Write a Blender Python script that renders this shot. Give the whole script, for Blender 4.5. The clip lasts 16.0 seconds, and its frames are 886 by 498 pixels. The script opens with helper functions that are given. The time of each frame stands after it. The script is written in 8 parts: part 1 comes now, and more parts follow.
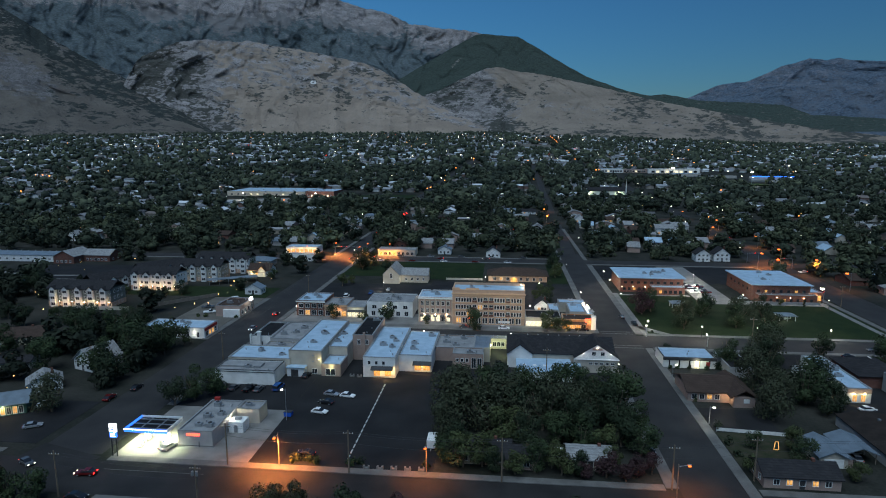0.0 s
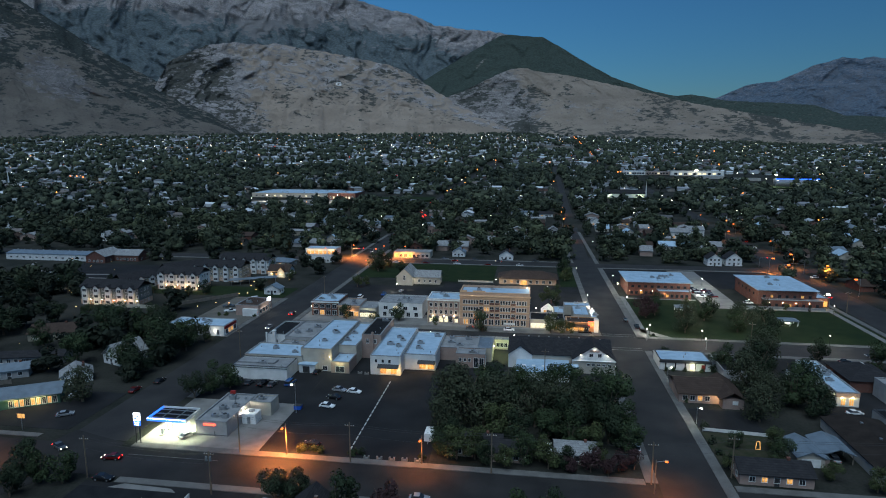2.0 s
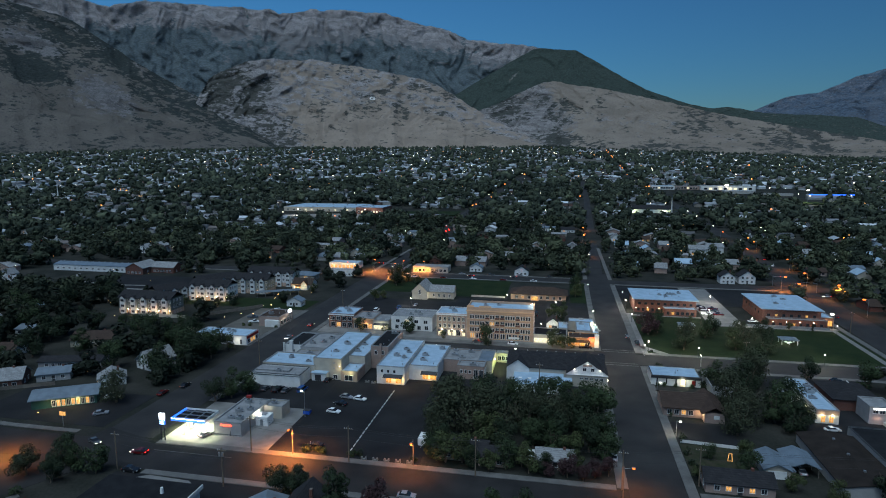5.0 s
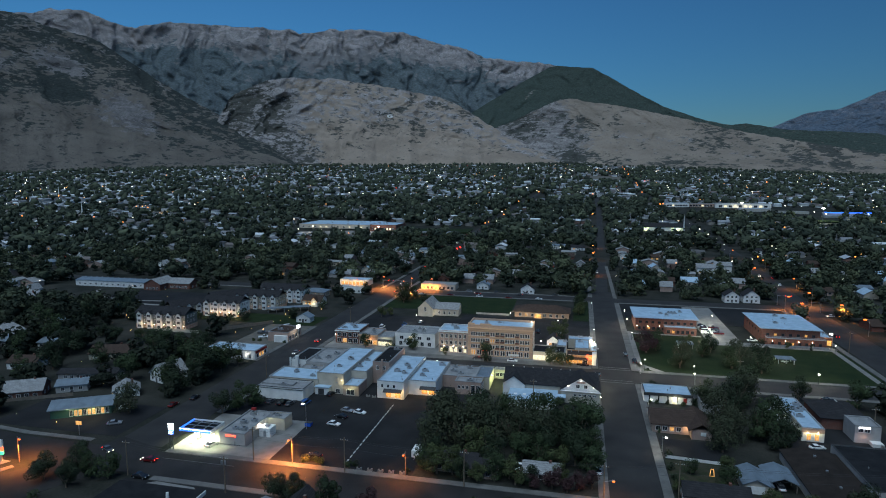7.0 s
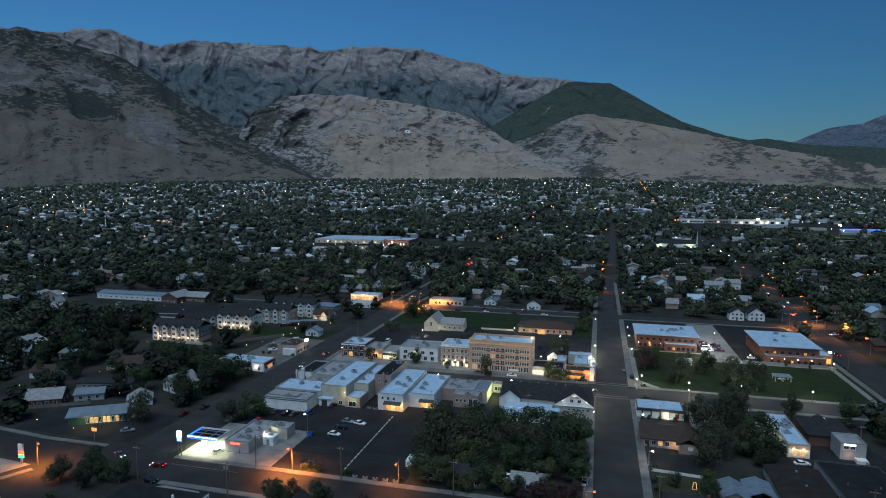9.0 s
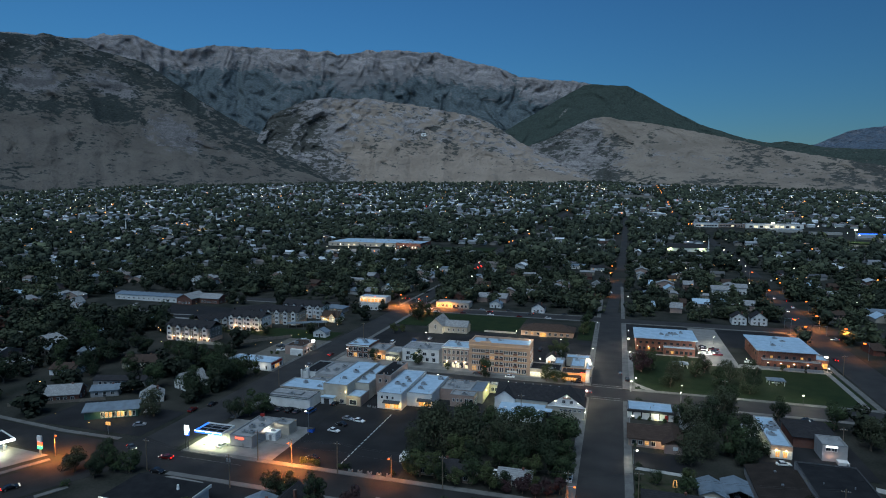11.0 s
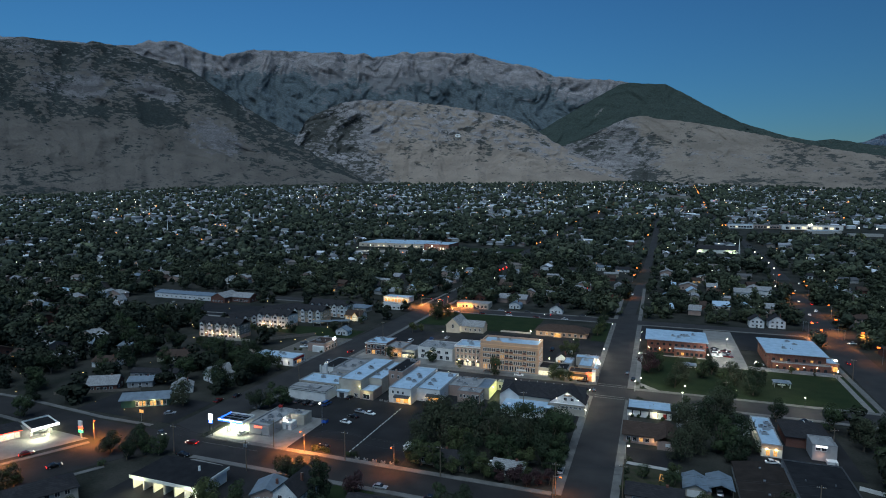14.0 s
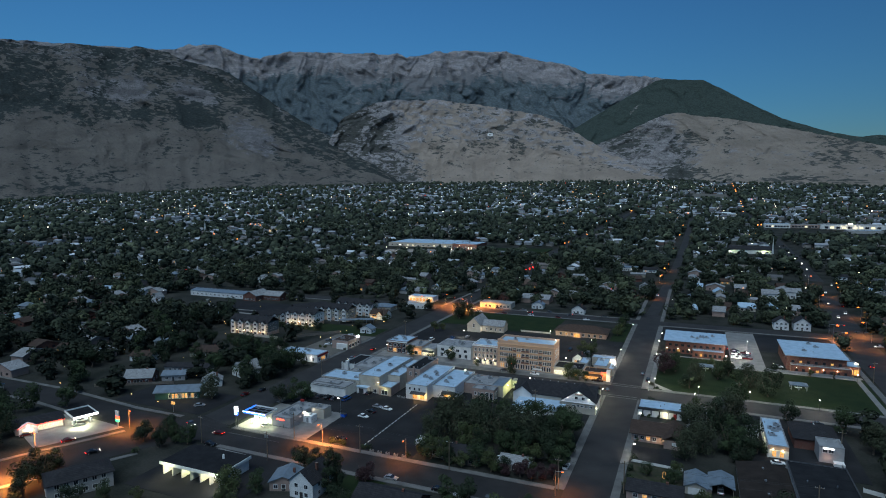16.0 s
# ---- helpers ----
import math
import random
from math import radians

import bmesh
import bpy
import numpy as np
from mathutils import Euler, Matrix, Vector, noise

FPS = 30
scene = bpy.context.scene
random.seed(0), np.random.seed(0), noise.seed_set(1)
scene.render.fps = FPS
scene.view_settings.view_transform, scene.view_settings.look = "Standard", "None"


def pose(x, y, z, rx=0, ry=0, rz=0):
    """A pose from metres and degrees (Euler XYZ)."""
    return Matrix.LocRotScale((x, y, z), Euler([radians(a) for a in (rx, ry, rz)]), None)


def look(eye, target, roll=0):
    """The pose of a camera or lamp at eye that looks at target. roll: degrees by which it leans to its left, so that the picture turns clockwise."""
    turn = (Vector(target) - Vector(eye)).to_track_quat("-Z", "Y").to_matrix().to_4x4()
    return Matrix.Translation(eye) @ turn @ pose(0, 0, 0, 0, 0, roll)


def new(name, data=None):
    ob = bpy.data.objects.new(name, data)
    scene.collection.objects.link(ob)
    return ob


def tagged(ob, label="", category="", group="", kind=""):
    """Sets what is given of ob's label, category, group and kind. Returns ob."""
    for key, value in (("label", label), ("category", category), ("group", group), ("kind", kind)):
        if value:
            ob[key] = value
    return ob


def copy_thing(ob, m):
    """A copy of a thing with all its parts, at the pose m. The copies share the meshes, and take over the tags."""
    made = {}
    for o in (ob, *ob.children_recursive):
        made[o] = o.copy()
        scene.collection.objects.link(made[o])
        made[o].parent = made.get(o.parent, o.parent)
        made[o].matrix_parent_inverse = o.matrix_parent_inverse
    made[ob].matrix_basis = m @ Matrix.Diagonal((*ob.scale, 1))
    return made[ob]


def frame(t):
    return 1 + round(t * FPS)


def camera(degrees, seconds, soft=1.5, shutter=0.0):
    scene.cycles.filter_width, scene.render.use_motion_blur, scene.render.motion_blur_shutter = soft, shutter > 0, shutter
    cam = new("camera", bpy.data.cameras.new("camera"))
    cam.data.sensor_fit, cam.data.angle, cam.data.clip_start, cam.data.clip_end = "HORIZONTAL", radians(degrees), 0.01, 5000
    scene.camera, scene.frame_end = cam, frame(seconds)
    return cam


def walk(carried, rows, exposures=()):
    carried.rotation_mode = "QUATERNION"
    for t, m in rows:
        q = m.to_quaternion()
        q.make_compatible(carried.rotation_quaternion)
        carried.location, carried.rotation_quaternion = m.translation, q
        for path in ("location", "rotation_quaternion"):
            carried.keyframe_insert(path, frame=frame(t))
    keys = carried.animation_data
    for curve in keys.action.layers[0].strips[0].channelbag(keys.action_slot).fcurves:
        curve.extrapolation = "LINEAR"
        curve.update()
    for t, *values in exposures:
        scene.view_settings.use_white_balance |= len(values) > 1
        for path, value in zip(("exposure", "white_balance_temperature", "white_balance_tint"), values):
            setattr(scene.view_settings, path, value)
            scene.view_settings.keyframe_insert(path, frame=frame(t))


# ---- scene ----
cam = camera(72.9, 16.0, soft=1.0)
PATH = [
    (0, (0.738, 13.477, 73.513), (0.542, 15.438, 73.177), -0.0),
    (0.5, (2.59, 11.303, 74.186), (2.374, 13.263, 73.851), 0.0),
    (1, (4.515, 9.096, 75.047), (4.279, 11.054, 74.712), 0.1),
    (1.5, (6.515, 6.908, 75.841), (6.259, 8.863, 75.507), 0.1),
    (2, (8.573, 4.765, 76.656), (8.297, 6.718, 76.321), 0.0),
    (2.5, (10.62, 2.693, 77.55), (10.324, 4.642, 77.216), 0.1),
    (3, (12.659, 0.37, 78.326), (12.344, 2.317, 77.993), 0.0),
    (3.5, (14.689, -1.612, 78.989), (14.356, 0.332, 78.664), 0.0),
    (4, (17.097, -3.682, 79.767), (16.745, -1.739, 79.451), -0.0),
    (6.5, (28.062, -13.118, 83.722), (27.634, -11.181, 83.465), 0.0),
    (7, (30.416, -14.906, 84.257), (29.973, -12.971, 84.014), 0.0),
    (7.5, (32.718, -16.706, 85.231), (32.26, -14.773, 84.998), 0.1),
    (8, (35.008, -18.532, 85.862), (34.535, -16.601, 85.642), 0.1),
    (8.5, (37.419, -20.213, 86.41), (36.93, -18.285, 86.202), 0.1),
    (9, (39.828, -21.969, 86.727), (39.325, -20.043, 86.531), 0.1),
    (11.5, (52.094, -30.044, 89.123), (51.527, -28.135, 88.936), 0.2),
    (12, (54.505, -31.538, 89.606), (53.928, -29.632, 89.419), 0.2),
    (12.5, (57.034, -33.244, 89.938), (56.439, -31.344, 89.751), 0.1),
    (13, (59.783, -34.719, 90.157), (59.163, -32.827, 89.973), 0.1),
    (13.5, (62.301, -36.135, 90.897), (61.656, -34.251, 90.71), 0.0),
    (14, (64.779, -37.469, 91.218), (64.109, -35.594, 91.031), -0.0),
    (14.5, (67.048, -38.924, 91.948), (66.353, -37.059, 91.76), -0.1),
    (15, (69.869, -40.169, 92.521), (69.146, -38.314, 92.33), -0.1),
    (15.5, (72.414, -41.357, 92.845), (71.666, -39.512, 92.656), -0.2),
    (16, (75.295, -42.53, 93.421), (74.521, -40.696, 93.23), -0.2),
]
walk(cam, [(t, look(eye, target, roll)) for t, eye, target, roll in PATH])

# ---- world, sun ----
scene.view_settings.exposure = 0.85
world = bpy.data.worlds.new("dusk_sky")
scene.world = world
world.use_nodes = True
wn = world.node_tree.nodes
sky = wn.new("ShaderNodeTexSky")
sky.sky_type, sky.sun_disc = "NISHITA", False
sky.sun_elevation, sky.sun_rotation = radians(5.0), radians(180 - 40)
sky.air_density, sky.dust_density, sky.ozone_density = 1.0, 0.05, 5.0
wn["Background"].inputs["Strength"].default_value = 0.071
world.node_tree.links.new(sky.outputs["Color"], wn["Background"].inputs["Color"])

sun = new("afterglow", bpy.data.lights.new("afterglow", "SUN"))
sun.data.energy, sun.data.angle, sun.data.color = 1.5, radians(55), (0.64, 0.82, 0.97)
sun.matrix_world = look((-50, -225, 520), (0, 0, 0))

LAMP = 0.7  # strength of all the town's electric light


# ---- materials ----
def node_mat(name):
    m = bpy.data.materials.new(name)
    m.use_nodes = True
    nt = m.node_tree
    return m, nt, nt.nodes["Principled BSDF"]


def surface(name, a, b=None, rough=0.8, metal=0.0, scale=0.6, fine=9.0, bump=0.25, island=0.0, random_object=0.0, spec=0.3):
    """Two colours mixed by a broad and a fine noise, with a little relief."""
    m, nt, p = node_mat(name)
    N, L = nt.nodes.new, nt.links.new
    b = b or tuple(v * 0.7 for v in a)
    co = N("ShaderNodeTexCoord")
    broad, grain = N("ShaderNodeTexNoise"), N("ShaderNodeTexNoise")
    broad.inputs["Scale"].default_value, broad.inputs["Detail"].default_value = scale, 5
    grain.inputs["Scale"].default_value, grain.inputs["Detail"].default_value = fine, 3
    for n in (broad, grain):
        L(co.outputs["Object"], n.inputs["Vector"])
    add = N("ShaderNodeMath")
    add.operation = "MULTIPLY_ADD"
    add.inputs[1].default_value = 0.35
    L(grain.outputs["Fac"], add.inputs[0])
    L(broad.outputs["Fac"], add.inputs[2])
    ramp = N("ShaderNodeValToRGB")
    ramp.color_ramp.elements[0].position, ramp.color_ramp.elements[1].position = 0.48, 0.86
    ramp.color_ramp.elements[0].color, ramp.color_ramp.elements[1].color = (*a, 1), (*b, 1)
    L(add.outputs[0], ramp.inputs["Fac"])
    out = ramp.outputs["Color"]
    if island or random_object:
        src = N("ShaderNodeNewGeometry").outputs["Random Per Island"] if island else N("ShaderNodeObjectInfo").outputs["Random"]
        amount = island or random_object
        hsv = N("ShaderNodeHueSaturation")
        rng = N("ShaderNodeMapRange")
        rng.inputs["To Min"].default_value, rng.inputs["To Max"].default_value = 1 - amount, 1 + amount
        L(src, rng.inputs["Value"])
        L(rng.outputs["Result"], hsv.inputs["Value"])
        L(out, hsv.inputs["Color"])
        out = hsv.outputs["Color"]
    L(out, p.inputs["Base Color"])
    p.inputs["Roughness"].default_value, p.inputs["Metallic"].default_value = rough, metal
    p.inputs["Specular IOR Level"].default_value = spec
    if bump:
        bn = N("ShaderNodeBump")
        bn.inputs["Strength"].default_value, bn.inputs["Distance"].default_value = bump, 0.05
        L(grain.outputs["Fac"], bn.inputs["Height"])
        L(bn.outputs["Normal"], p.inputs["Normal"])
    return m


def courses(name, a, b, mortar, width, height, rough=0.85):
    """Masonry or siding in courses, at its real size, on upright walls."""
    m, nt, p = node_mat(name)
    N, L = nt.nodes.new, nt.links.new
    co, sep, add, com = N("ShaderNodeTexCoord"), N("ShaderNodeSeparateXYZ"), N("ShaderNodeMath"), N("ShaderNodeCombineXYZ")
    L(co.outputs["Object"], sep.inputs[0])
    L(sep.outputs["X"], add.inputs[0]), L(sep.outputs["Y"], add.inputs[1])
    L(add.outputs[0], com.inputs["X"]), L(sep.outputs["Z"], com.inputs["Y"])
    br, no, mx = N("ShaderNodeTexBrick"), N("ShaderNodeTexNoise"), N("ShaderNodeMixRGB")
    br.inputs["Scale"].default_value, br.inputs["Brick Width"].default_value, br.inputs["Row Height"].default_value = 1.0, width, height
    br.inputs["Mortar Size"].default_value = min(width, height) * 0.06
    br.inputs["Color1"].default_value, br.inputs["Color2"].default_value, br.inputs["Mortar"].default_value = (*a, 1), (*b, 1), (*mortar, 1)
    no.inputs["Scale"].default_value, no.inputs["Detail"].default_value = 0.5, 6
    L(com.outputs[0], br.inputs["Vector"]), L(co.outputs["Object"], no.inputs["Vector"])
    mx.blend_type, mx.inputs["Fac"].default_value = "MULTIPLY", 0.45
    L(br.outputs["Color"], mx.inputs["Color1"]), L(no.outputs["Color"], mx.inputs["Color2"])
    bw = N("ShaderNodeRGBToBW")
    cr = N("ShaderNodeMapRange")
    cr.inputs["From Min"].default_value, cr.inputs["From Max"].default_value = 0.3, 0.7
    cr.inputs["To Min"].default_value, cr.inputs["To Max"].default_value = 0.6, 1.15
    L(no.outputs["Color"], bw.inputs[0]), L(bw.outputs[0], cr.inputs["Value"]), L(cr.outputs["Result"], mx.inputs["Color2"])
    L(mx.outputs["Color"], p.inputs["Base Color"])
    p.inputs["Roughness"].default_value, p.inputs["Specular IOR Level"].default_value = rough, 0.15
    bn = N("ShaderNodeBump")
    bn.inputs["Strength"].default_value, bn.inputs["Distance"].default_value = 0.4, 0.02
    L(br.outputs["Fac"], bn.inputs["Height"])
    bn.invert = True
    L(bn.outputs["Normal"], p.inputs["Normal"])
    return m


def glow(name, colour, strength, sampled=False):
    m, nt, p = node_mat(name)
    p.inputs["Base Color"].default_value = (*colour, 1)
    p.inputs["Emission Color"].default_value = (*colour, 1)
    p.inputs["Emission Strength"].default_value = strength * LAMP
    if not sampled:
        m.cycles.emission_sampling = "NONE"
    return m


def lit_glass(name, colour, strength):
    """A lit room behind a pane: brighter and dimmer patches."""
    m, nt, p = node_mat(name)
    N, L = nt.nodes.new, nt.links.new
    co, no, rg = N("ShaderNodeTexCoord"), N("ShaderNodeTexNoise"), N("ShaderNodeMapRange")
    no.inputs["Scale"].default_value = 1.3
    rg.inputs["From Min"].default_value, rg.inputs["From Max"].default_value = 0.35, 0.65
    rg.inputs["To Min"].default_value, rg.inputs["To Max"].default_value = 0.35 * strength * LAMP, 1.3 * strength * LAMP
    L(co.outputs["Object"], no.inputs["Vector"]), L(no.outputs["Fac"], rg.inputs["Value"])
    L(rg.outputs["Result"], p.inputs["Emission Strength"])
    p.inputs["Base Color"].default_value, p.inputs["Emission Color"].default_value = (*(c * 0.3 for c in colour), 1), (*colour, 1)
    p.inputs["Roughness"].default_value = 0.15
    m.cycles.emission_sampling = "NONE"
    return m


def slope_mat(name, grass, rock, shrub, size=330.0, strata=0.0, pale=1.35):
    """Mountain side: dry grass, bare banded rock and dark scrub, laid out by the mesh's own "rock" and "scrub" amounts
    and broken up by finer noise that lies along the slope."""
    m, nt, p = node_mat(name)
    N, L = nt.nodes.new, nt.links.new
    co = N("ShaderNodeTexCoord")

    def noise_at(scale, stretch, detail=8, rough=0.62):
        mp, n = N("ShaderNodeMapping"), N("ShaderNodeTexNoise")
        mp.inputs["Scale"].default_value = stretch
        n.inputs["Scale"].default_value, n.inputs["Detail"].default_value, n.inputs["Roughness"].default_value = scale, detail, rough
        L(co.outputs["Object"], mp.inputs["Vector"]), L(mp.outputs[0], n.inputs["Vector"])
        return n.outputs["Fac"]

    def band(src, lo, hi, to=(0.0, 1.0)):
        r = N("ShaderNodeMapRange")
        r.interpolation_type = "SMOOTHSTEP"
        for key, v in (("From Min", lo), ("From Max", hi), ("To Min", to[0]), ("To Max", to[1])):
            r.inputs[key].default_value = v
        L(src, r.inputs["Value"])
        return r.outputs["Result"]

    def math_(op, x, y, z=None):
        n = N("ShaderNodeMath")
        n.operation = op
        for i, v in enumerate((x, y, z)):
            if v is None:
                continue
            if isinstance(v, (int, float)):
                n.inputs[i].default_value = v
            else:
                L(v, n.inputs[i])
        return n.outputs[0]

    def mixed(fac, c1, c2, kind="MIX"):
        n = N("ShaderNodeMixRGB")
        n.blend_type = kind
        for i, v in (("Fac", fac), ("Color1", c1), ("Color2", c2)):
            if isinstance(v, tuple):
                n.inputs[i].default_value = (*v, 1)
            elif isinstance(v, (int, float)):
                n.inputs[i].default_value = v
            else:
                L(v, n.inputs[i])
        return n.outputs[0]

    def amount(key):
        n = N("ShaderNodeAttribute")
        n.attribute_name = key
        return n.outputs["Fac"]

    broad = noise_at(2.2 / size, (1, 1, 1.4), 6)
    patch_ = noise_at(8 / size, (0.75, 0.9, 1.3), 8, 0.68)
    clumps = noise_at(17 / size, (0.6, 0.8, 1.8), 3, 0.6)
    dots = noise_at(44 / size, (0.55, 0.8, 1.7), 2, 0.6)
    grit = noise_at(60 / size, (1, 1, 1.5), 5, 0.75)
    # beds of rock, nearly level, broken by noise
    pos = N("ShaderNodeSeparateXYZ")
    L(co.outputs["Object"], pos.inputs[0])
    level = math_("MULTIPLY_ADD", broad, 260.0, pos.outputs["Z"])
    level = math_("MULTIPLY_ADD", pos.outputs["X"], 0.05, level)
    bed = N("ShaderNodeTexNoise")
    bed.noise_dimensions = "1D"
    bed.inputs["Scale"].default_value, bed.inputs["Detail"].default_value = 0.022, 4
    L(level, bed.inputs["W"])
    rocky = math_("MULTIPLY_ADD", patch_, 2.0, amount("rock"))
    rocky = math_("MULTIPLY_ADD", bed.outputs["Fac"], strata, rocky)
    rock_col = mixed(band(bed.outputs["Fac"], 0.36, 0.64), tuple(v / pale for v in rock), tuple(v * pale ** 0.6 for v in rock))
    rock_col = mixed(band(grit, 0.36, 0.56), mixed(0.75, rock_col, (0.35, 0.35, 0.36), "MULTIPLY"), rock_col)
    dry = mixed(band(broad, 0.35, 0.68), grass, tuple(v * 0.74 for v in grass))
    dry = mixed(band(grit, 0.48, 0.72, (0.0, 0.6)), dry, tuple(v * 0.6 for v in grass))
    col = mixed(band(rocky, 1.38 + 0.5 * strata, 1.64 + 0.5 * strata), dry, rock_col)
    cover = math_("MULTIPLY_ADD", patch_, 2.2, amount("scrub"))
    cover = math_("MULTIPLY_ADD", clumps, 1.5, cover)
    cover = math_("MULTIPLY_ADD", dots, 0.7, cover)
    wood = mixed(band(dots, 0.35, 0.68), shrub, tuple(v * 1.55 for v in shrub))
    col = mixed(band(cover, 2.40, 2.60), col, wood)
    L(col, p.inputs["Base Color"])
    p.inputs["Roughness"].default_value, p.inputs["Specular IOR Level"].default_value = 0.95, 0.1
    bn = N("ShaderNodeBump")
    bn.inputs["Strength"].default_value, bn.inputs["Distance"].default_value = 1.0, size * 0.085
    L(math_("MULTIPLY_ADD", grit, 0.22, math_("MULTIPLY_ADD", dots, 0.3, patch_)), bn.inputs["Height"]), L(bn.outputs["Normal"], p.inputs["Normal"])
    return m


ASPHALT = surface("asphalt", (0.020, 0.020, 0.021), (0.035, 0.034, 0.0335), 0.85, scale=0.12, fine=3.0, spec=0.2)
LOT = surface("parking_asphalt", (0.014, 0.0145, 0.016), (0.024, 0.0245, 0.026), 0.85, scale=0.1, fine=3.0, spec=0.08)
PAVING = surface("pavement_concrete", (0.135, 0.133, 0.128), (0.08, 0.079, 0.076), 0.9, scale=0.25, fine=4.0)
# front streets' colour is darkened to stand in for a dimmer foreground
DIM_ASPHALT = surface("dark_road_asphalt", (0.019, 0.019, 0.020), (0.032, 0.031, 0.031), 0.85, scale=0.12, fine=3.0, spec=0.08)
CONCRETE = surface("concrete", (0.19, 0.186, 0.178), (0.13, 0.127, 0.12), 0.85, scale=0.25, fine=4.0)
LAWN = surface("lawn", (0.010, 0.020, 0.008), (0.019, 0.029, 0.011), 0.95, scale=0.15, fine=5.0, bump=0.5, spec=0.1)
SOIL = surface("town_ground", (0.011, 0.014, 0.011), (0.040, 0.039, 0.034), 0.95, scale=0.06, fine=1.2, bump=0.5, spec=0.1)
GARDEN = surface("rough_garden", (0.022, 0.030, 0.015), (0.045, 0.040, 0.028), 0.95, scale=0.5, fine=4.0, bump=0.5, spec=0.1)
GRAVEL = surface("gravel", (0.13, 0.12, 0.105), (0.09, 0.085, 0.075), 0.95, scale=0.2, fine=6.0, spec=0.1)
LINE_WHITE = surface("road_paint_white", (0.14, 0.14, 0.138), (0.05, 0.05, 0.05), 0.7, scale=0.9, bump=0.0)
STOP_WHITE = surface("white_stop_paint", (0.55, 0.55, 0.54), (0.38, 0.38, 0.37), 0.7, scale=1.5, bump=0.0)
# white membrane with the dusk sky's blue put into its colour
ROOF_DUSK_BLUE = surface("white_roof_membrane", (0.35, 0.47, 0.58), (0.26, 0.36, 0.45), 0.55, scale=0.35, fine=2.5, bump=0.12)
ROOF_GREY = surface("grey_roof_felt", (0.17, 0.175, 0.18), (0.26, 0.265, 0.27), 0.8, scale=0.3, fine=2.5)
ROOF_BLACK = surface("black_roof_felt", (0.012, 0.013, 0.015), (0.021, 0.022, 0.024), 0.9, scale=0.3, fine=2.5, spec=0.06)
SHINGLE_DARK = courses("dark_shingles", (0.021, 0.021, 0.024), (0.032, 0.031, 0.033), (0.013, 0.013, 0.014), 0.9, 0.3)
SHINGLE_BROWN = courses("brown_shingles", (0.048, 0.032, 0.026), (0.062, 0.042, 0.033), (0.036, 0.025, 0.02), 0.9, 0.3)
SHINGLE_GREY = courses("grey_shingles", (0.21, 0.215, 0.22), (0.28, 0.285, 0.29), (0.12, 0.12, 0.12), 0.9, 0.3)
ROOF_UMBER = surface("dark_umber_roof", (0.019, 0.016, 0.0145), (0.032, 0.026, 0.023), 0.9, scale=0.3, fine=2.5, spec=0.06)
# pale metal, tinted with the same dusk blue
METAL_ROOF = surface("pale_metal_roof", (0.20, 0.245, 0.285), (0.14, 0.172, 0.20), 0.4, 0.3, scale=0.4, bump=0.1)
BRICK_RED = courses("red_brick", (0.17, 0.072, 0.054), (0.13, 0.056, 0.044), (0.15, 0.12, 0.105), 0.22, 0.075)
BRICK_TAN = courses("tan_brick", (0.52, 0.335, 0.235), (0.45, 0.285, 0.20), (0.36, 0.28, 0.22), 0.22, 0.075)
BRICK_PINK = courses("faded_pink_brick", (0.38, 0.27, 0.23), (0.33, 0.23, 0.19), (0.3, 0.25, 0.22), 0.22, 0.075)
STUCCO_WHITE = surface("white_painted_wall", (0.72, 0.71, 0.69), (0.58, 0.57, 0.55), 0.85, scale=0.4, fine=5.0)
STUCCO_BEIGE = surface("beige_stucco", (0.46, 0.41, 0.34), (0.37, 0.33, 0.275), 0.9, scale=0.4, fine=5.0)
STUCCO_GREY = surface("grey_stucco", (0.36, 0.35, 0.34), (0.28, 0.275, 0.27), 0.9, scale=0.4, fine=5.0)
SIDING_WHITE = courses("white_siding", (0.70, 0.70, 0.69), (0.66, 0.66, 0.65), (0.42, 0.42, 0.42), 4.0, 0.2)
SIDING_GREY = courses("grey_green_siding", (0.17, 0.185, 0.17), (0.15, 0.165, 0.15), (0.09, 0.1, 0.09), 4.0, 0.2)
SIDING_TAN = courses("tan_siding", (0.36, 0.32, 0.25), (0.33, 0.29, 0.225), (0.2, 0.18, 0.14), 4.0, 0.2)
GREEN_WALL = surface("dark_green_panel", (0.03, 0.10, 0.08), (0.025, 0.075, 0.06), 0.7)
TRIM_WHITE = surface("white_trim", (0.74, 0.74, 0.72), (0.62, 0.62, 0.60), 0.6, scale=1.0, bump=0.05)
TRIM_DARK = surface("dark_trim", (0.03, 0.03, 0.032), (0.05, 0.05, 0.05), 0.6, scale=1.0, bump=0.05)
TRIM_TAN = surface("tan_cornice", (0.62, 0.40, 0.25), (0.52, 0.33, 0.21), 0.7, scale=1.0)
STEEL = surface("galvanised_steel", (0.42, 0.43, 0.44), (0.30, 0.31, 0.32), 0.45, 0.7, scale=0.8, bump=0.08)
WOOD_POLE = surface("weathered_pole_wood", (0.12, 0.09, 0.065), (0.18, 0.14, 0.1), 0.9, scale=1.2)
FENCE_WOOD = surface("grey_fence_wood", (0.20, 0.17, 0.14), (0.14, 0.12, 0.1), 0.9, scale=0.8)
RED_PAINT = surface("red_paint", (0.32, 0.025, 0.02), (0.24, 0.02, 0.016), 0.5, scale=1.0, bump=0.05)
BLUE_PAINT = surface("blue_paint", (0.02, 0.12, 0.55), (0.02, 0.09, 0.42), 0.5, scale=1.0, bump=0.05)
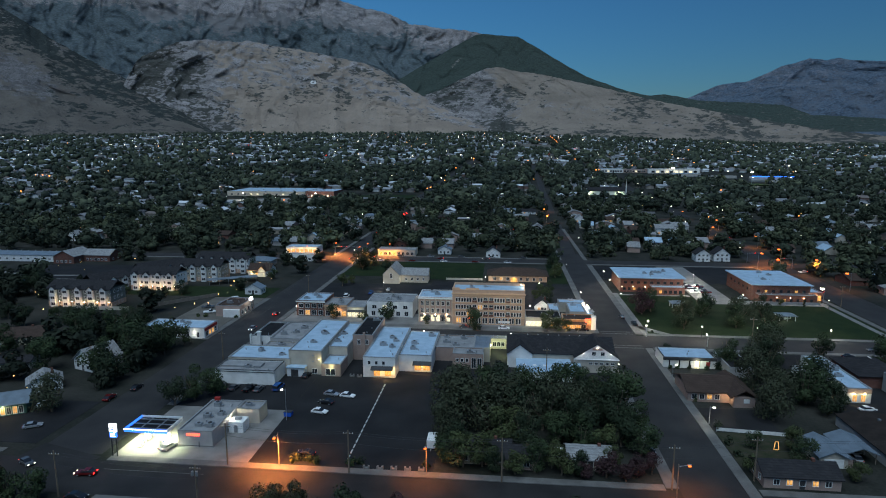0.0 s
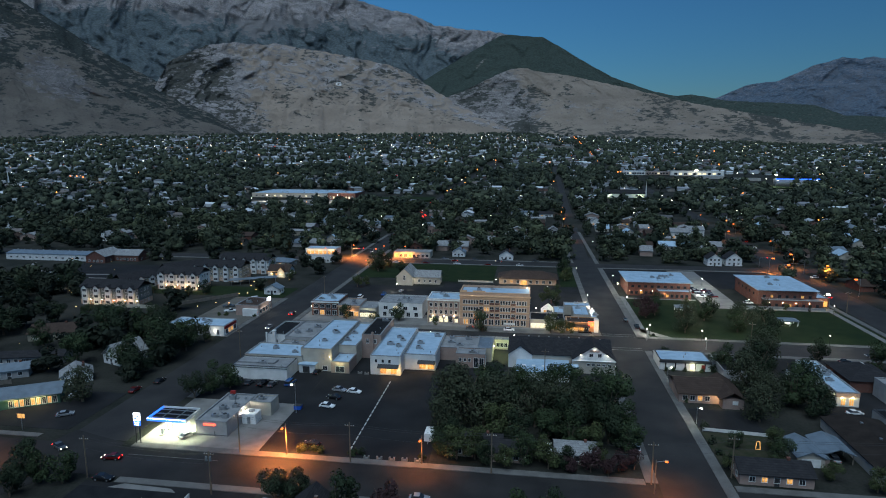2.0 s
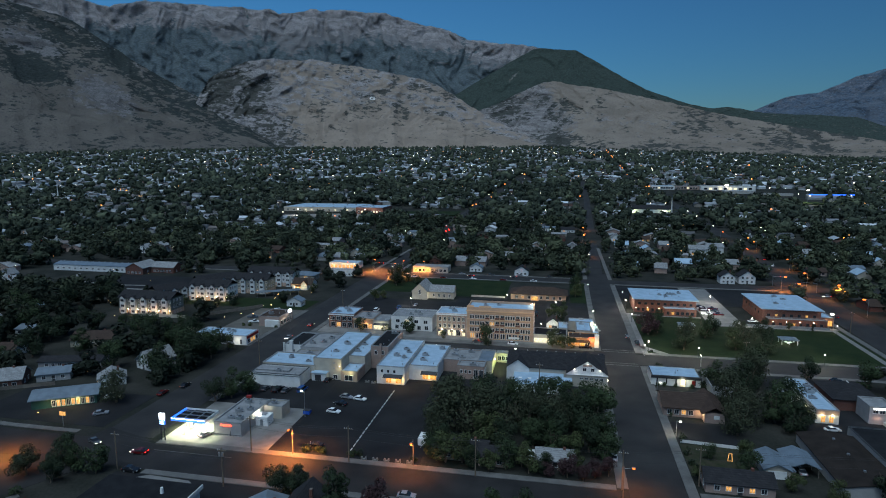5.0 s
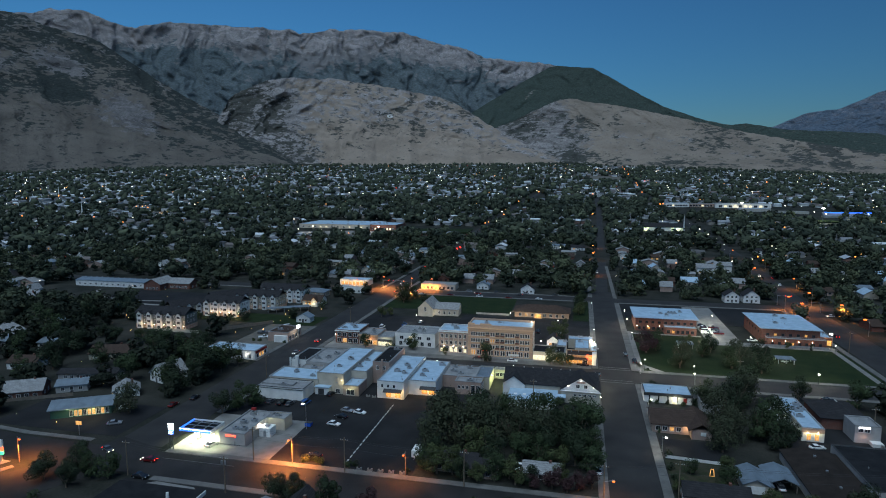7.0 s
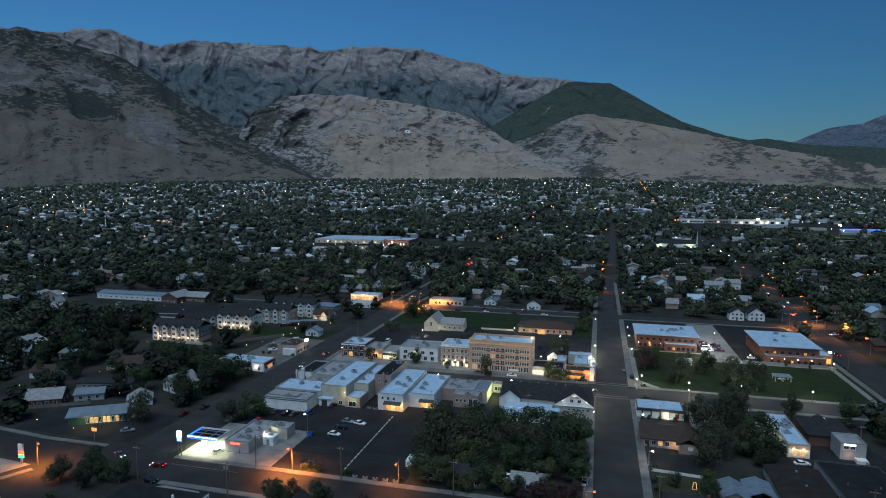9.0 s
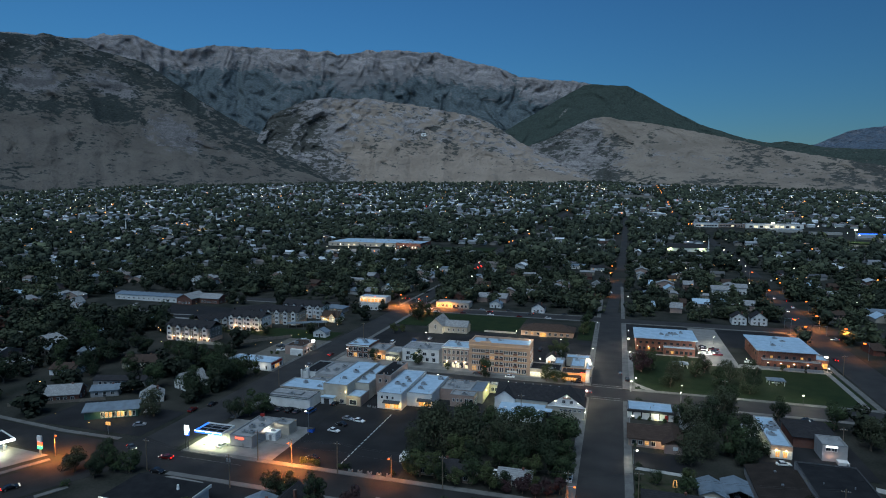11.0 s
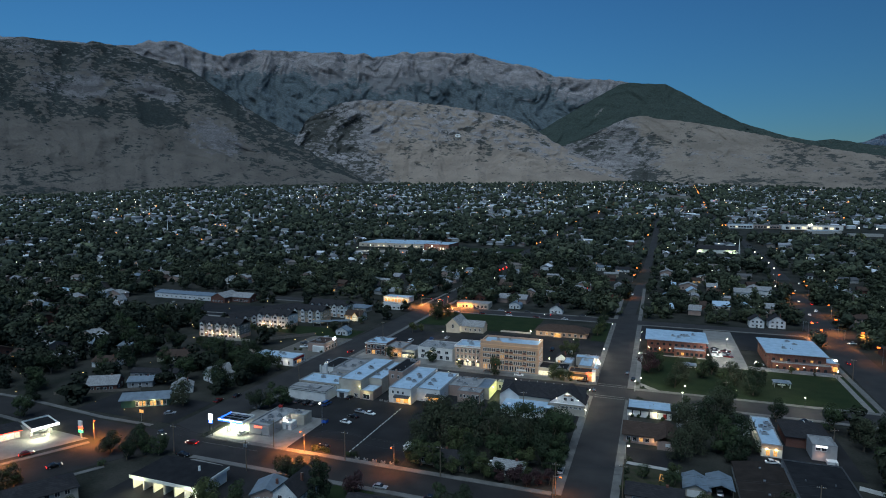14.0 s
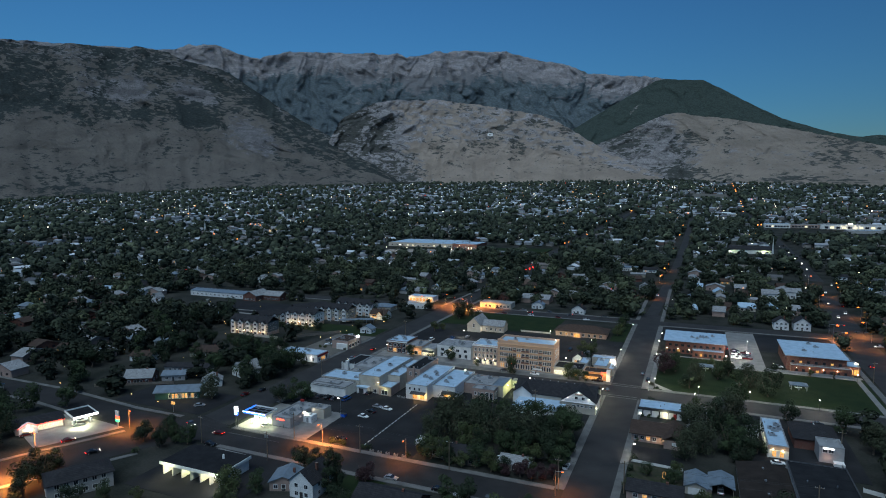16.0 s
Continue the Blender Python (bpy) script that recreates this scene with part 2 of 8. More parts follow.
ORANGE_WALL = surface("orange_stucco", (0.52, 0.24, 0.10), (0.42, 0.19, 0.08), 0.85, scale=0.6)
RUBBER = surface("tyre_rubber", (0.02, 0.02, 0.02), (0.03, 0.03, 0.03), 0.9, bump=0.0)
CABLE = surface("power_cable", (0.03, 0.03, 0.03), (0.05, 0.05, 0.05), 0.7, bump=0.0)
BARK = surface("bark", (0.10, 0.075, 0.055), (0.16, 0.125, 0.095), 0.95, scale=1.0, fine=12)
LEAVES = [surface("leaves_" + n, c, tuple(v * 1.7 for v in c), 0.75, scale=0.25, fine=2.0, bump=0.0, island=0.12, spec=0.1)
          for n, c in (("green", (0.026, 0.038, 0.018)), ("dark", (0.018, 0.026, 0.0145)), ("yellowish", (0.040, 0.049, 0.021)),
                       ("willow", (0.032, 0.037, 0.022)), ("purple", (0.036, 0.020, 0.021)))]


def leaf_mat(name, dark, light):
    """Leaves whose colour differs from tree to tree (the mesh's "tint") and a little from clump to clump."""
    m, nt, p = node_mat(name)
    N, L = nt.nodes.new, nt.links.new
    tint, geo, ramp, hsv, rg = N("ShaderNodeAttribute"), N("ShaderNodeNewGeometry"), N("ShaderNodeValToRGB"), N("ShaderNodeHueSaturation"), N("ShaderNodeMapRange")
    tint.attribute_name = "tint"
    els = ramp.color_ramp.elements
    els[0].color, els[1].color = (*dark, 1), (*light, 1)
    mid = els.new(0.62)
    mid.color = (*(0.62 * a + 0.38 * b for a, b in zip(dark, light)), 1)
    rg.inputs["To Min"].default_value, rg.inputs["To Max"].default_value = 0.8, 1.2
    L(tint.outputs["Fac"], ramp.inputs["Fac"]), L(geo.outputs["Random Per Island"], rg.inputs["Value"])
    L(ramp.outputs[0], hsv.inputs["Color"]), L(rg.outputs["Result"], hsv.inputs["Value"]), L(hsv.outputs[0], p.inputs["Base Color"])
    p.inputs["Roughness"].default_value, p.inputs["Specular IOR Level"].default_value = 0.85, 0.1
    return m


# far leaves are lightened for haze, garden leaves darkened for dimmer light
HAZY_LEAVES = leaf_mat("far_leaves", (0.027, 0.035, 0.027), (0.108, 0.123, 0.076))
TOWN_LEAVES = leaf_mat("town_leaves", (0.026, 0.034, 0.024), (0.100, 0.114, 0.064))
DIM_LEAVES = leaf_mat("garden_leaves", (0.014, 0.019, 0.014), (0.042, 0.049, 0.030))
glass_m, _nt, _p = node_mat("dark_window_glass")
_p.inputs["Base Color"].default_value, _p.inputs["Roughness"].default_value = (0.02, 0.024, 0.03, 1), 0.06
GLASS = glass_m
WARM = lit_glass("warm_lit_window", (1.0, 0.50, 0.15), 0.75)
WHITE_LIT = lit_glass("cool_lit_window", (1.0, 0.86, 0.55), 1.2)
SODIUM = glow("sodium_bulb", (1.0, 0.16, 0.02), 2.8)
LED = glow("white_bulb", (1.0, 0.88, 0.60), 16)
COOL = glow("cool_tube", (0.95, 1.0, 0.92), 14)
TAIL = glow("tail_light_glow", (1.0, 0.02, 0.015), 6)
HEAD = glow("headlight_glow", (1.0, 0.85, 0.6), 8)
RED_SIGN = glow("red_sign_tube", (1.0, 0.06, 0.03), 5)
SIGN_WHITE = glow("lit_sign_face", (0.9, 0.95, 1.0), 4)
SIGN_BLUE = glow("lit_blue_sign", (0.02, 0.12, 0.8), 2.2)
SIGN_RED = glow("lit_red_band", (1.0, 0.08, 0.03), 3)
SIGN_GREEN = glow("lit_green_band", (0.05, 0.8, 0.25), 2)


# ---- mesh helpers ----
def solid(name, bm, material, smooth=False):
    bmesh.ops.recalc_face_normals(bm, faces=bm.faces)
    me = bpy.data.meshes.new(name)
    bm.to_mesh(me)
    bm.free()
    me.materials.append(material)
    if smooth:
        me.polygons.foreach_set("use_smooth", [True] * len(me.polygons))
    return me


def part(name, bm, material, parent, label="", smooth=False):
    """One mesh object under a thing or a part; bm may be a finished mesh."""
    ob = new(name, bm if isinstance(bm, bpy.types.Mesh) else solid(name, bm, material, smooth))
    ob.parent = parent
    return tagged(ob, label)


FOOTPRINTS = []


def base(name, x, y, label, category, group="", z=None, turn=0.0):
    ob = new(name)
    ob.empty_display_size = 0.5
    ob.matrix_basis = pose(x, y, gz(x, y) if z is None else z, 0, 0, turn)
    return tagged(ob, label, category, group)


def slab(bm, x0, x1, y0, y1, z0, z1):
    v = [bm.verts.new((x, y, z)) for z in (z0, z1) for x, y in ((x0, y0), (x1, y0), (x1, y1), (x0, y1))]
    for a in ((0, 1, 2, 3), (4, 5, 6, 7), (0, 1, 5, 4), (1, 2, 6, 5), (2, 3, 7, 6), (3, 0, 4, 7)):
        bm.faces.new([v[i] for i in a])
    return bm


def block(x0, x1, y0, y1, z0, z1, bevel=0.0):
    bm = slab(bmesh.new(), x0, x1, y0, y1, z0, z1)
    if bevel:
        bmesh.ops.bevel(bm, geom=bm.edges[:], offset=bevel, segments=2, affect="EDGES", profile=0.6)
    return bm


def sweep(bm, loop, way):
    """A solid: the loop of points moved along way."""
    way = Vector(way)
    a = [bm.verts.new(p) for p in loop]
    b = [bm.verts.new(Vector(p) + way) for p in loop]
    bm.faces.new(a)
    bm.faces.new(b)
    n = len(loop)
    for i in range(n):
        bm.faces.new((a[i], a[(i + 1) % n], b[(i + 1) % n], b[i]))
    return bm


def rod(bm, a, b, r0, r1, sides=8):
    a, b = Vector(a), Vector(b)
    q = (b - a).to_track_quat("Z", "Y")
    lo, hi = [], []
    for i in range(sides):
        d = q @ Vector((math.cos(i * math.tau / sides), math.sin(i * math.tau / sides), 0))
        lo.append(bm.verts.new(a + d * r0))
        hi.append(bm.verts.new(b + d * r1))
    for i in range(sides):
        bm.faces.new((lo[i], lo[(i + 1) % sides], hi[(i + 1) % sides], hi[i]))
    bm.faces.new(lo)
    bm.faces.new(hi)
    return bm


def joined(name, verts, quads, materials, index=None):
    """A large mesh from arrays of corners and four-sided faces."""
    me = bpy.data.meshes.new(name)
    me.vertices.add(len(verts))
    me.vertices.foreach_set("co", np.ascontiguousarray(verts, dtype=np.float32).ravel())
    me.loops.add(quads.size)
    me.loops.foreach_set("vertex_index", np.ascontiguousarray(quads, dtype=np.int32).ravel())
    me.polygons.add(len(quads))
    me.polygons.foreach_set("loop_start", np.arange(len(quads), dtype=np.int32) * quads.shape[1])
    if index is not None:
        me.polygons.foreach_set("material_index", np.ascontiguousarray(index, dtype=np.int32))
    me.update(calc_edges=True)
    me.validate()
    for m in materials:
        me.materials.append(m)
    return me


def lamp(parent, z, colour, watts, x=0.0, y=0.0, radius=0.25, down=False):
    d = bpy.data.lights.new("lamp_light", "SPOT" if down else "POINT")
    if down:
        d.spot_size, d.spot_blend = radians(150), 0.8
    d.energy, d.color, d.shadow_soft_size = watts * LAMP, colour, radius
    ob = new("lamp_light", d)
    ob.parent, ob.location = parent, (x, y, z)
    return ob


ORANGE_LIGHT, WARM_LIGHT, WHITE_LIGHT, GREEN_LIGHT = (1.0, 0.31, 0.06), (1.0, 0.58, 0.2), (1.0, 0.93, 0.75), (0.85, 1.0, 0.45)


# ---- ground ----
HUB = (38.0, -15.0)
RISE_AZ = (-180, -80, -59, -42, -26, -2, 14, 22, 40, 80, 180)
RISE_Z = (0, 25, 62, 113, 132, 140, 104, 82, 74, 20, 0)


def gz(x, y):
    """Height of the ground: level in town, rising to the foot of the mountains."""
    dx, dy = x - HUB[0], y - HUB[1]
    s = np.clip((np.hypot(dx, dy) - 650) / 2450, 0, 1.3)
    z = np.interp(np.degrees(np.arctan2(dx, dy)), RISE_AZ, RISE_Z) * s ** 1.25
    return float(z) if np.ndim(z) == 0 else z


def ground_sheet():
    az = np.radians(np.arange(-180, 180, 2.5))
    rings = np.r_[np.arange(0, 700, 100), np.arange(700, 3600, 70), 3800, 4200, 4600, 4950]
    a, r = np.meshgrid(az, rings)
    x, y = HUB[0] + r * np.sin(a), HUB[1] + r * np.cos(a)
    verts = np.stack([x, y, gz(x, y)], -1).reshape(-1, 3)
    n, m = len(az), len(rings)
    i, j = np.meshgrid(np.arange(n), np.arange(m - 1))
    k = (i + 1) % n
    quads = np.stack([j * n + i, j * n + k, (j + 1) * n + k, (j + 1) * n + i], -1).reshape(-1, 4)
    ob = new("ground", joined("ground", verts, quads, [SOIL]))
    return tagged(ob, "dark grassy earth under the whole town", "ground", kind="structure")


ground_sheet()


def patch(name, pts, z0, z1, material, label, category):
    """A flat piece of the setting with a real edge."""
    bm = sweep(bmesh.new(), [(x, y, z0) for x, y in pts], (0, 0, z1 - z0))
    return tagged(new(name, solid(name, bm, material)), label, category, kind="structure")


def rect(x0, x1, y0, y1):
    return [(x0, y0), (x1, y0), (x1, y1), (x0, y1)]


def ribbon(name, line, width, material, label, step=40.0, lift=0.05):
    """A road that follows the ground along a line of points."""
    pts = [Vector((*p, 0)) for p in line]
    dense = []
    for a, b in zip(pts, pts[1:]):
        n = max(1, int((b - a).length / step))
        dense += [a.lerp(b, i / n) for i in range(n)]
    dense.append(pts[-1])
    bm = bmesh.new()
    rows = []
    for i, p in enumerate(dense):
        d = (dense[min(i + 1, len(dense) - 1)] - dense[max(i - 1, 0)]).normalized()
        side = Vector((d.y, -d.x, 0)) * width / 2
        rows.append([bm.verts.new((q.x, q.y, gz(q.x, q.y) + h)) for q in (p - side, p + side) for h in (-0.4, lift)])
    for a, b in zip(rows, rows[1:]):
        bm.faces.new((a[1], a[3], b[3], b[1]))
        bm.faces.new((a[0], a[1], b[1], b[0]))
        bm.faces.new((a[3], a[2], b[2], b[3]))
    return tagged(new(name, solid(name, bm, material)), label, "road", kind="structure")


ribbon("road_main", [(-103.5, 139.5), (-103.5, 430)], 17, ASPHALT, "worn asphalt main street with parked cars")
ribbon("road_main_far", [(-103.5, 430), (-112, 620), (-110, 850), (-99, 1117), (-72, 1553)], 11, ASPHALT, "main street running on between the trees")
ribbon("road_right", [(47, 30), (47, 430)], 14, ASPHALT, "worn asphalt side street", lift=0.047)
ribbon("road_right_far", [(47, 430), (54, 669), (62, 1043), (66, 1410)], 9, ASPHALT, "side street running on to the foothills", lift=0.047)
ribbon("road_far_right", [(166, 150), (167, 260), (169, 430)], 18, ASPHALT, "asphalt arterial road lit by orange lamps")
ribbon("road_far_right_far", [(169, 372), (190, 640), (195, 802), (196, 1046), (184, 1594), (216, 2900)], 13, ASPHALT, "arterial road running on to the foothills", lift=0.03)
ribbon("road_front", [(-430, 136), (-200, 136), (-140, 130), (80, 130), (420, 130)], 13.5, DIM_ASPHALT, "cross street under sodium lamps", lift=0.043)
ribbon("road_middle", [(-112, 240.5), (420, 240.5)], 14, ASPHALT, "cross street between the shops and the halls", lift=0.039)
ribbon("road_back", [(-420, 401), (420, 401)], 13.5, ASPHALT, "cross street beyond the church", lift=0.035)
ribbon("road_diagonal", [(-103.5, 141), (-106, 132), (-118, 112), (-139, 72), (-185, -20)], 19, DIM_ASPHALT, "main street bending away under orange lamps", step=8, lift=0.055)

for line in ([(-430, 144.6), (-200, 144.6), (-146, 139.2), (-120, 139.2)], [(-430, 127.6), (-200, 127.6), (-170, 124.6)], [(-129, 119), (-150, 77), (-196, -15)], [(-107, 106), (-128.5, 66), (-174, -25)]):
    ribbon("pavement", line, 2.0, PAVING, "pale concrete pavement beside the street", step=12, lift=0.17)

SIDEWALKS = [
    (-94.8, -92.2, 168, 232), (-94.8, -92.2, 249, 393), (-114.6, -112, 226, 290), (37.2, 40, 138, 232.5), (37.2, 40, 249, 393),
    (54, 56.6, 40, 232.5), (54, 57, 249, 393), (-92, 37, 136.9, 139.2), (-92, 37, 230.5, 233.2), (-92, 37, 248, 253.5), (57, 155, 247.6, 250.4),
    (57, 155, 230.6, 233.2), (-92, 37, 391.4, 394), (-92, 37, 408, 410.4), (57, 155, 391.4, 394), (-85, 37, 121, 123.2), (57, 160, 121, 123.2),
    (57, 160, 136.9, 139.2), (154.5, 157, 247, 390), (-320, -115, 391.4, 394), (-94.8, -92.2, 408, 520), (-114.6, -112, 408, 520), (37.2, 40, 408, 560), (54, 56.6, 408, 560)]
for x0, x1, y0, y1 in SIDEWALKS:
    patch("pavement", rect(x0, x1, y0, y1), -0.2, 0.17, PAVING, "pale concrete pavement with a raised kerb", "pavement")

AREAS = [
    ("parking_lot", rect(-58, -14.2, 139.2, 198), 0.06, LOT, "dark asphalt parking lot", "parking lot"),
    ("parking_lot", rect(-92, -58.2, 168, 230), 0.055, LOT, "dark asphalt yard behind the shops", "parking lot"),
    ("forecourt", rect(-92, -58.2, 139.2, 167.8), 0.07, CONCRETE, "pale concrete filling-station forecourt", "forecourt"),
    ("parking_lot", rect(-58, 37, 198.2, 230), 0.05, LOT, "dark asphalt yard between the halls", "parking lot"),
    ("parking_lot", rect(-92, 37, 270, 326), 0.05, LOT, "dark asphalt lot behind the hotel", "parking lot"),
    ("parking_lot", rect(-37, 37, 326.2, 336), 0.05, LOT, "dark asphalt lot beside the church", "parking lot"),
    ("pavement", rect(-92, 37, 253.7, 269.8), 0.045, CONCRETE, "concrete shop frontage", "pavement"),
    ("lawn", rect(-92, -40, 346, 391), 0.09, LAWN, "green lawn beside the church", "lawn"),
    ("lawn", rect(-39.8, -10, 341, 391), 0.08, LAWN, "green lawn beside the church", "lawn"),
    ("lawn", rect(28, 37, 336, 391), 0.08, LAWN, "green verge along the side street", "lawn"),
    ("lawn", rect(57.2, 154, 250.6, 303), 0.09, LAWN, "green park lawn", "lawn"),
    ("lawn", rect(57.2, 95, 303.2, 316), 0.085, LAWN, "green lawn before the brick civic hall", "lawn"),
    ("parking_lot", rect(95.5, 112, 303.2, 390), 0.06, CONCRETE, "concrete drive between the brick halls", "drive"),
    ("parking_lot", rect(112.2, 154, 343, 390), 0.06, LOT, "asphalt lot behind the brick hall", "parking lot"),
    ("forecourt", rect(112.2, 154, 303.2, 306.5), 0.07, CONCRETE, "pale concrete walk before the brick hall", "forecourt"),
    ("parking_lot", rect(57.2, 95, 349, 390), 0.06, LOT, "asphalt lot behind the civic hall", "parking lot"),
    ("parking_lot", rect(57, 74, 200, 207), 0.06, LOT, "asphalt drive beside the low white office", "parking lot"),
    ("parking_lot", rect(57, 74, 167, 181), 0.06, LOT, "asphalt parking before the brown house", "parking lot"),
    ("parking_lot", rect(96, 130, 178.5, 230), 0.06, LOT, "asphalt yard round the offices", "parking lot"),
    ("garden", rect(57, 74, 149, 166), 0.06, GARDEN, "shady garden with rough grass and beds", "lawn"),
    ("parking_lot", rect(-165, -115, 143, 168), 0.06, LOT, "asphalt lot round the green office", "parking lot"),
    ("parking_lot", rect(-92, -50, 88, 120.8), 0.06, LOT, "asphalt lot round the car wash", "parking lot"),
    ("parking_lot", rect(-140, -115, 239, 290), 0.06, GRAVEL, "gravel yard behind the workshop", "yard"),
    ("parking_lot", rect(-290, -190, 322, 362), 0.06, LOT, "dark asphalt yard by the long white building", "yard"),
    ("lawn", rect(-190, -115, 291, 312), 0.06, LAWN, "dim lawn between houses and workshop", "lawn"),
    ("lawn", rect(-28, -14, 108, 120.8), 0.07, LAWN, "front lawn of a house", "lawn"),
    ("sports_field", rect(-260, -205, 318, 321.8), 0.06, CONCRETE, "concrete walk along the yard", "walk"),
]
for n, pts, z, m, lab, cat in AREAS:
    patch(n, pts, -0.15, z, m, lab, cat)
patch("forecourt", [(-132.5, 121.5), (-146, 94.5), (-176, 106), (-168, 124)], -0.15, 0.07, CONCRETE, "pale concrete forecourt of the second filling station", "forecourt")
# kerbed island and walks of the car-wash lot and of the park
patch("traffic_island", [(-85, 118.6), (-82, 120.6), (-70, 120), (-66, 117), (-69, 113.6), (-80, 113.8), (-85, 116)], 0.0, 0.2, CONCRETE, "kerbed concrete island in the lot", "island")
for pts in (rect(57, 59.4, 250.6, 318), rect(59.6, 94, 314, 316.2), [(57, 256), (64, 250.6), (68, 250.6), (57, 262)], rect(150.2, 152.6, 250.6, 303), rect(95, 150, 300.4, 302.8)):
    patch("walk", pts, 0.0, 0.13, CONCRETE, "pale concrete garden walk", "walk")

# road paint
def paint(x0, x1, y0, y1, material=LINE_WHITE, z=0.075):
    ob = new("road_marking", solid("road_marking", block(x0, x1, y0, y1, 0.02, z), material))
    tagged(ob, "worn painted line on the asphalt", "road marking", kind="structure")


paint(-90, -66, 133.2, 133.35)
for y in (232.0, 249.0):
    paint(40.5, 53.5, y, y + 0.5), paint(40.5, 53.5, y + 2.6, y + 3.1)


# ---- mountains ----
def smooth_noise(x, y, seed):
    """Gradient noise on a grid, over whole arrays."""
    table = np.random.default_rng(seed)
    perm = table.permutation(512)
    ang = table.uniform(0, math.tau, 512)
    xi, yi = np.floor(x).astype(int), np.floor(y).astype(int)
    fx_, fy_ = x - xi, y - yi
    u, v = fx_ ** 3 * (fx_ * (fx_ * 6 - 15) + 10), fy_ ** 3 * (fy_ * (fy_ * 6 - 15) + 10)

    def corner(i, j):
        g = ang[perm[(perm[(xi + i) % 512] + yi + j) % 512]]
        return np.cos(g) * (fx_ - i) + np.sin(g) * (fy_ - j)

    low = corner(0, 0) * (1 - u) + corner(1, 0) * u
    high = corner(0, 1) * (1 - u) + corner(1, 1) * u
    return 1.5 * (low * (1 - v) + high * v)


def fbm(x, y, seed, octaves=5, gain=0.5):
    return sum(gain ** k * smooth_noise(x * 2.03 ** k, y * 2.03 ** k, seed + k) for k in range(octaves))


def ridges(x, y, seed, octaves=4, gain=0.5):
    """Sharp spurs (near 1) between rounded gullies (near -1)."""
    return sum(gain ** k * (1 - 2.6 * np.abs(smooth_noise(x * 1.9 ** k, y * 1.9 ** k, seed + k))) for k in range(octaves)) / 1.5


def ramp_(x, lo, hi):
    t = np.clip((x - lo) / (hi - lo), 0, 1)
    return t * t * (3 - 2 * t)


def hump_(x, at, wide):
    return np.exp(-((x - at) / wide) ** 2)


def mountain(name, label, crest, d_crest, d_foot, material, relief, gully, seed, cover, z_foot=None, rows=110, step=0.075, jag=4.0, lean=0.0, steep=0.85):
    """A mountain side that rises from its foot to its crest, fitted to the skyline that the camera sees. crest: bearing
    in degrees and crest height at d_crest; cover: how much rock and scrub grow where, by bearing, share of the height
    and gully depth."""
    az = np.arange(crest[0][0], crest[-1][0] + step / 2, step)
    height = np.interp(az, [c[0] for c in crest], [c[1] for c in crest])
    k = np.exp(-np.linspace(-2, 2, 5) ** 2)
    height = np.convolve(np.pad(height, 2, mode="edge"), k / k.sum(), "valid") + jag * fbm(az * 1.7, az * 0 + 0.5, seed)
    foot_r = np.interp(az, [f[0] for f in d_foot], [f[1] for f in d_foot]) + 45 * fbm(az * 0.6, az * 0 + 3.5, seed, 2)
    tilt = (height - 82) / d_crest
    rel = np.clip((height - 100) / (max(c[1] for c in crest) - 100), 0.02, 1)
    top_r = foot_r + (d_crest - foot_r) * (0.22 + 0.78 * rel ** 0.8)
    ax, ay = np.sin(np.radians(az)), np.cos(np.radians(az))
    z0 = (gz(HUB[0] + foot_r * ax, HUB[1] + foot_r * ay) if z_foot is None else z_foot) - 4
    tilt0 = np.minimum((z0 - 82) / foot_r, tilt - 0.002)
    e = np.linspace(0, 1, rows)
    A, E = np.meshgrid(az, e, indexing="ij")
    u = np.radians(A) * (foot_r.mean() + d_crest) / 2 / gully
    w = u + lean * E + 0.45 * fbm(u * 0.8, E * 1.8, seed + 20, 3)
    spur = ridges(w, E * 0.9 + 0.3 * fbm(u, E * 2.4, seed + 30, 3), seed + 40, 4)
    knobs = fbm(w * 3 + E * 2, E * 7, seed + 60, 4)
    out = ramp_(E, 0.0, 0.45) * rel[:, None] ** 0.7
    # relief moves points along the camera's line of sight, so the skyline holds
    R = foot_r[:, None] + (top_r - foot_r)[:, None] * E ** steep - relief * out * (0.8 * spur + 0.35 * knobs)
    R = np.clip(R, 2700, 4900)
    Z = 82 + (tilt0[:, None] + (tilt - tilt0)[:, None] * E) * R
    back = np.array([0.05, 0.2, 0.5])
    Rb = np.clip(R[:, -1:] + 300 * back, 0, 4925)
    Zb = Z[:, -1:] - (Z[:, -1] - z0)[:, None] * back * 0.9 - 6
    R, Z = np.c_[R, Rb], np.c_[Z, Zb]
    verts = np.stack([HUB[0] + R * ax[:, None], HUB[1] + R * ay[:, None], Z], -1)
    n, m = Z.shape
    i, j = np.meshgrid(np.arange(n - 1), np.arange(m - 1), indexing="ij")
    quads = np.stack([i * m + j, (i + 1) * m + j, (i + 1) * m + j + 1, i * m + j + 1], -1).reshape(-1, 4)
    me = joined(name, verts.reshape(-1, 3), quads, [material])
    wide = fbm(u * 0.9 + 7, E * 2.2, seed + 80, 4)
    rock, scrub = cover(A, E, -spur, wide)
    for key, v in (("rock", rock), ("scrub", scrub)):
        v = np.c_[v, np.repeat(v[:, -1:], 3, 1)]
        me.attributes.new(key, "FLOAT", "POINT").data.foreach_set("value", v.astype(np.float32).ravel())
    me.polygons.foreach_set("use_smooth", [True] * len(me.polygons))
    return tagged(new(name, me), label, "mountain", kind="structure"), verts


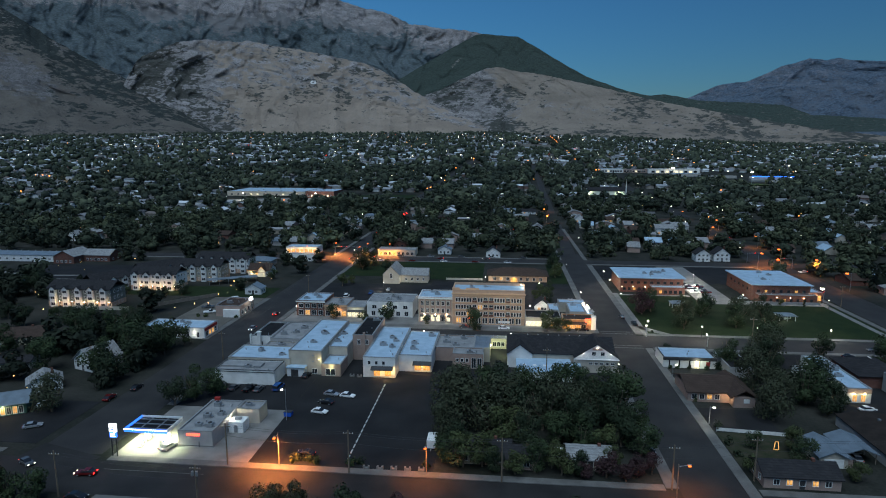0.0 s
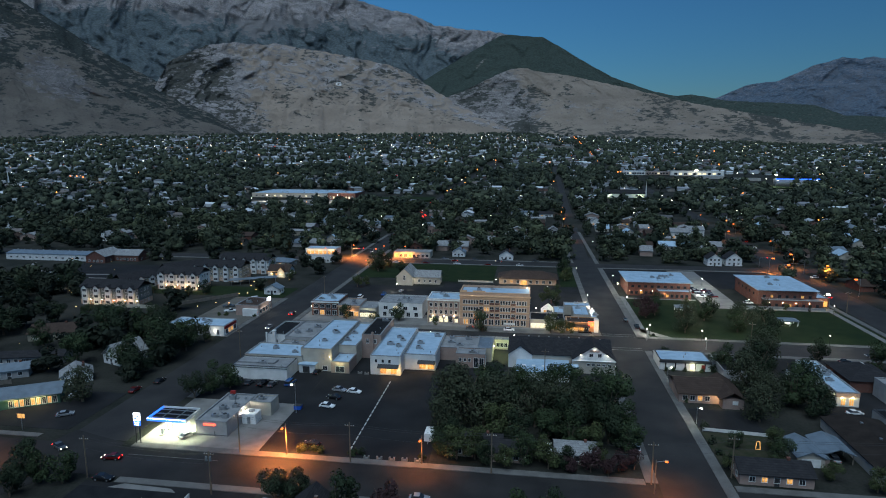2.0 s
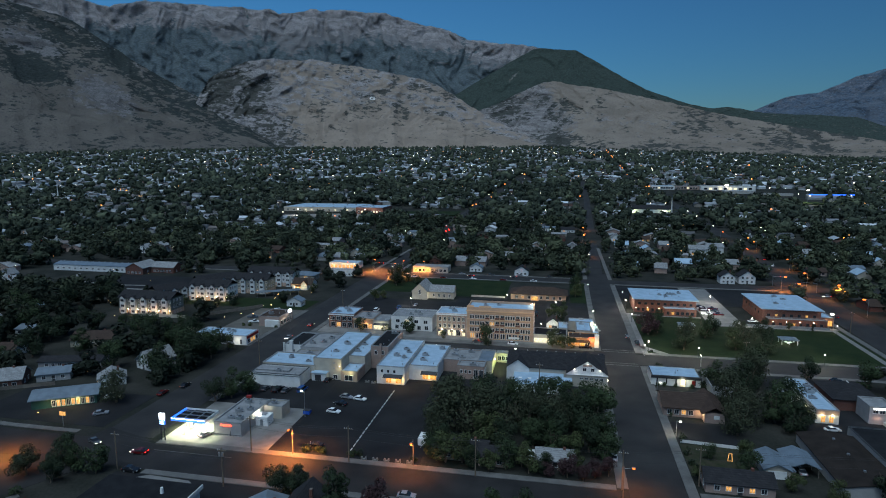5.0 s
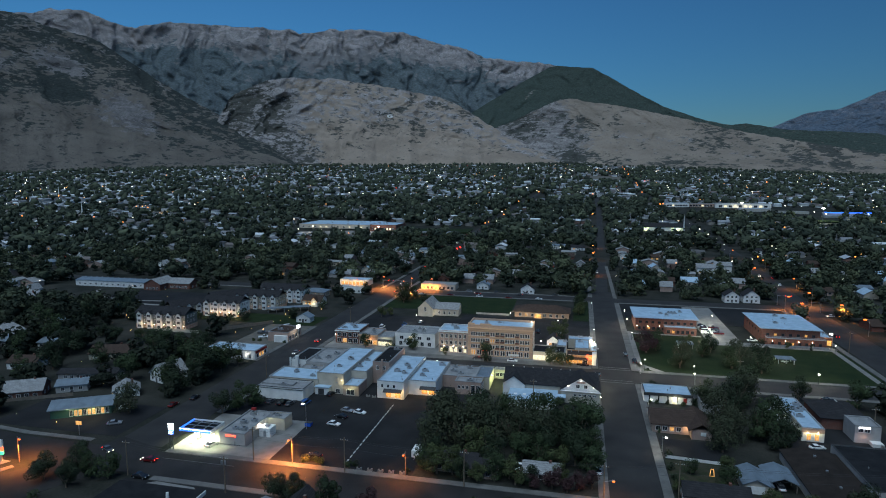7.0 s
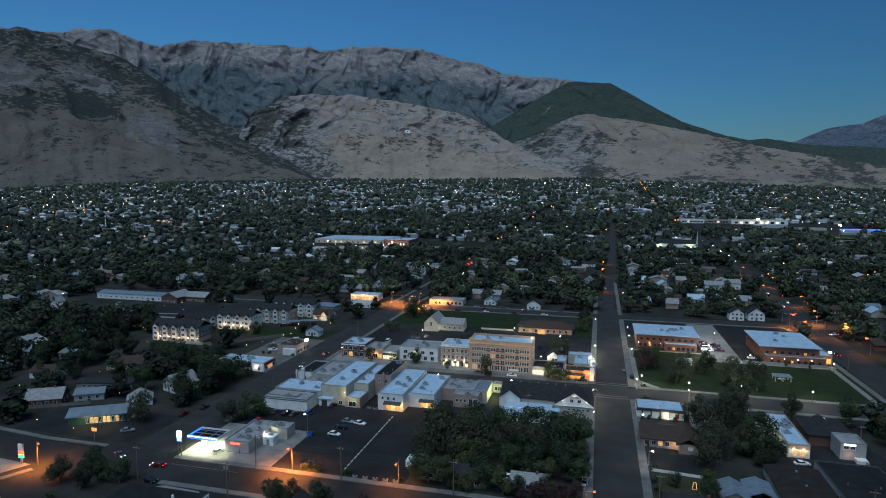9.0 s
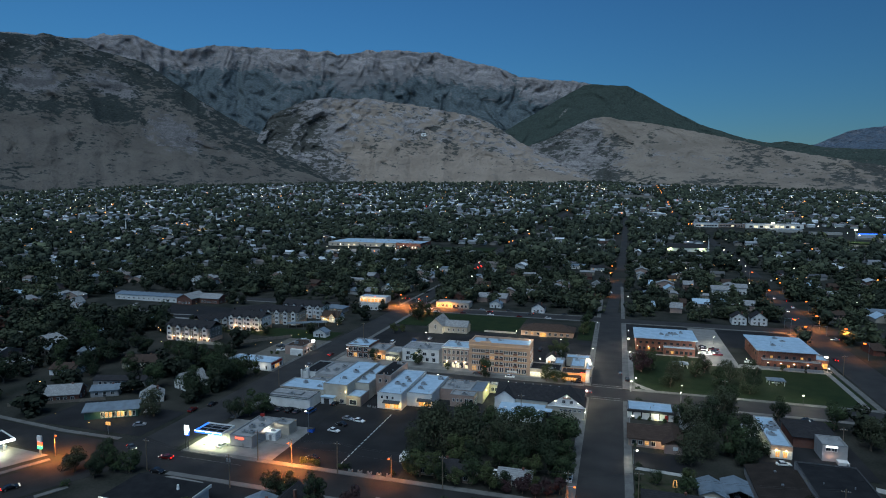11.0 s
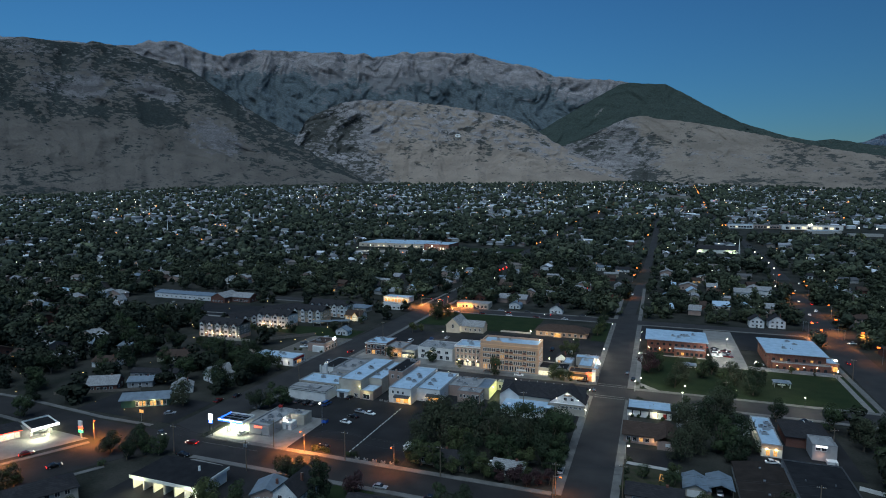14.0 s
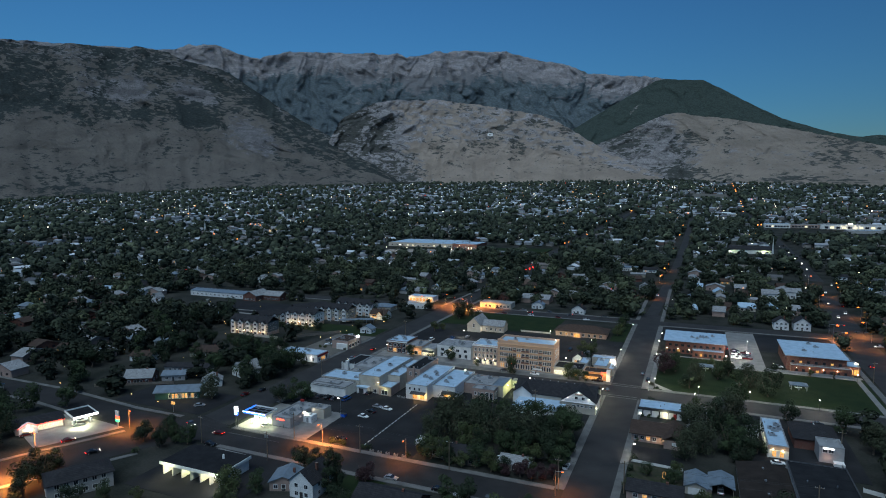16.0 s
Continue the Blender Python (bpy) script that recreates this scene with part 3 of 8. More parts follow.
def cover_high(a, e, hollow, wide):
    """Bare beds above, green woods below that reach up the gullies."""
    line = 0.80 + 0.09 * wide
    scrub = 0.85 - 0.85 * ramp_(e, line - 0.10, line + 0.07) + 0.40 * hollow * ramp_(e, 0.5, 0.7)
    return 0.2 + 0.65 * ramp_(e, 0.74, 0.92), scrub


def cover_left(a, e, hollow, wide):
    """Dry terraces below, a dark wooded belt, cliffs and scrub above, a pale rock face on the spur."""
    face = hump_(a, -40.0, 2.6) * hump_(e, 0.52, 0.17)
    crags = hump_(a, -50.5, 3.4) * hump_(e, 0.72, 0.12) + hump_(a, -44.5, 2.0) * hump_(e, 0.76, 0.09)
    belt = ramp_(e + 0.06 * wide, 0.44, 0.58) * (1 - 0.65 * face)
    scrub = 0.16 + 0.46 * belt + 0.34 * hollow * ramp_(e, 0.05, 0.35) + 0.26 * wide - 0.55 * crags - 0.25 * face - 0.06 * ramp_(e, 0.8, 1.0)
    return 0.12 + 0.75 * face + 0.8 * crags + 0.45 * ramp_(e, 0.78, 0.95), scrub


def cover_middle(a, e, hollow, wide):
    """Grey cliffs with diagonal woods on the gorge side, dry grass elsewhere, scrub under the crest."""
    gorge = 1 - ramp_(a + 5 * e, -27.0, -21.0)
    under = hump_(e, 0.90, 0.09) * ramp_(a, -22.0, -19.0)
    streak = hump_(e, 0.55 + 0.10 * wide, 0.10) * ramp_(a, -25.0, -20.0)
    scrub = 0.12 + 0.26 * gorge + 0.26 * under + 0.26 * streak + 0.36 * hollow * ramp_(e, 0.1, 0.45) + 0.16 * wide - 0.22 * (1 - ramp_(e, 0.18, 0.42)) * (1 - gorge)
    return 0.12 + 0.75 * gorge + 0.38 * ramp_(e, 0.4, 0.6), scrub


def cover_hump(a, e, hollow, wide):
    """Close woods with a few scree streaks, thinning out towards the valley."""
    scree = hump_(a + 4.0 * (1 - e), -4.3, 0.45) * ramp_(wide, 0.0, 0.35) * hump_(e, 0.80, 0.10)
    return 0.1 + 1.0 * scree, 0.98 - 1.2 * scree - 0.30 * ramp_(a, 6.0, 11.0) + 0.1 * wide


def cover_right(a, e, hollow, wide):
    """Grey rock with dark streaks on the steep side, dry grass with dots of scrub, more of it towards the valley."""
    side = 1 - ramp_(a + 3.0 * e, -1.0, 3.0)
    scrub = 0.10 + 0.28 * side + 0.34 * hollow * ramp_(e, 0.1, 0.4) + 0.30 * wide + 0.30 * ramp_(a, 8.0, 17.0) * ramp_(e, 0.12, 0.4) + 0.14 * hump_(e, 0.12, 0.08)
    return 0.15 + 0.65 * side + 0.2 * hump_(e, 0.5, 0.2), scrub


def cover_far(a, e, hollow, wide):
    return 0.35 + 0.3 * ramp_(e, 0.5, 0.9), 0.50 + 0.25 * hollow + 0.2 * wide


SLOPE_TAN = slope_mat("dry_foothill", (0.37, 0.300, 0.246), (0.34, 0.315, 0.312), (0.066, 0.066, 0.060), 330, 0.35)
SLOPE_RIGHT = slope_mat("dry_right_foothill", (0.31, 0.258, 0.214), (0.30, 0.277, 0.270), (0.060, 0.062, 0.057), 330, 0.3)
SLOPE_LEFT = slope_mat("scrubby_slope", (0.168, 0.150, 0.134), (0.200, 0.190, 0.192), (0.033, 0.040, 0.039), 380, 0.35)
SLOPE_GREEN = slope_mat("wooded_slope", (0.17, 0.155, 0.13), (0.32, 0.30, 0.28), (0.042, 0.056, 0.049), 280)
# these two sets carry aerial haze in their colours: paler and bluer
SLOPE_HAZED_ROCK = slope_mat("high_limestone", (0.24, 0.234, 0.240), (0.36, 0.333, 0.334), (0.094, 0.116, 0.126), 420, 0.6, 1.3)
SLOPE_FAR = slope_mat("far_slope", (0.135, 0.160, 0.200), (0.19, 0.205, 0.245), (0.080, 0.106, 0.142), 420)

mountain("mountain_high", "high grey limestone ridge, tinted blue for haze", [(-70, 1050), (-58, 1090), (-46.2, 1132), (-45.1, 1182), (-44.5, 1174), (-43.4, 1194), (-42.6, 1186), (-41.3, 1145), (-40.3, 1119), (-39.3, 1115), (-38, 1146), (-36.8, 1175), (-35, 1176), (-32.8, 1183), (-31.1, 1180), (-29.1, 1187), (-28.2, 1174), (-26.9, 1188), (-26, 1162), (-23.9, 1178), (-23.3, 1205), (-22.2, 1196), (-20.7, 1212), (-18.5, 1194), (-16.6, 1196), (-15.4, 1162), (-13.4, 1114), (-11.5, 1091), (-10.6, 1059), (-9.1, 1000), (-7.5, 989), (-6.2, 969), (-3.1, 947), (0, 850), (5, 600)], 4870, [(-70, 4200), (5, 4250)], SLOPE_HAZED_ROCK, 70, 300, 11, cover_high, 200, jag=7.0)
mountain("mountain_left", "steep scrubby mountain side with rock bands", [(-90, 800), (-75, 930), (-57.4, 942), (-55.6, 940), (-53.8, 974), (-51.5, 966), (-49.8, 975), (-49.2, 992), (-46.8, 970), (-45.6, 930), (-43.8, 908), (-42.4, 888), (-41.1, 830), (-39.2, 739), (-37.5, 653), (-36.3, 600), (-33.5, 492), (-31.2, 380), (-29.1, 296), (-26.5, 160), (-25.6, 120)], 4200, [(-90, 3000), (-40, 3000), (-25, 3020)], SLOPE_LEFT, 55, 420, 23, cover_left, None, jag=5.0, lean=0.5)
_, letter_slope = mountain("mountain_middle", "dry tan foothill dome with grey rock and scrub", [(-35, 120), (-33.4, 380), (-32.2, 524), (-31.7, 555), (-30.7, 587), (-28.9, 637), (-26.8, 659), (-24.7, 653), (-23.2, 665), (-21.7, 647), (-19.2, 629), (-17.3, 607), (-15.1, 580), (-13.7, 563), (-12.1, 531), (-10.9, 483), (-8.4, 382), (-6.5, 309), (-4.3, 246), (-2.1, 181), (-1, 135)], 3750, [(-35, 3480), (-27, 3400), (-22.5, 3090), (-1, 3040)], SLOPE_TAN, 36, 240, 31, cover_middle, None, jag=5.0, lean=-0.7)
mountain("mountain_hump", "dark wooded summit behind the foothills", [(-15, 324), (-12, 464), (-10.2, 549), (-8.4, 633), (-6.5, 717), (-5.3, 771), (-4.1, 821), (-3.2, 858), (-2.6, 864), (-0.8, 851), (0.6, 842), (1.9, 786), (3.6, 703), (5.2, 628), (6.9, 556), (8.8, 497), (10.5, 450), (12.2, 420), (13.2, 427), (14.5, 410), (16.3, 378), (19.7, 358), (22.6, 336), (24.6, 270), (28.9, 243), (36, 146)], 4500, [(-15, 3650), (36, 3650)], SLOPE_GREEN, 40, 300, 47, cover_hump, 150, rows=80, jag=2.5)
mountain("mountain_right", "dry tan foothill sinking to the valley", [(-12, 180), (-10, 300), (-7.9, 390), (-6.5, 417), (-5, 468), (-3.4, 518), (-2.2, 550), (-1.1, 555), (0.1, 532), (2.5, 510), (5.1, 471), (7.5, 432), (9.7, 394), (11.8, 355), (14.1, 318), (18.4, 258), (22.1, 205), (26.5, 150), (31, 118), (40, 95)], 3850, [(-12, 3500), (-1, 3360), (3.5, 3090), (40, 3050)], SLOPE_RIGHT, 32, 240, 59, cover_right, None, jag=3.5, lean=0.9)
mountain("mountain_far", "distant mountain beyond the valley, tinted blue-grey for haze", [(8, 250), (12.3, 400), (15.4, 424), (17.9, 515), (20, 527), (20.8, 562), (21.6, 588), (22.3, 618), (23.3, 635), (24.2, 663), (25.4, 641), (26.1, 651), (27.2, 630), (29.2, 612), (36, 560), (48, 420)], 4880, [(8, 4200), (48, 4200)], SLOPE_FAR, 55, 380, 71, cover_far, 120, rows=70)

# white hillside letter
col = letter_slope[int(round((-18.0 + 35) / 0.075))]
row = min(range(110), key=lambda j: abs((col[j][2] - 82) / math.hypot(col[j][0] - HUB[0], col[j][1] - HUB[1]) - 0.0925))
at, up = Vector(col[row]), (Vector(col[row + 4]) - Vector(col[row - 4])).normalized()
face = bpy.data.curves.new("hillside_letter", "FONT")
face.body, face.size, face.extrude, face.align_x, face.offset = "G", 46, 1.5, "CENTER", 1.2
face.materials.append(STUCCO_WHITE)
letter = tagged(new("hillside_letter", face), "huge whitewashed letter G laid out on the slope", "hillside letter")
side = Vector((at.y - HUB[1], HUB[0] - at.x, 0)).normalized()
nrm = side.cross(up).normalized()
if nrm.y > 0:
    nrm = -nrm
m3 = Matrix((side, up, side.cross(up))).transposed()
letter.matrix_world = Matrix.Translation(at + nrm * 9) @ m3.to_4x4()


# ---- building helpers ----
_cache = {}


def window_mesh(w, h, lit, bars):
    key = (round(w, 2), round(h, 2), bars)
    if key not in _cache:
        fr = bmesh.new()
        t = 0.11
        slab(fr, -w / 2 - t, w / 2 + t, -0.10, 0.02, -t, 0), slab(fr, -w / 2 - t, w / 2 + t, -0.07, 0.02, h, h + t)
        slab(fr, -w / 2 - t, -w / 2, -0.07, 0.02, 0, h), slab(fr, w / 2, w / 2 + t, -0.07, 0.02, 0, h)
        for b in range(1, bars + 1):
            x = -w / 2 + w * b / (bars + 1)
            slab(fr, x - 0.03, x + 0.03, -0.05, 0.02, 0, h)
        pane = slab(bmesh.new(), -w / 2, w / 2, -0.025, 0.02, 0, h)
        _cache[key] = solid("window_frame", fr, TRIM_WHITE), solid("pane", pane, GLASS)
    frame_me, pane_me = _cache[key]
    if lit is not GLASS:
        key2 = key + (lit.name,)
        if key2 not in _cache:
            _cache[key2] = pane_me.copy()
            _cache[key2].materials[0] = lit
        pane_me = _cache[key2]
    return frame_me, pane_me


def on_face(box, face, u, z, out=0.0):
    """A place on one side of a box given from its own middle: u runs along the side, 0 to 1."""
    x0, x1, y0, y1 = box
    if face == "S":
        return pose(x0 + (x1 - x0) * u, y0 - out, z)
    if face == "N":
        return pose(x1 + (x0 - x1) * u, y1 + out, z, 0, 0, 180)
    if face == "E":
        return pose(x1 + out, y0 + (y1 - y0) * u, z, 0, 0, 90)
    return pose(x0 - out, y1 + (y0 - y1) * u, z, 0, 0, -90)


def window(thing, box, face, u, z, w, h, lit=GLASS, bars=1, frame_mat=None):
    fm, pm = window_mesh(w, h, lit, bars)
    if thing.name.split("_")[0] in ("civic", "fire"):
        key = fm.name, "dark"
        if key not in _cache:
            _cache[key] = fm.copy()
            _cache[key].materials[0] = TRIM_DARK
        fm = _cache[key]
    win = part("window", fm, None, thing)
    win.matrix_basis = on_face(box, face, u, z)
    part("pane", pm, None, win)
    return win


def windows(thing, box, rows):
    """rows: face, how many, from u, to u, sill height, width, height, which ones are lit, the lit glass."""
    for face, n, u0, u1, z, w, h, lit, glass in rows:
        for k in range(n):
            u = u0 + (u1 - u0) * (k + 0.5) / n
            window(thing, box, face, u, z, w, h, glass if k in lit else GLASS, 0 if w < 0.9 else 1)


def door(thing, box, face, u, w=1.1, h=2.1, material=TRIM_DARK):
    d = part("door", block(-w / 2, w / 2, -0.08, 0.02, 0.02, h, 0.01), material, thing, "entrance door")
    d.matrix_basis = on_face(box, face, u, 0.05)
    part("door_handle", block(w * 0.3, w * 0.3 + 0.05, -0.15, -0.08, 0.95, 1.15), STEEL, d)
    return d


def awning(thing, box, face, u, w, depth, z, material=TRIM_DARK, label="dark fabric awning"):
    bm = sweep(bmesh.new(), [(-w / 2, 0.02, z), (-w / 2, -depth, z - 0.75), (-w / 2, -depth, z - 0.95), (-w / 2, 0.02, z - 0.2)], (w, 0, 0))
    a = part("awning", bm, material, thing, label)
    a.matrix_basis = on_face(box, face, u, 0)
    return a


def roof_unit(thing, x, y, z, w=1.8, d=1.4, h=1.1):
    u = part("air_conditioner", block(x - w / 2, x + w / 2, y - d / 2, y + d / 2, z, z + h, 0.06), STEEL, thing, "grey metal rooftop unit")
    part("fan_guard", rod(bmesh.new(), (x, y, z + h), (x, y, z + h + 0.12), min(w, d) * 0.36, min(w, d) * 0.33, 14), TRIM_DARK, u)
    part("duct", block(x + w / 2, x + w / 2 + 0.7, y - 0.3, y + 0.3, z, z + 0.5, 0.04), STEEL, u)


def vent(thing, x, y, z, h=0.7, r=0.16):
    part("vent_pipe", rod(bmesh.new(), (x, y, z), (x, y, z + h), r, r, 8), STEEL, thing)


def flat_building(label, x0, x1, y0, y1, h, wall, roof, rows=(), units=0, parapet=0.3, cap=ROOF_GREY, name="commercial_building", category="building", cornice=None, seed=1, eave=0.0):
    """Walls with a parapet, cap and sunken flat roof; the windows and doors come after."""
    cx, cy = (x0 + x1) / 2, (y0 + y1) / 2
    b = base(name, cx, cy, label, category)
    FOOTPRINTS.append((x0, x1, y0, y1))
    hx, hy, t = (x1 - x0) / 2, (y1 - y0) / 2, 0.3
    box = (-hx, hx, -hy, hy)
    for n, w in (("S", (-hx, hx, -hy, -hy + t)), ("N", (-hx, hx, hy - t, hy)), ("W", (-hx, -hx + t, -hy + t, hy - t)), ("E", (hx - t, hx, -hy + t, hy - t))):
        part("wall", slab(bmesh.new(), *w, -0.3, h + parapet), wall, b)
    part("roof", block(-hx + t, hx - t, -hy + t, hy - t, h - 0.3, h), roof, b, "flat roof with seams and stains")
    o = 0.07
    cb = bmesh.new()
    for w in ((-hx - o, hx + o, -hy - o, -hy + t + o), (-hx - o, hx + o, hy - t - o, hy + o), (-hx - o, -hx + t + o, -hy + t + o, hy - t - o), (hx - t - o, hx + o, -hy + t + o, hy - t - o)):
        slab(cb, *w, h + parapet, h + parapet + 0.1)
    part("parapet_cap", cb, cap, b)
    if cornice:
        part("cornice", block(-hx - 0.3, hx + 0.3, -hy - 0.35, -hy - 0.002, h - 0.5, h + 0.05, 0.05), cornice, b)
    if eave:
        part("eave_slab", block(-hx - eave, hx + eave, -hy - eave, hy + eave, h + parapet + 0.1, h + parapet + 0.45, 0.04), roof, b, "broad overhanging roof slab")
        h += parapet + 0.45
    rnd = random.Random(seed * 7 + int(h * 10))
    for k in range(units):
        roof_unit(b, rnd.uniform(-hx * 0.6, hx * 0.6), rnd.uniform(-hy * 0.7, hy * 0.7), h, rnd.uniform(1.4, 2.2), rnd.uniform(1.1, 1.7), rnd.uniform(0.8, 1.3))
    for k in range(max(2, units)):
        vent(b, rnd.uniform(-hx * 0.8, hx * 0.8), rnd.uniform(-hy * 0.8, hy * 0.8), h, rnd.uniform(0.4, 0.9))
    seams = bmesh.new()
    for k in range(max(1, int((y1 - y0) / 6))):
        yy = -hy + t + (k + 0.7) * (y1 - y0 - 2 * t) / max(1, int((y1 - y0) / 6))
        if yy < hy - t - 0.3:
            slab(seams, -hx + t, hx - t, yy, yy + 0.12, h, h + 0.03)
    tagged(part("roof_seams", seams, roof, b), kind="stuff")
    windows(b, box, rows)
    return b, box


def gable_roof(thing, box, he, hr, axis, material, o=0.45, t=0.22, name="roof"):
    x0, x1, y0, y1 = box
    if axis == "x":
        m = (y0 + y1) / 2
        d = (hr - he) / (m - y0) * o
        loop = [(x0 - o, y0 - o, he - d), (x0 - o, m, hr), (x0 - o, y1 + o, he - d), (x0 - o, y1 + o, he - d + t), (x0 - o, m, hr + t), (x0 - o, y0 - o, he - d + t)]
        way = (x1 - x0 + 2 * o, 0, 0)
    else:
        m = (x0 + x1) / 2
        d = (hr - he) / (m - x0) * o
        loop = [(x0 - o, y0 - o, he - d), (m, y0 - o, hr), (x1 + o, y0 - o, he - d), (x1 + o, y0 - o, he - d + t), (m, y0 - o, hr + t), (x0 - o, y0 - o, he - d + t)]
        way = (0, y1 - y0 + 2 * o, 0)
    return part(name, sweep(bmesh.new(), loop, way), material, thing)


def gable_walls(thing, box, he, hr, axis, material, name="wall"):
    x0, x1, y0, y1 = box
    if axis == "x":
        loop, way = [(x0, y0, -0.3), (x0, y1, -0.3), (x0, y1, he), (x0, (y0 + y1) / 2, hr), (x0, y0, he)], (x1 - x0, 0, 0)
    else:
        loop, way = [(x0, y0, -0.3), (x1, y0, -0.3), (x1, y0, he), ((x0 + x1) / 2, y0, hr), (x0, y0, he)], (0, y1 - y0, 0)
    return part(name, sweep(bmesh.new(), loop, way), material, thing)


def hip_roof(thing, box, he, hr, material, o=0.5):
    x0, x1, y0, y1 = box[0] - o, box[1] + o, box[2] - o, box[3] + o
    w = min(x1 - x0, y1 - y0) / 2
    bm = bmesh.new()
    low = [bm.verts.new((x, y, he - 0.2)) for x, y in rect(x0, x1, y0, y1)]
    eave = [bm.verts.new((x, y, he)) for x, y in rect(x0, x1, y0, y1)]
    if x1 - x0 >= y1 - y0:
        a, b = bm.verts.new((x0 + w, (y0 + y1) / 2, hr)), bm.verts.new((x1 - w, (y0 + y1) / 2, hr))
        fs = [(eave[0], eave[1], b, a), (eave[1], eave[2], b), (eave[2], eave[3], a, b), (eave[3], eave[0], a)]
    else:
        a, b = bm.verts.new(((x0 + x1) / 2, y0 + w, hr)), bm.verts.new(((x0 + x1) / 2, y1 - w, hr))
        fs = [(eave[0], eave[1], a), (eave[1], eave[2], b, a), (eave[2], eave[3], b), (eave[3], eave[0], a, b)]
    for f in fs:
        bm.faces.new(f)
    for i in range(4):
        bm.faces.new((low[i], low[(i + 1) % 4], eave[(i + 1) % 4], eave[i]))
    bm.faces.new(low)
    bmesh.ops.remove_doubles(bm, verts=bm.verts, dist=1e-4)
    return part("roof", bm, material, thing)


def house(label, x, y, w, d, he, hr, wall, roof, axis="x", hip=False, turn=0.0, lit=(), name="house", chimney=True, porch=False, wins=True, group=""):
    """A dwelling with windows, a door and a chimney."""
    h = base(name, x, y, label, "house", group, turn=turn)
    FOOTPRINTS.append((x - w / 2 - 1, x + w / 2 + 1, y - d / 2 - 1, y + d / 2 + 1))
    box = (-w / 2, w / 2, -d / 2, d / 2)
    if hip:
        part("wall", block(*box, -0.3, he), wall, h)
        hip_roof(h, box, he, hr, roof)
    else:
        gable_walls(h, box, he, hr, axis, wall)
        gable_roof(h, box, he, hr, axis, roof)
    if wins:
        storeys = [0.9] + ([3.5] if he > 4.6 else [])
        for s, z in enumerate(storeys):
            windows(h, box, [("S", max(2, int(w / 3)), 0.08, 0.92, z, 1.2, 1.2, lit if s == 0 else (), WARM), ("E", 2, 0.1, 0.9, z, 1.0, 1.2, (), WARM), ("W", 2, 0.1, 0.9, z, 1.0, 1.2, (), WARM)])
        door(h, box, "S", 0.5)
    if chimney:
        part("chimney", block(w * 0.2, w * 0.2 + 0.7, -0.35, 0.35, he, hr + 0.7), BRICK_RED, h)
    if porch:
        part("porch_roof", block(-w * 0.3, w * 0.3, -d / 2 - 1.8, -d / 2 - 0.002, 2.5, 2.65), roof, h)
        for px in (-w * 0.28, w * 0.28):
            part("porch_post", block(px - 0.07, px + 0.07, -d / 2 - 1.7, -d / 2 - 1.56, -0.1, 2.5), TRIM_WHITE, h)
    return h


# ---- filling station with a blue canopy ----
fs = base("fuel_canopy", -85.2, 146.2, "flat filling-station canopy with a lit blue band", "canopy")
part("deck", block(-5.3, 5.3, -3.6, 3.6, 4.75, 4.95), TRIM_WHITE, fs, "white canopy soffit")
for n, w, m in (("fascia", (-5.5, 5.5, -3.8, -3.6), SIGN_BLUE), ("fascia", (-5.5, 5.5, 3.6, 3.8), TRIM_WHITE), ("fascia", (-5.5, -5.3, -3.6, 3.6), SIGN_BLUE), ("fascia", (5.3, 5.5, -3.6, 3.6), TRIM_WHITE)):
    part(n, block(*w, 4.65, 5.55), m, fs, "bright blue lit edge band" if m is SIGN_BLUE else "white edge band")
part("fascia_stripe", block(-5.52, 5.52, -3.84, -3.802, 5.25, 5.5), SIGN_WHITE, fs, "white lit stripe")
part("canopy_roof", block(-5.3, 5.3, -3.6, 3.6, 4.96, 5.02), ROOF_BLACK, fs, "dark sunken canopy roof")
for k in range(3):
    part("roof_beam", block(-5.3, 5.3, -2.5 + k * 2.4, -2.25 + k * 2.4, 5.02, 5.2), STEEL, fs)
for k in range(2):
    part("roof_beam", block(-2.0 + k * 4.0, -1.75 + k * 4.0, -3.6, 3.6, 5.2, 5.3), STEEL, fs)
for x in (-2.6, 2.6):
    part("column", block(x - 0.18, x + 0.18, -0.18, 0.18, 0, 4.75, 0.03), TRIM_WHITE, fs)
for x in (-3.6, -1.2, 1.2, 3.6):
    for y in (-1.9, 1.9):
        part("canopy_lamp", block(x - 0.35, x + 0.35, y - 0.35, y + 0.35, 4.66, 4.75, 0.02), COOL, fs, "bright recessed lamp")
for x in (-3.6, 3.6):
    for y in (-1.9, 1.9):
        lamp(fs, 4.5, (0.95, 1.0, 0.62), 6200, x, y, 0.3, True)


def fuel_pump(x, y):
    p = base("fuel_pump", x, y, "grey and blue petrol pump on a kerbed island", "fuel pump", "pumps under the canopies", z=0.07)
    part("island_kerb", block(-0.6, 0.6, -1.2, 1.2, 0, 0.16, 0.03), CONCRETE, p)
    part("cabinet", block(-0.3, 0.3, -0.45, 0.45, 0.16, 1.75, 0.04), TRIM_WHITE, p)
    part("display", block(-0.31, -0.3, -0.3, 0.3, 1.15, 1.5), GLASS, p)
    part("hose", rod(bmesh.new(), (0.36, 0.3, 0.5), (0.36, 0.3, 1.3), 0.03, 0.03), RUBBER, p)
    part("nozzle", block(0.3, 0.4, 0.2, 0.4, 1.1, 1.4, 0.02), BLUE_PAINT, p)


fuel_pump(-87.8, 144.6), fuel_pump(-87.8, 148.0), fuel_pump(-82.6, 144.6), fuel_pump(-82.6, 148.0)

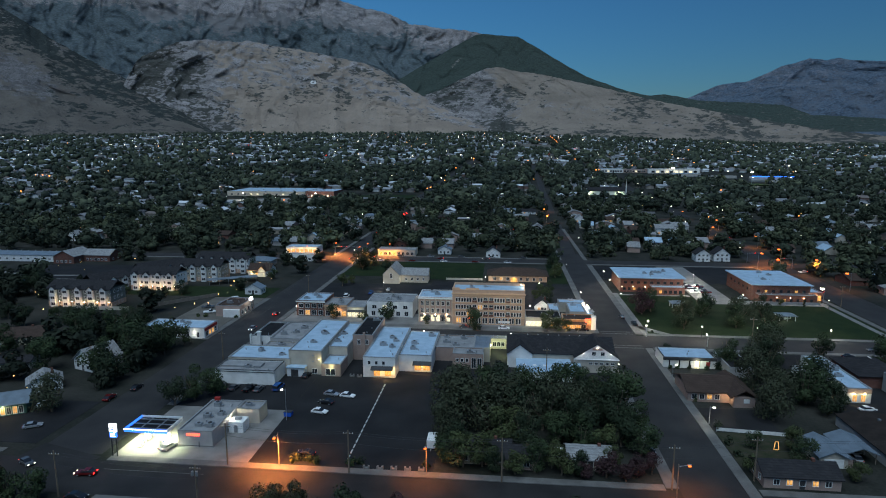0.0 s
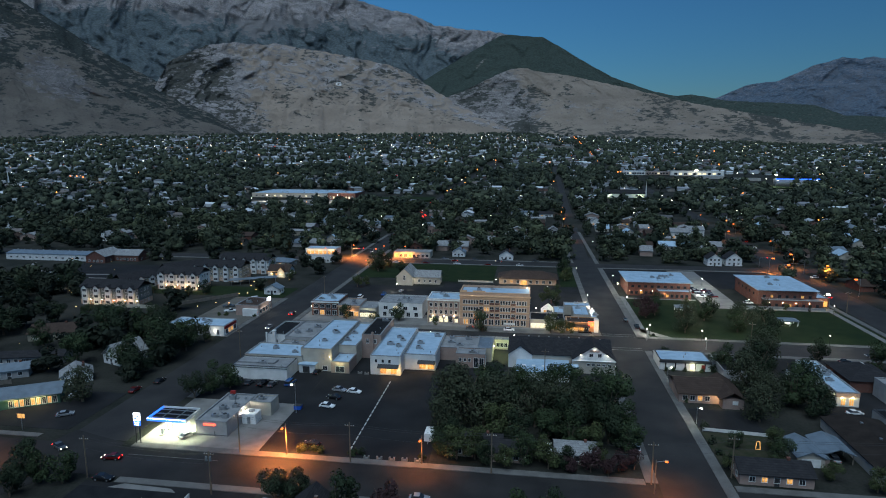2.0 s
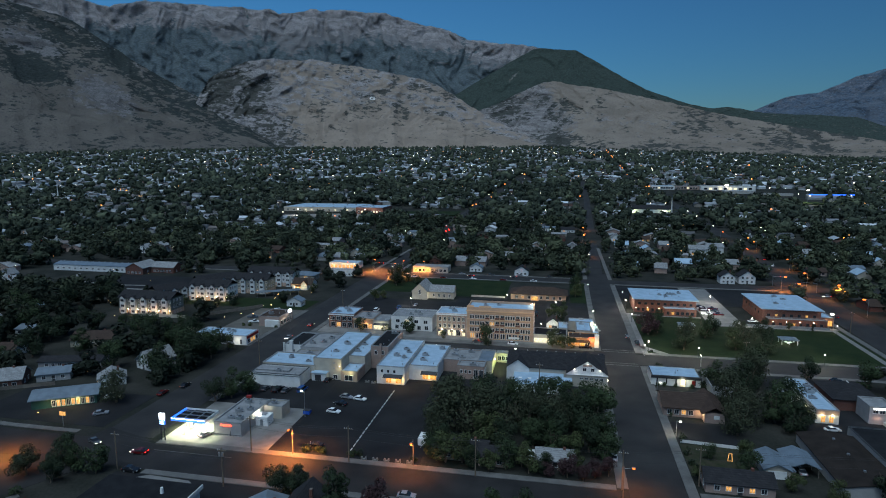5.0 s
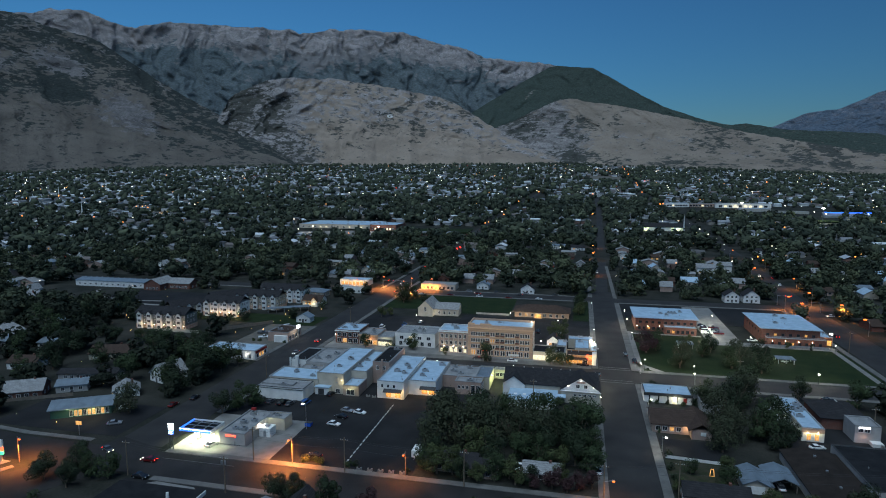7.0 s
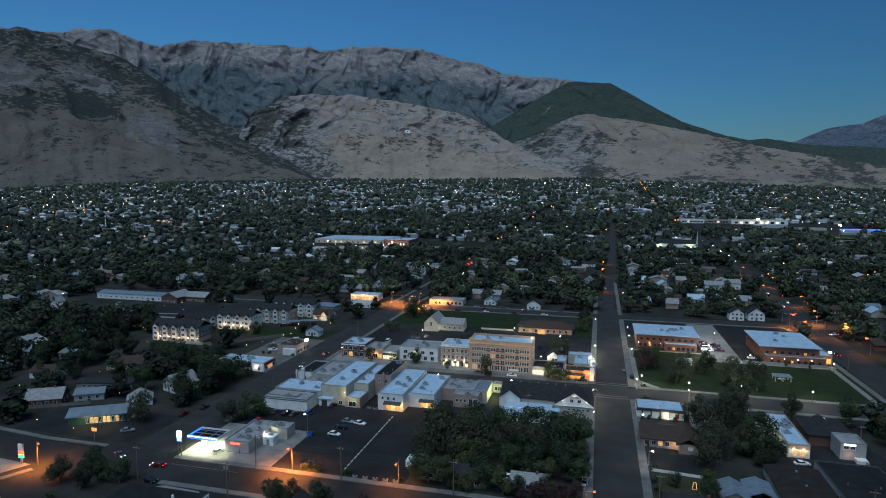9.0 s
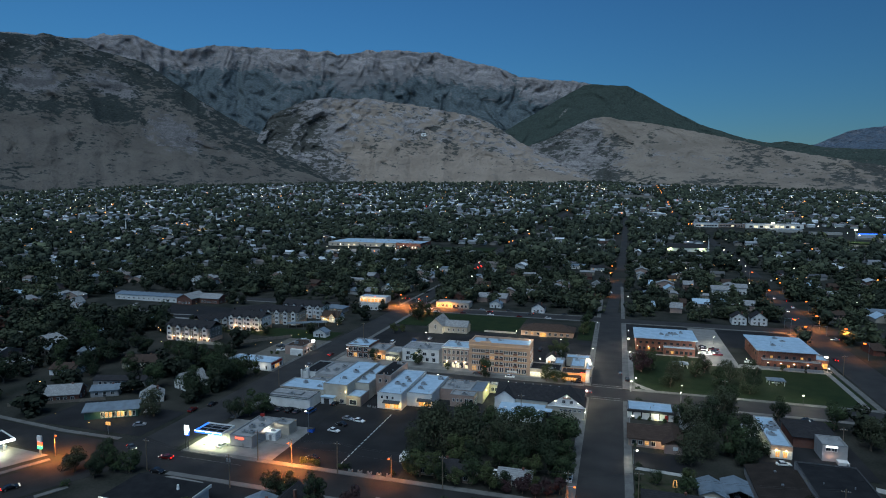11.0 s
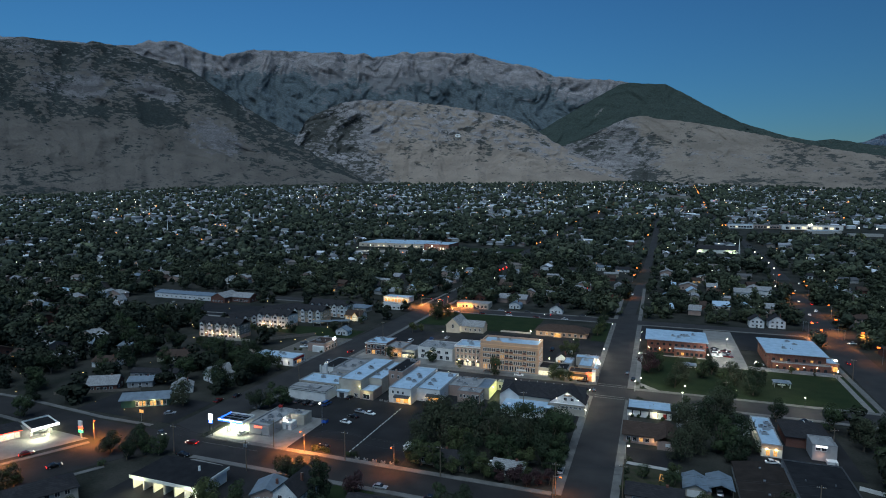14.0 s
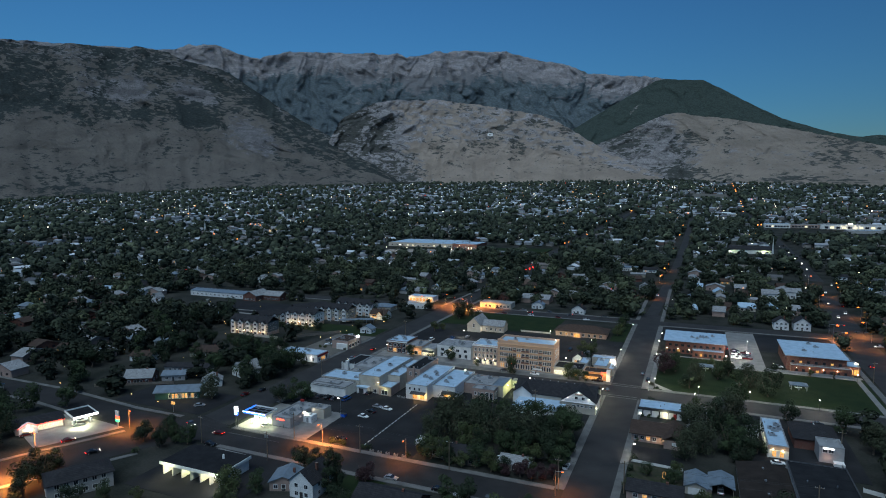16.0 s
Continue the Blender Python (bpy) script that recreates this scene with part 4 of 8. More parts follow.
store, sbox = flat_building("low pale filling-station shop with a red sign", -78.6, -69.7, 145.3, 163.5, 4.0, STUCCO_GREY, ROOF_GREY, [("W", 3, 0.45, 0.95, 0.6, 2.2, 2.0, (0, 1, 2), WHITE_LIT)], units=5, name="shop")
part("side_fence", block(-4.4, 4.4, -9.16, -9.11, 0.3, 0.42), TRIM_DARK, store)
for k in range(7):
    part("sign_letter", block(-2.1 + k * 0.5, -1.72 + k * 0.5, -9.25, -9.11, 3.0, 3.55, 0.04), RED_SIGN, store, "glowing red sign stroke")
part("drain_pipe", block(0.9, 1.05, -9.2, -9.11, 0, 1.5), TRIM_DARK, store)
part("wall_lamp", block(4.46, 4.75, 0.2, 0.6, 3.1, 3.35, 0.03), LED, store, "bright wall lamp")
lamp(store, 3.1, WHITE_LIGHT, 700, 5.4, 0.4, 0.2)
part("red_hood", block(-3.4, -1.8, 8.2, 9.0, 4.46, 5.4, 0.1), RED_PAINT, store, "red rooftop hood")
flat_building("pale stock-room wing of the shop", -69.6, -63.4, 159.2, 164.6, 3.8, STUCCO_BEIGE, ROOF_GREY, [], units=1, name="shop_wing")
box_ = base("cold_store", -67.4, 155.2, "white metal cold-store box beside the shop", "cold store", z=0.07)
part("body", block(-2.0, 2.0, -1.9, 1.9, 0, 2.9, 0.04), TRIM_WHITE, box_)
part("door", block(-0.5, 0.5, -1.97, -1.9, 0.1, 2.1, 0.02), STEEL, box_)
part("cooler_unit", block(-0.8, 0.8, -0.6, 0.6, 2.9, 3.4, 0.05), STEEL, box_)
sg = base("price_sign", -91.0, 138.9, "tall lit white and blue price sign on two posts", "sign", z=0.1)
for x in (-0.6, 0.6):
    part("post", rod(bmesh.new(), (x, 0, 0), (x, 0, 6.0), 0.13, 0.13), TRIM_DARK, sg)
part("panel", block(-0.85, 0.85, -0.22, 0.22, 6.3, 8.3, 0.05), SIGN_WHITE, sg, "lit white sign box")
part("lower_panel", block(-0.85, 0.85, -0.22, 0.22, 4.9, 6.25, 0.05), SIGN_BLUE, sg, "lit blue sign box")
for k in range(2):
    part("sign_bar", block(-0.6, 0.6, -0.26, -0.221, 6.7 + k * 0.7, 7.05 + k * 0.7), BLUE_PAINT, sg)
    part("sign_bar", block(-0.6, 0.6, -0.26, -0.221, 5.1 + k * 0.55, 5.35 + k * 0.55), SIGN_WHITE, sg)

# ---- block of shops between the front and the middle street ----
b, bx = flat_building("long white-fronted workshop with a grey roof", -88.6, -69.2, 185.0, 194.2, 4.3, STUCCO_WHITE, ROOF_GREY, [], units=1, cap=TRIM_DARK)
part("gutter", block(-9.8, 9.8, -4.75, -4.61, 4.0, 4.2), TRIM_DARK, b)
part("roof_monitor", block(-9, 4, -1.5, 2.2, 4.3, 4.9, 0.05), ROOF_GREY, b)
b, bx = flat_building("low workshop with a pale roof", -88.4, -67.6, 194.3, 207, 5.0, STUCCO_BEIGE, ROOF_DUSK_BLUE, [("E", 1, 0.2, 0.5, 1.0, 1.2, 1.2, (0,), WARM)], units=2, seed=3)
flat_building("old hall with a black roof by the main street", -89.0, -81.6, 214.5, 232, 5.8, STUCCO_WHITE, ROOF_BLACK, [("S", 1, 0.3, 0.7, 2.2, 0.9, 1.8, (), WARM)], seed=4)
ch = base("chimney_stack", -86.0, 213.9, "tall pale rendered chimney stack against the hall", "chimney")
part("shaft", block(-0.6, 0.6, -0.55, 0.55, 0, 7.6, 0.04), STUCCO_WHITE, ch)
part("cap", block(-0.75, 0.75, -0.7, 0.7, 7.6, 7.85, 0.03), TRIM_WHITE, ch)
part("cornice", block(-3.4, -2.9, -0.3, 0.3, 0, 6.9, 0.03), STUCCO_WHITE, ch)
b, bx = flat_building("grey-roofed row of old shops", -81.5, -69.6, 213.0, 233, 5.6, STUCCO_GREY, ROOF_GREY, [], units=4, seed=5)
b, bx = flat_building("low link building with a grey roof", -81.4, -68.4, 207.2, 212.8, 4.6, STUCCO_BEIGE, ROOF_GREY, [], units=1, seed=6)
b, bx = flat_building("tall beige stucco hall with a pale roof", -68.2, -57.2, 195.2, 231, 7.7, STUCCO_BEIGE, ROOF_DUSK_BLUE, [("S", 1, 0.66, 0.9, 0.3, 1.6, 1.6, (), WARM)], units=3, seed=7)
part("porch", block(-5.3, 0.4, -20.4, -17.95, 0, 3.0), STUCCO_WHITE, b, "white lean-to entrance")
part("porch_opening", block(-4.0, -1.6, -20.45, -20.41, 0.1, 2.4), TRIM_DARK, b)
part("porch_roof", block(-5.6, 0.7, -20.8, -17.95, 3.0, 3.2), ROOF_DUSK_BLUE, b)
for z in (4.2, 6.2):
    part("wall_vent", block(2.4, 3.1, -18.1, -17.91, z, z + 0.5, 0.04), STEEL, b)
part("wall_lamp", block(4.75, 4.9, -18.1, -17.91, 5.25, 5.4, 0.02), LED, b)
lamp(b, 4.9, (1.0, 0.85, 0.4), 90, 5.1, -19.3)
b, bx = flat_building("beige hall wing with a pale roof", -57.1, -50.6, 203.0, 231, 6.7, STUCCO_BEIGE, ROOF_DUSK_BLUE, [], units=2, seed=8)
b, bx = flat_building("pink-walled annex with a pale roof", -57.0, -50.6, 194.0, 202.9, 3.9, BRICK_PINK, ROOF_DUSK_BLUE, [("S", 1, 0.15, 0.8, 0.5, 3.0, 2.0, (), WHITE_LIT)], seed=9, parapet=0.2)
lamp(b, 3.4, (0.95, 1.0, 0.5), 150, 0, -5.6)
b, bx = flat_building("narrow faded brick hall with a black roof", -50.5, -43.4, 210.0, 232, 8.8, BRICK_PINK, ROOF_BLACK, [("S", 2, 0.1, 0.9, 5.8, 0.9, 1.5, (), WARM)], units=1, seed=10)
part("flue", block(0.2, 0.9, -11.6, -11.02, 0, 10.2), BRICK_PINK, b)
b, bx = flat_building("white two-storey shop with a dark awning", -43.3, -32.8, 194.6, 228, 6.5, STUCCO_WHITE, ROOF_DUSK_BLUE, [("S", 3, 0.08, 0.75, 4.4, 0.8, 1.1, (), WARM), ("S", 2, 0.25, 0.95, 0.6, 2.0, 1.8, (0, 1), WARM)], units=4, seed=11)
awning(b, bx, "S", 0.6, 7.2, 1.8, 3.9)
lamp(b, 2.7, WARM_LIGHT, 320, 1.2, -18.0), lamp(b, 2.7, WARM_LIGHT, 220, 4.2, -18.0)
b, bx = flat_building("white shop with a pale roof and warm entrance", -32.7, -21.8, 200.8, 227, 5.4, STUCCO_WHITE, ROOF_DUSK_BLUE, [("S", 2, 0.45, 0.98, 0.6, 2.2, 1.9, (0, 1), WARM)], units=3, seed=12)
awning(b, bx, "S", 0.72, 6.2, 1.7, 3.7)
lamp(b, 2.6, WARM_LIGHT, 420, 2.4, -14.5)
b, bx = flat_building("low brick workshop with a grey roof", -21.7, -8.6, 212.0, 226, 4.6, BRICK_PINK, ROOF_GREY, [], units=4, seed=13)
b, bx = flat_building("small brown brick office beside the yard", -15.2, -5.0, 205.2, 211.8, 4.9, BRICK_PINK, ROOF_GREY, [("S", 3, 0.08, 0.55, 2.4, 0.8, 1.1, (), WARM), ("S", 2, 0.6, 0.98, 0.4, 1.4, 3.4, (), WARM), ("E", 3, 0.05, 0.9, 0.5, 1.4, 3.2, (), WARM)], units=1, seed=14)
b, bx = flat_building("low block with a pale metal roof", -8.5, -2.8, 212.0, 226, 4.9, STUCCO_BEIGE, METAL_ROOF, [], seed=15)
lamp(b, 3.6, GREEN_LIGHT, 1300, 5.4, 0), lamp(b, 3.8, ORANGE_LIGHT, 160, -8.6, -8.4)
part("wall_lamp", block(2.86, 3.1, -0.4, 0.4, 3.6, 3.9, 0.03), LED, b)
b, bx = flat_building("pale rear wall of the yard", -2.7, 2.9, 226.4, 230, 3.6, STUCCO_BEIGE, ROOF_GREY, [("S", 3, 0.1, 0.9, 1.0, 1.2, 1.6, (), WARM)], seed=16)

# long dark-roofed hall with white gables
hl = base("gabled_hall", 21, 212, "long hall with a dark roof and white gable ends", "hall")
part("wall", block(-17.6, 17.6, -3.0, 13, -0.3, 5.0), STUCCO_BEIGE, hl)
gable_roof(hl, (-17.6, 17.6, -3.0, 13.0), 5.0, 8.6, "x", SHINGLE_DARK, 0.4)
for bx2, hr, mat_ in (((-17.9, -9.6, -4.0, 5), 8.0, STUCCO_WHITE), ((4.2, 18.4, -6.2, 5), 9.7, SIDING_WHITE)):
    gable_walls(hl, bx2, 5.0, hr, "y", mat_, "gable_wall")
    gable_roof(hl, bx2, 5.0, hr, "y", SHINGLE_DARK, 0.35, name="gable_roof")
part("front_wall", block(4.2, 18.4, -6.5, -6.21, -0.3, 4.6), STUCCO_BEIGE, hl)
gb = (4.2, 18.4, -6.5, 5)
windows(hl, gb, [("S", 5, 0.3, 0.92, 2.9, 1.0, 0.7, (), WARM)])
for u in (0.43, 0.63):
    window(hl, (4.2, 18.4, -6.2, 5), "S", u, 5.9, 1.2, 1.2)
part("gable_sign", block(9.8, 13, -6.42, -6.21, 7.7, 8.4, 0.03), BRICK_PINK, hl, "dark sign board")
for x in (6.8, 11.3, 15.8):
    part("gable_lamp", block(x - 0.12, x + 0.12, -6.7, -6.51, 6.5 if x != 11.3 else 8.6, 6.62 if x != 11.3 else 8.72, 0.02), LED, hl)
    lamp(hl, 6.3 if x != 11.3 else 8.5, (0.95, 0.98, 1.0), 22, x, -7.1, 0.15)
part("eave_board", block(4.0, 18.6, -6.9, -6.51, 4.55, 4.75), TRIM_WHITE, hl)
part("lean_to", block(-14.6, 2.6, -15.2, -3.02, -0.3, 3.0), STUCCO_WHITE, hl, "white flat-roofed front range")
part("lean_to_roof", block(-15.0, 3.0, -15.6, -3.02, 3.0, 3.25, 0.03), ROOF_DUSK_BLUE, hl, "pale membrane roof")
part("link_roof", block(3.02, 6.0, -10.0, -6.52, 3.0, 3.2), ROOF_DUSK_BLUE, hl)
for k in range(5):
    part("skylight", block(-13 + k * 3.3, -11.8 + k * 3.3, -10.8, -9.6, 3.26, 3.5, 0.08), TRIM_WHITE, hl)
for k in range(6):
    part("roof_vent", block(-11 + k * 3.6, -10.6 + k * 3.6, 6.2, 6.6, 7.6, 8.6), STEEL, hl)
part("porch_lamp", block(18.42, 18.7, -5.6, -5.2, 2.6, 2.9, 0.02), LED, hl)
lamp(hl, 2.8, (1.0, 0.95, 0.5), 160, 19.2, -6.4, 0.15), lamp(hl, 3.9, GREEN_LIGHT, 120, -18.6, -3.6, 0.15)

# ---- hotel and shops on the middle street ----
hx = (-19.6, 10.5, 256.6, 270)
hotel, hb = flat_building("five-storey tan brick hotel with white paired windows", *hx, 13.9, BRICK_TAN, ROOF_DUSK_BLUE, [], units=2, parapet=0.9, cap=TRIM_TAN, name="hotel", category="hotel", seed=20)
for z, n in ((0.6, 10), (3.7, 12), (6.7, 12), (9.7, 12)):
    for k in range(n):
        u = 0.04 + 0.92 * (k + 0.5) / n
        if k in (3, 5, 6, 9) and z > 3:
            o = part("balcony", block(-0.95, 0.95, -0.35, 0.02, 0, 0.9, 0.03), BRICK_RED, hotel, "shallow recessed balcony with a rail")
            o.matrix_basis = on_face(hb, "S", u, z - 0.2)
            window(hotel, hb, "S", u, z + 0.75, 1.5, 1.0, GLASS, 1)
        else:
            for du in (-0.55, 0.55):
                window(hotel, hb, "S", u + du / 30.1, z, 0.75, 1.6 if z > 1 else 2.2, WARM if (k * 7 + int(z)) % 17 == 0 else GLASS, 0)
for z in (3.15, 6.2, 9.2, 12.2):
    part("string_course", block(-15.1, 15.1, -6.86, -6.702, z, z + 0.22), TRIM_TAN, hotel)
part("cornice", block(-15.4, 15.4, -7.1, -6.702, 12.9, 13.5, 0.06), TRIM_TAN, hotel, "tan projecting cornice")
part("parapet_step", block(-15.1, -12.0, -6.6, -6.2, 14.91, 15.6), TRIM_TAN, hotel)
part("parapet_step", block(-9.5, -4.0, -6.6, -6.2, 14.91, 15.5), TRIM_TAN, hotel)
windows(hotel, hb, [("E", 3, 0.1, 0.9, z, 1.0, 1.6, (), WARM) for z in (3.7, 6.7, 9.7)])
part("banner", block(4.0, 9.0, -6.95, -6.86, 0.9, 1.8), TRIM_WHITE, hotel, "pale banner")
part("shop_sign", block(-8.2, -6.4, -6.98, -6.71, 2.3, 3.0, 0.03), SIGN_RED, hotel, "small lit red sign")
lamp(hotel, 15.6, WHITE_LIGHT, 260, 14.2, 3.0)
part("roof_lamp", block(13.7, 14.1, 2.6, 3.0, 14.95, 15.3, 0.04), LED, hotel)

h2, h2b = flat_building("three-storey grey stone block with lit arches", -34.2, -19.8, 258.2, 271, 10.6, BRICK_PINK, ROOF_DUSK_BLUE, [("S", 6, 0.04, 0.96, 4.2, 1.0, 1.7, (), WARM), ("S", 6, 0.04, 0.96, 7.4, 1.0, 1.7, (), WARM), ("S", 6, 0.04, 0.96, 0.5, 1.4, 2.5, (0, 2, 3, 5), WHITE_LIT)], units=2, cap=TRIM_WHITE, cornice=TRIM_WHITE, seed=21)
for k in range(7):
    part("pilaster", block(-7.2 + k * 2.36, -6.85 + k * 2.36, -6.62, -6.402, 0, 10.0), STUCCO_BEIGE, h2)
for x in (-4.6, 0.2, 4.8):
    part("facade_lamp", rod(bmesh.new(), (x, -6.9, 3.3), (x, -6.9, 3.65), 0.18, 0.18), LED, h2)
    lamp(h2, 3.4, (1.0, 0.78, 0.42), 80, x, -7.4, 0.2)
for k in range(5):
    awning(h2, h2b, "S", 0.1 + k * 0.2, 1.6, 0.8, 3.3, TRIM_DARK)
b, bx = flat_building("white two-storey block with a patched front", -57.8, -37.5, 264, 279, 6.6, STUCCO_WHITE, ROOF_GREY, [("S", 4, 0.05, 0.95, 3.7, 1.8, 1.5, (1,), WHITE_LIT), ("S", 5, 0.05, 0.95, 0.6, 1.6, 1.9, (), WARM)], units=4, seed=22)
b, bx = flat_building("brick corner shop with white upper windows", -89.0, -76.3, 262.4, 277, 6.6, BRICK_RED, ROOF_DUSK_BLUE, [("S", 4, 0.04, 0.96, 3.7, 1.9, 1.7, (), WARM), ("S", 4, 0.04, 0.96, 0.5, 2.0, 2.1, (1,), WARM)], units=3, cornice=TRIM_WHITE, seed=23)
part("wall_lamp", block(-6.75, -6.4, -6.9, -6.5, 3.9, 4.3, 0.04), LED, b)
lamp(b, 3.9, WHITE_LIGHT, 160, -6.9, -7.8)
b, bx = flat_building("tan brick shop row with lit show windows", -76.2, -66.2, 261.6, 275, 5.2, BRICK_TAN, ROOF_GREY, [("S", 4, 0.03, 0.97, 0.5, 1.9, 2.2, (1, 3), WARM)], units=2, cornice=TRIM_TAN, seed=24)
lamp(b, 2.9, WARM_LIGHT, 120, 1.5, -7.6)
b, bx = flat_building("single-storey shop with a lit white front", -66.1, -58.4, 261.2, 273, 4.5, STUCCO_BEIGE, ROOF_GREY, [("S", 4, 0.03, 0.97, 0.5, 1.5, 2.2, (0, 1, 2, 3), WHITE_LIT)], seed=25)
awning(b, bx, "S", 0.5, 7.0, 1.0, 3.6)
lamp(b, 2.9, (0.95, 1.0, 0.7), 240, 0, -6.9)
b, bx = flat_building("low shop with bright yellow windows and a dark roof", 10.8, 25.4, 255.4, 267, 3.8, STUCCO_BEIGE, ROOF_BLACK, [("S", 4, 0.02, 0.48, 0.5, 1.6, 1.9, (0, 1, 2, 3), WHITE_LIT), ("S", 3, 0.55, 0.98, 0.5, 1.4, 1.6, (1,), WARM)], seed=26, units=1)
lamp(b, 3.0, (1.0, 0.82, 0.42), 160, -4.2, -7.6), lamp(b, 3.0, (1.0, 0.8, 0.4), 80, 2.6, -7.4)
b, bx = flat_building("orange corner restaurant with a lit mural front", 26.0, 38.6, 253.6, 262, 3.8, ORANGE_WALL, SHINGLE_BROWN, [("S", 4, 0.05, 0.75, 0.6, 1.7, 1.5, (0, 1, 2), WARM)], seed=27, cap=TRIM_TAN)
awning(b, bx, "S", 0.4, 9.0, 1.3, 3.2, SHINGLE_BROWN, "brown shingled canopy")
part("mural", block(2.6, 5.4, -4.36, -4.22, 2.4, 4.6, 0.02), SIGN_RED, b, "glowing red and yellow sign board")
part("mural", block(3.6, 5.0, -4.42, -4.362, 2.9, 4.1, 0.02), WARM, b, "glowing yellow sign panel")
part("corner_tower", block(5.0, 6.8, -4.9, -2.6, 0, 5.6, 0.05), STUCCO_WHITE, b, "pale square corner tower")
for x in (-4.5, -1, 2.5, 5.8):
    lamp(b, 2.6, (1.0, 0.62, 0.25), 170, x, -6.2)
for args in ((29.6, 36.2, 263, 278, 4.6, "kitchen block with a pale roof"), (26.4, 38.0, 279, 285, 4.4, "long store block with a pale roof"), (36.8, 39.6, 263, 276, 3.6, "small side block with a pale roof"), (21.4, 25.8, 268, 279, 3.8, "low shed with a pale roof"), (18.5, 22.5, 291, 297, 3.0, "small shed with a pale roof")):
    flat_building(args[5], *args[:5], STUCCO_BEIGE, ROOF_DUSK_BLUE, [], units=1, seed=int(args[0]), parapet=0.2)
house("small old house with a steep roof behind the shops", 19, 282, 6, 7, 3.2, 5.6, SIDING_WHITE, SHINGLE_DARK, "y", lit=(0,))

# church, low brown hall, white cottage
c = base("church", -53, 336, "grey stucco church with crossing gables", "church")
gable_walls(c, (-10.5, -1.5, -8, 9), 5.0, 9.4, "y", STUCCO_BEIGE)
gable_roof(c, (-10.5, -1.5, -8, 9), 5.0, 9.4, "y", SHINGLE_GREY)
gable_walls(c, (-1.48, 13.5, -4, 5), 4.2, 7.2, "x", STUCCO_BEIGE, "side_wing")
gable_roof(c, (-1.0, 13.5, -4, 5), 4.2, 7.2, "x", SHINGLE_GREY, name="wing_roof")
windows(c, (-10.5, -1.5, -8, 9), [("S", 1, 0.35, 0.65, 3.0, 1.2, 2.6, (), WARM)])
windows(c, (-1.48, 13.5, -4, 5), [("S", 4, 0.1, 0.95, 1.2, 1.0, 1.5, (), WARM)])
lamp(c, 2.2, WHITE_LIGHT, 90, -0.6, -6.0)
bh = base("low_hall", 9.5, 346, "long low brick hall with a broad brown roof", "hall")
part("wall", block(-16, 16, -6.5, 8, -0.3, 3.4), BRICK_TAN, bh)
hip_roof(bh, (-16, 16, -6.5, 8), 3.4, 6.6, SHINGLE_BROWN, 1.0)
windows(bh, (-16, 16, -6.5, 8), [("S", 8, 0.05, 0.95, 0.7, 1.4, 1.6, (1,), WARM)])
part("entrance", block(-4.5, 0.5, -8.2, -6.52, 0, 3.0), BRICK_TAN, bh)
part("entrance_glass", block(-3.8, -0.2, -8.26, -8.21, 0.2, 2.5), WARM, bh, "warmly lit entrance glass")
lamp(bh, 2.4, (1.0, 0.7, 0.35), 170, -2, -9.4)
house("small white clapboard cottage with a steep gable", -5.2, 416, 9.5, 8, 3.6, 6.8, SIDING_WHITE, SHINGLE_DARK, "y", name="cottage")
house("pale blue cottage beside the cross street", -39, 425, 9, 8, 3.2, 5.6, SIDING_WHITE, METAL_ROOF, "y", name="cottage")
flat_building("low shop strip with a lit canopy at the crossing", -84, -58, 412, 424, 3.8, STUCCO_BEIGE, ROOF_GREY, [("S", 8, 0.03, 0.97, 0.6, 1.8, 1.9, (0, 3), WARM)], seed=30)
b, bx = flat_building("filling station with a lit flat roof at the crossing", -150, -127, 415, 426, 4.2, STUCCO_WHITE, ROOF_DUSK_BLUE, [("S", 7, 0.03, 0.97, 0.5, 2.2, 2.4, (0, 1, 2, 3, 4, 5, 6), WARM)], seed=31)
for x in (-8, 0, 8):
    lamp(b, 3.6, (1.0, 0.6, 0.25), 500, x, -8)
flat_building("white single-storey motel block", -137.8, -121, 386.5, 390.8, 4.6, STUCCO_WHITE, ROOF_DUSK_BLUE, [("S", 4, 0.05, 0.95, 0.8, 1.3, 1.3, (), WARM)], seed=32)

# ---- east of the side street ----
b, bx = flat_building("low white office with a pale roof and dark panels", 55.6, 72.6, 213.2, 224, 3.3, STUCCO_WHITE, ROOF_DUSK_BLUE, [("S", 5, 0.02, 0.98, 0.5, 0.5, 2.4, (), WARM)], units=0, cap=TRIM_DARK, seed=33, name="office")
part("fascia", block(-8.7, 8.7, -5.7, -5.402, 2.7, 3.6), TRIM_DARK, b, "dark fascia board")
part("entry", block(1.6, 3.2, -5.62, -5.402, 0, 2.6), WHITE_LIT, b, "bright glazed entrance")
part("red_door", block(5.4, 6.6, -5.48, -5.402, 0, 2.3), RED_PAINT, b, "red door")
lamp(b, 2.5, (1.0, 0.97, 0.7), 260, 2.4, -6.6)
bn_ = base("brown_house", 63.2, 192, "low brown house with a broad shingle roof and a lit porch", "house")
part("wall", block(-7.6, 4, -6.4, 7, -0.3, 3.2), BRICK_PINK, bn_)
part("wall", block(4.02, 10, -9.6, 5, -0.3, 3.2), BRICK_PINK, bn_)
gable_roof(bn_, (-7.6, 6, -6.4, 7), 3.2, 5.6, "x", SHINGLE_BROWN, 0.7)
gable_roof(bn_, (3.6, 10.4, -9.6, 6), 3.2, 5.2, "y", SHINGLE_BROWN, 0.6, name="wing_roof")
windows(bn_, (-7.6, 4, -6.4, 7), [("S", 4, 0.06, 0.8, 0.9, 1.3, 1.4, (2,), WARM)])
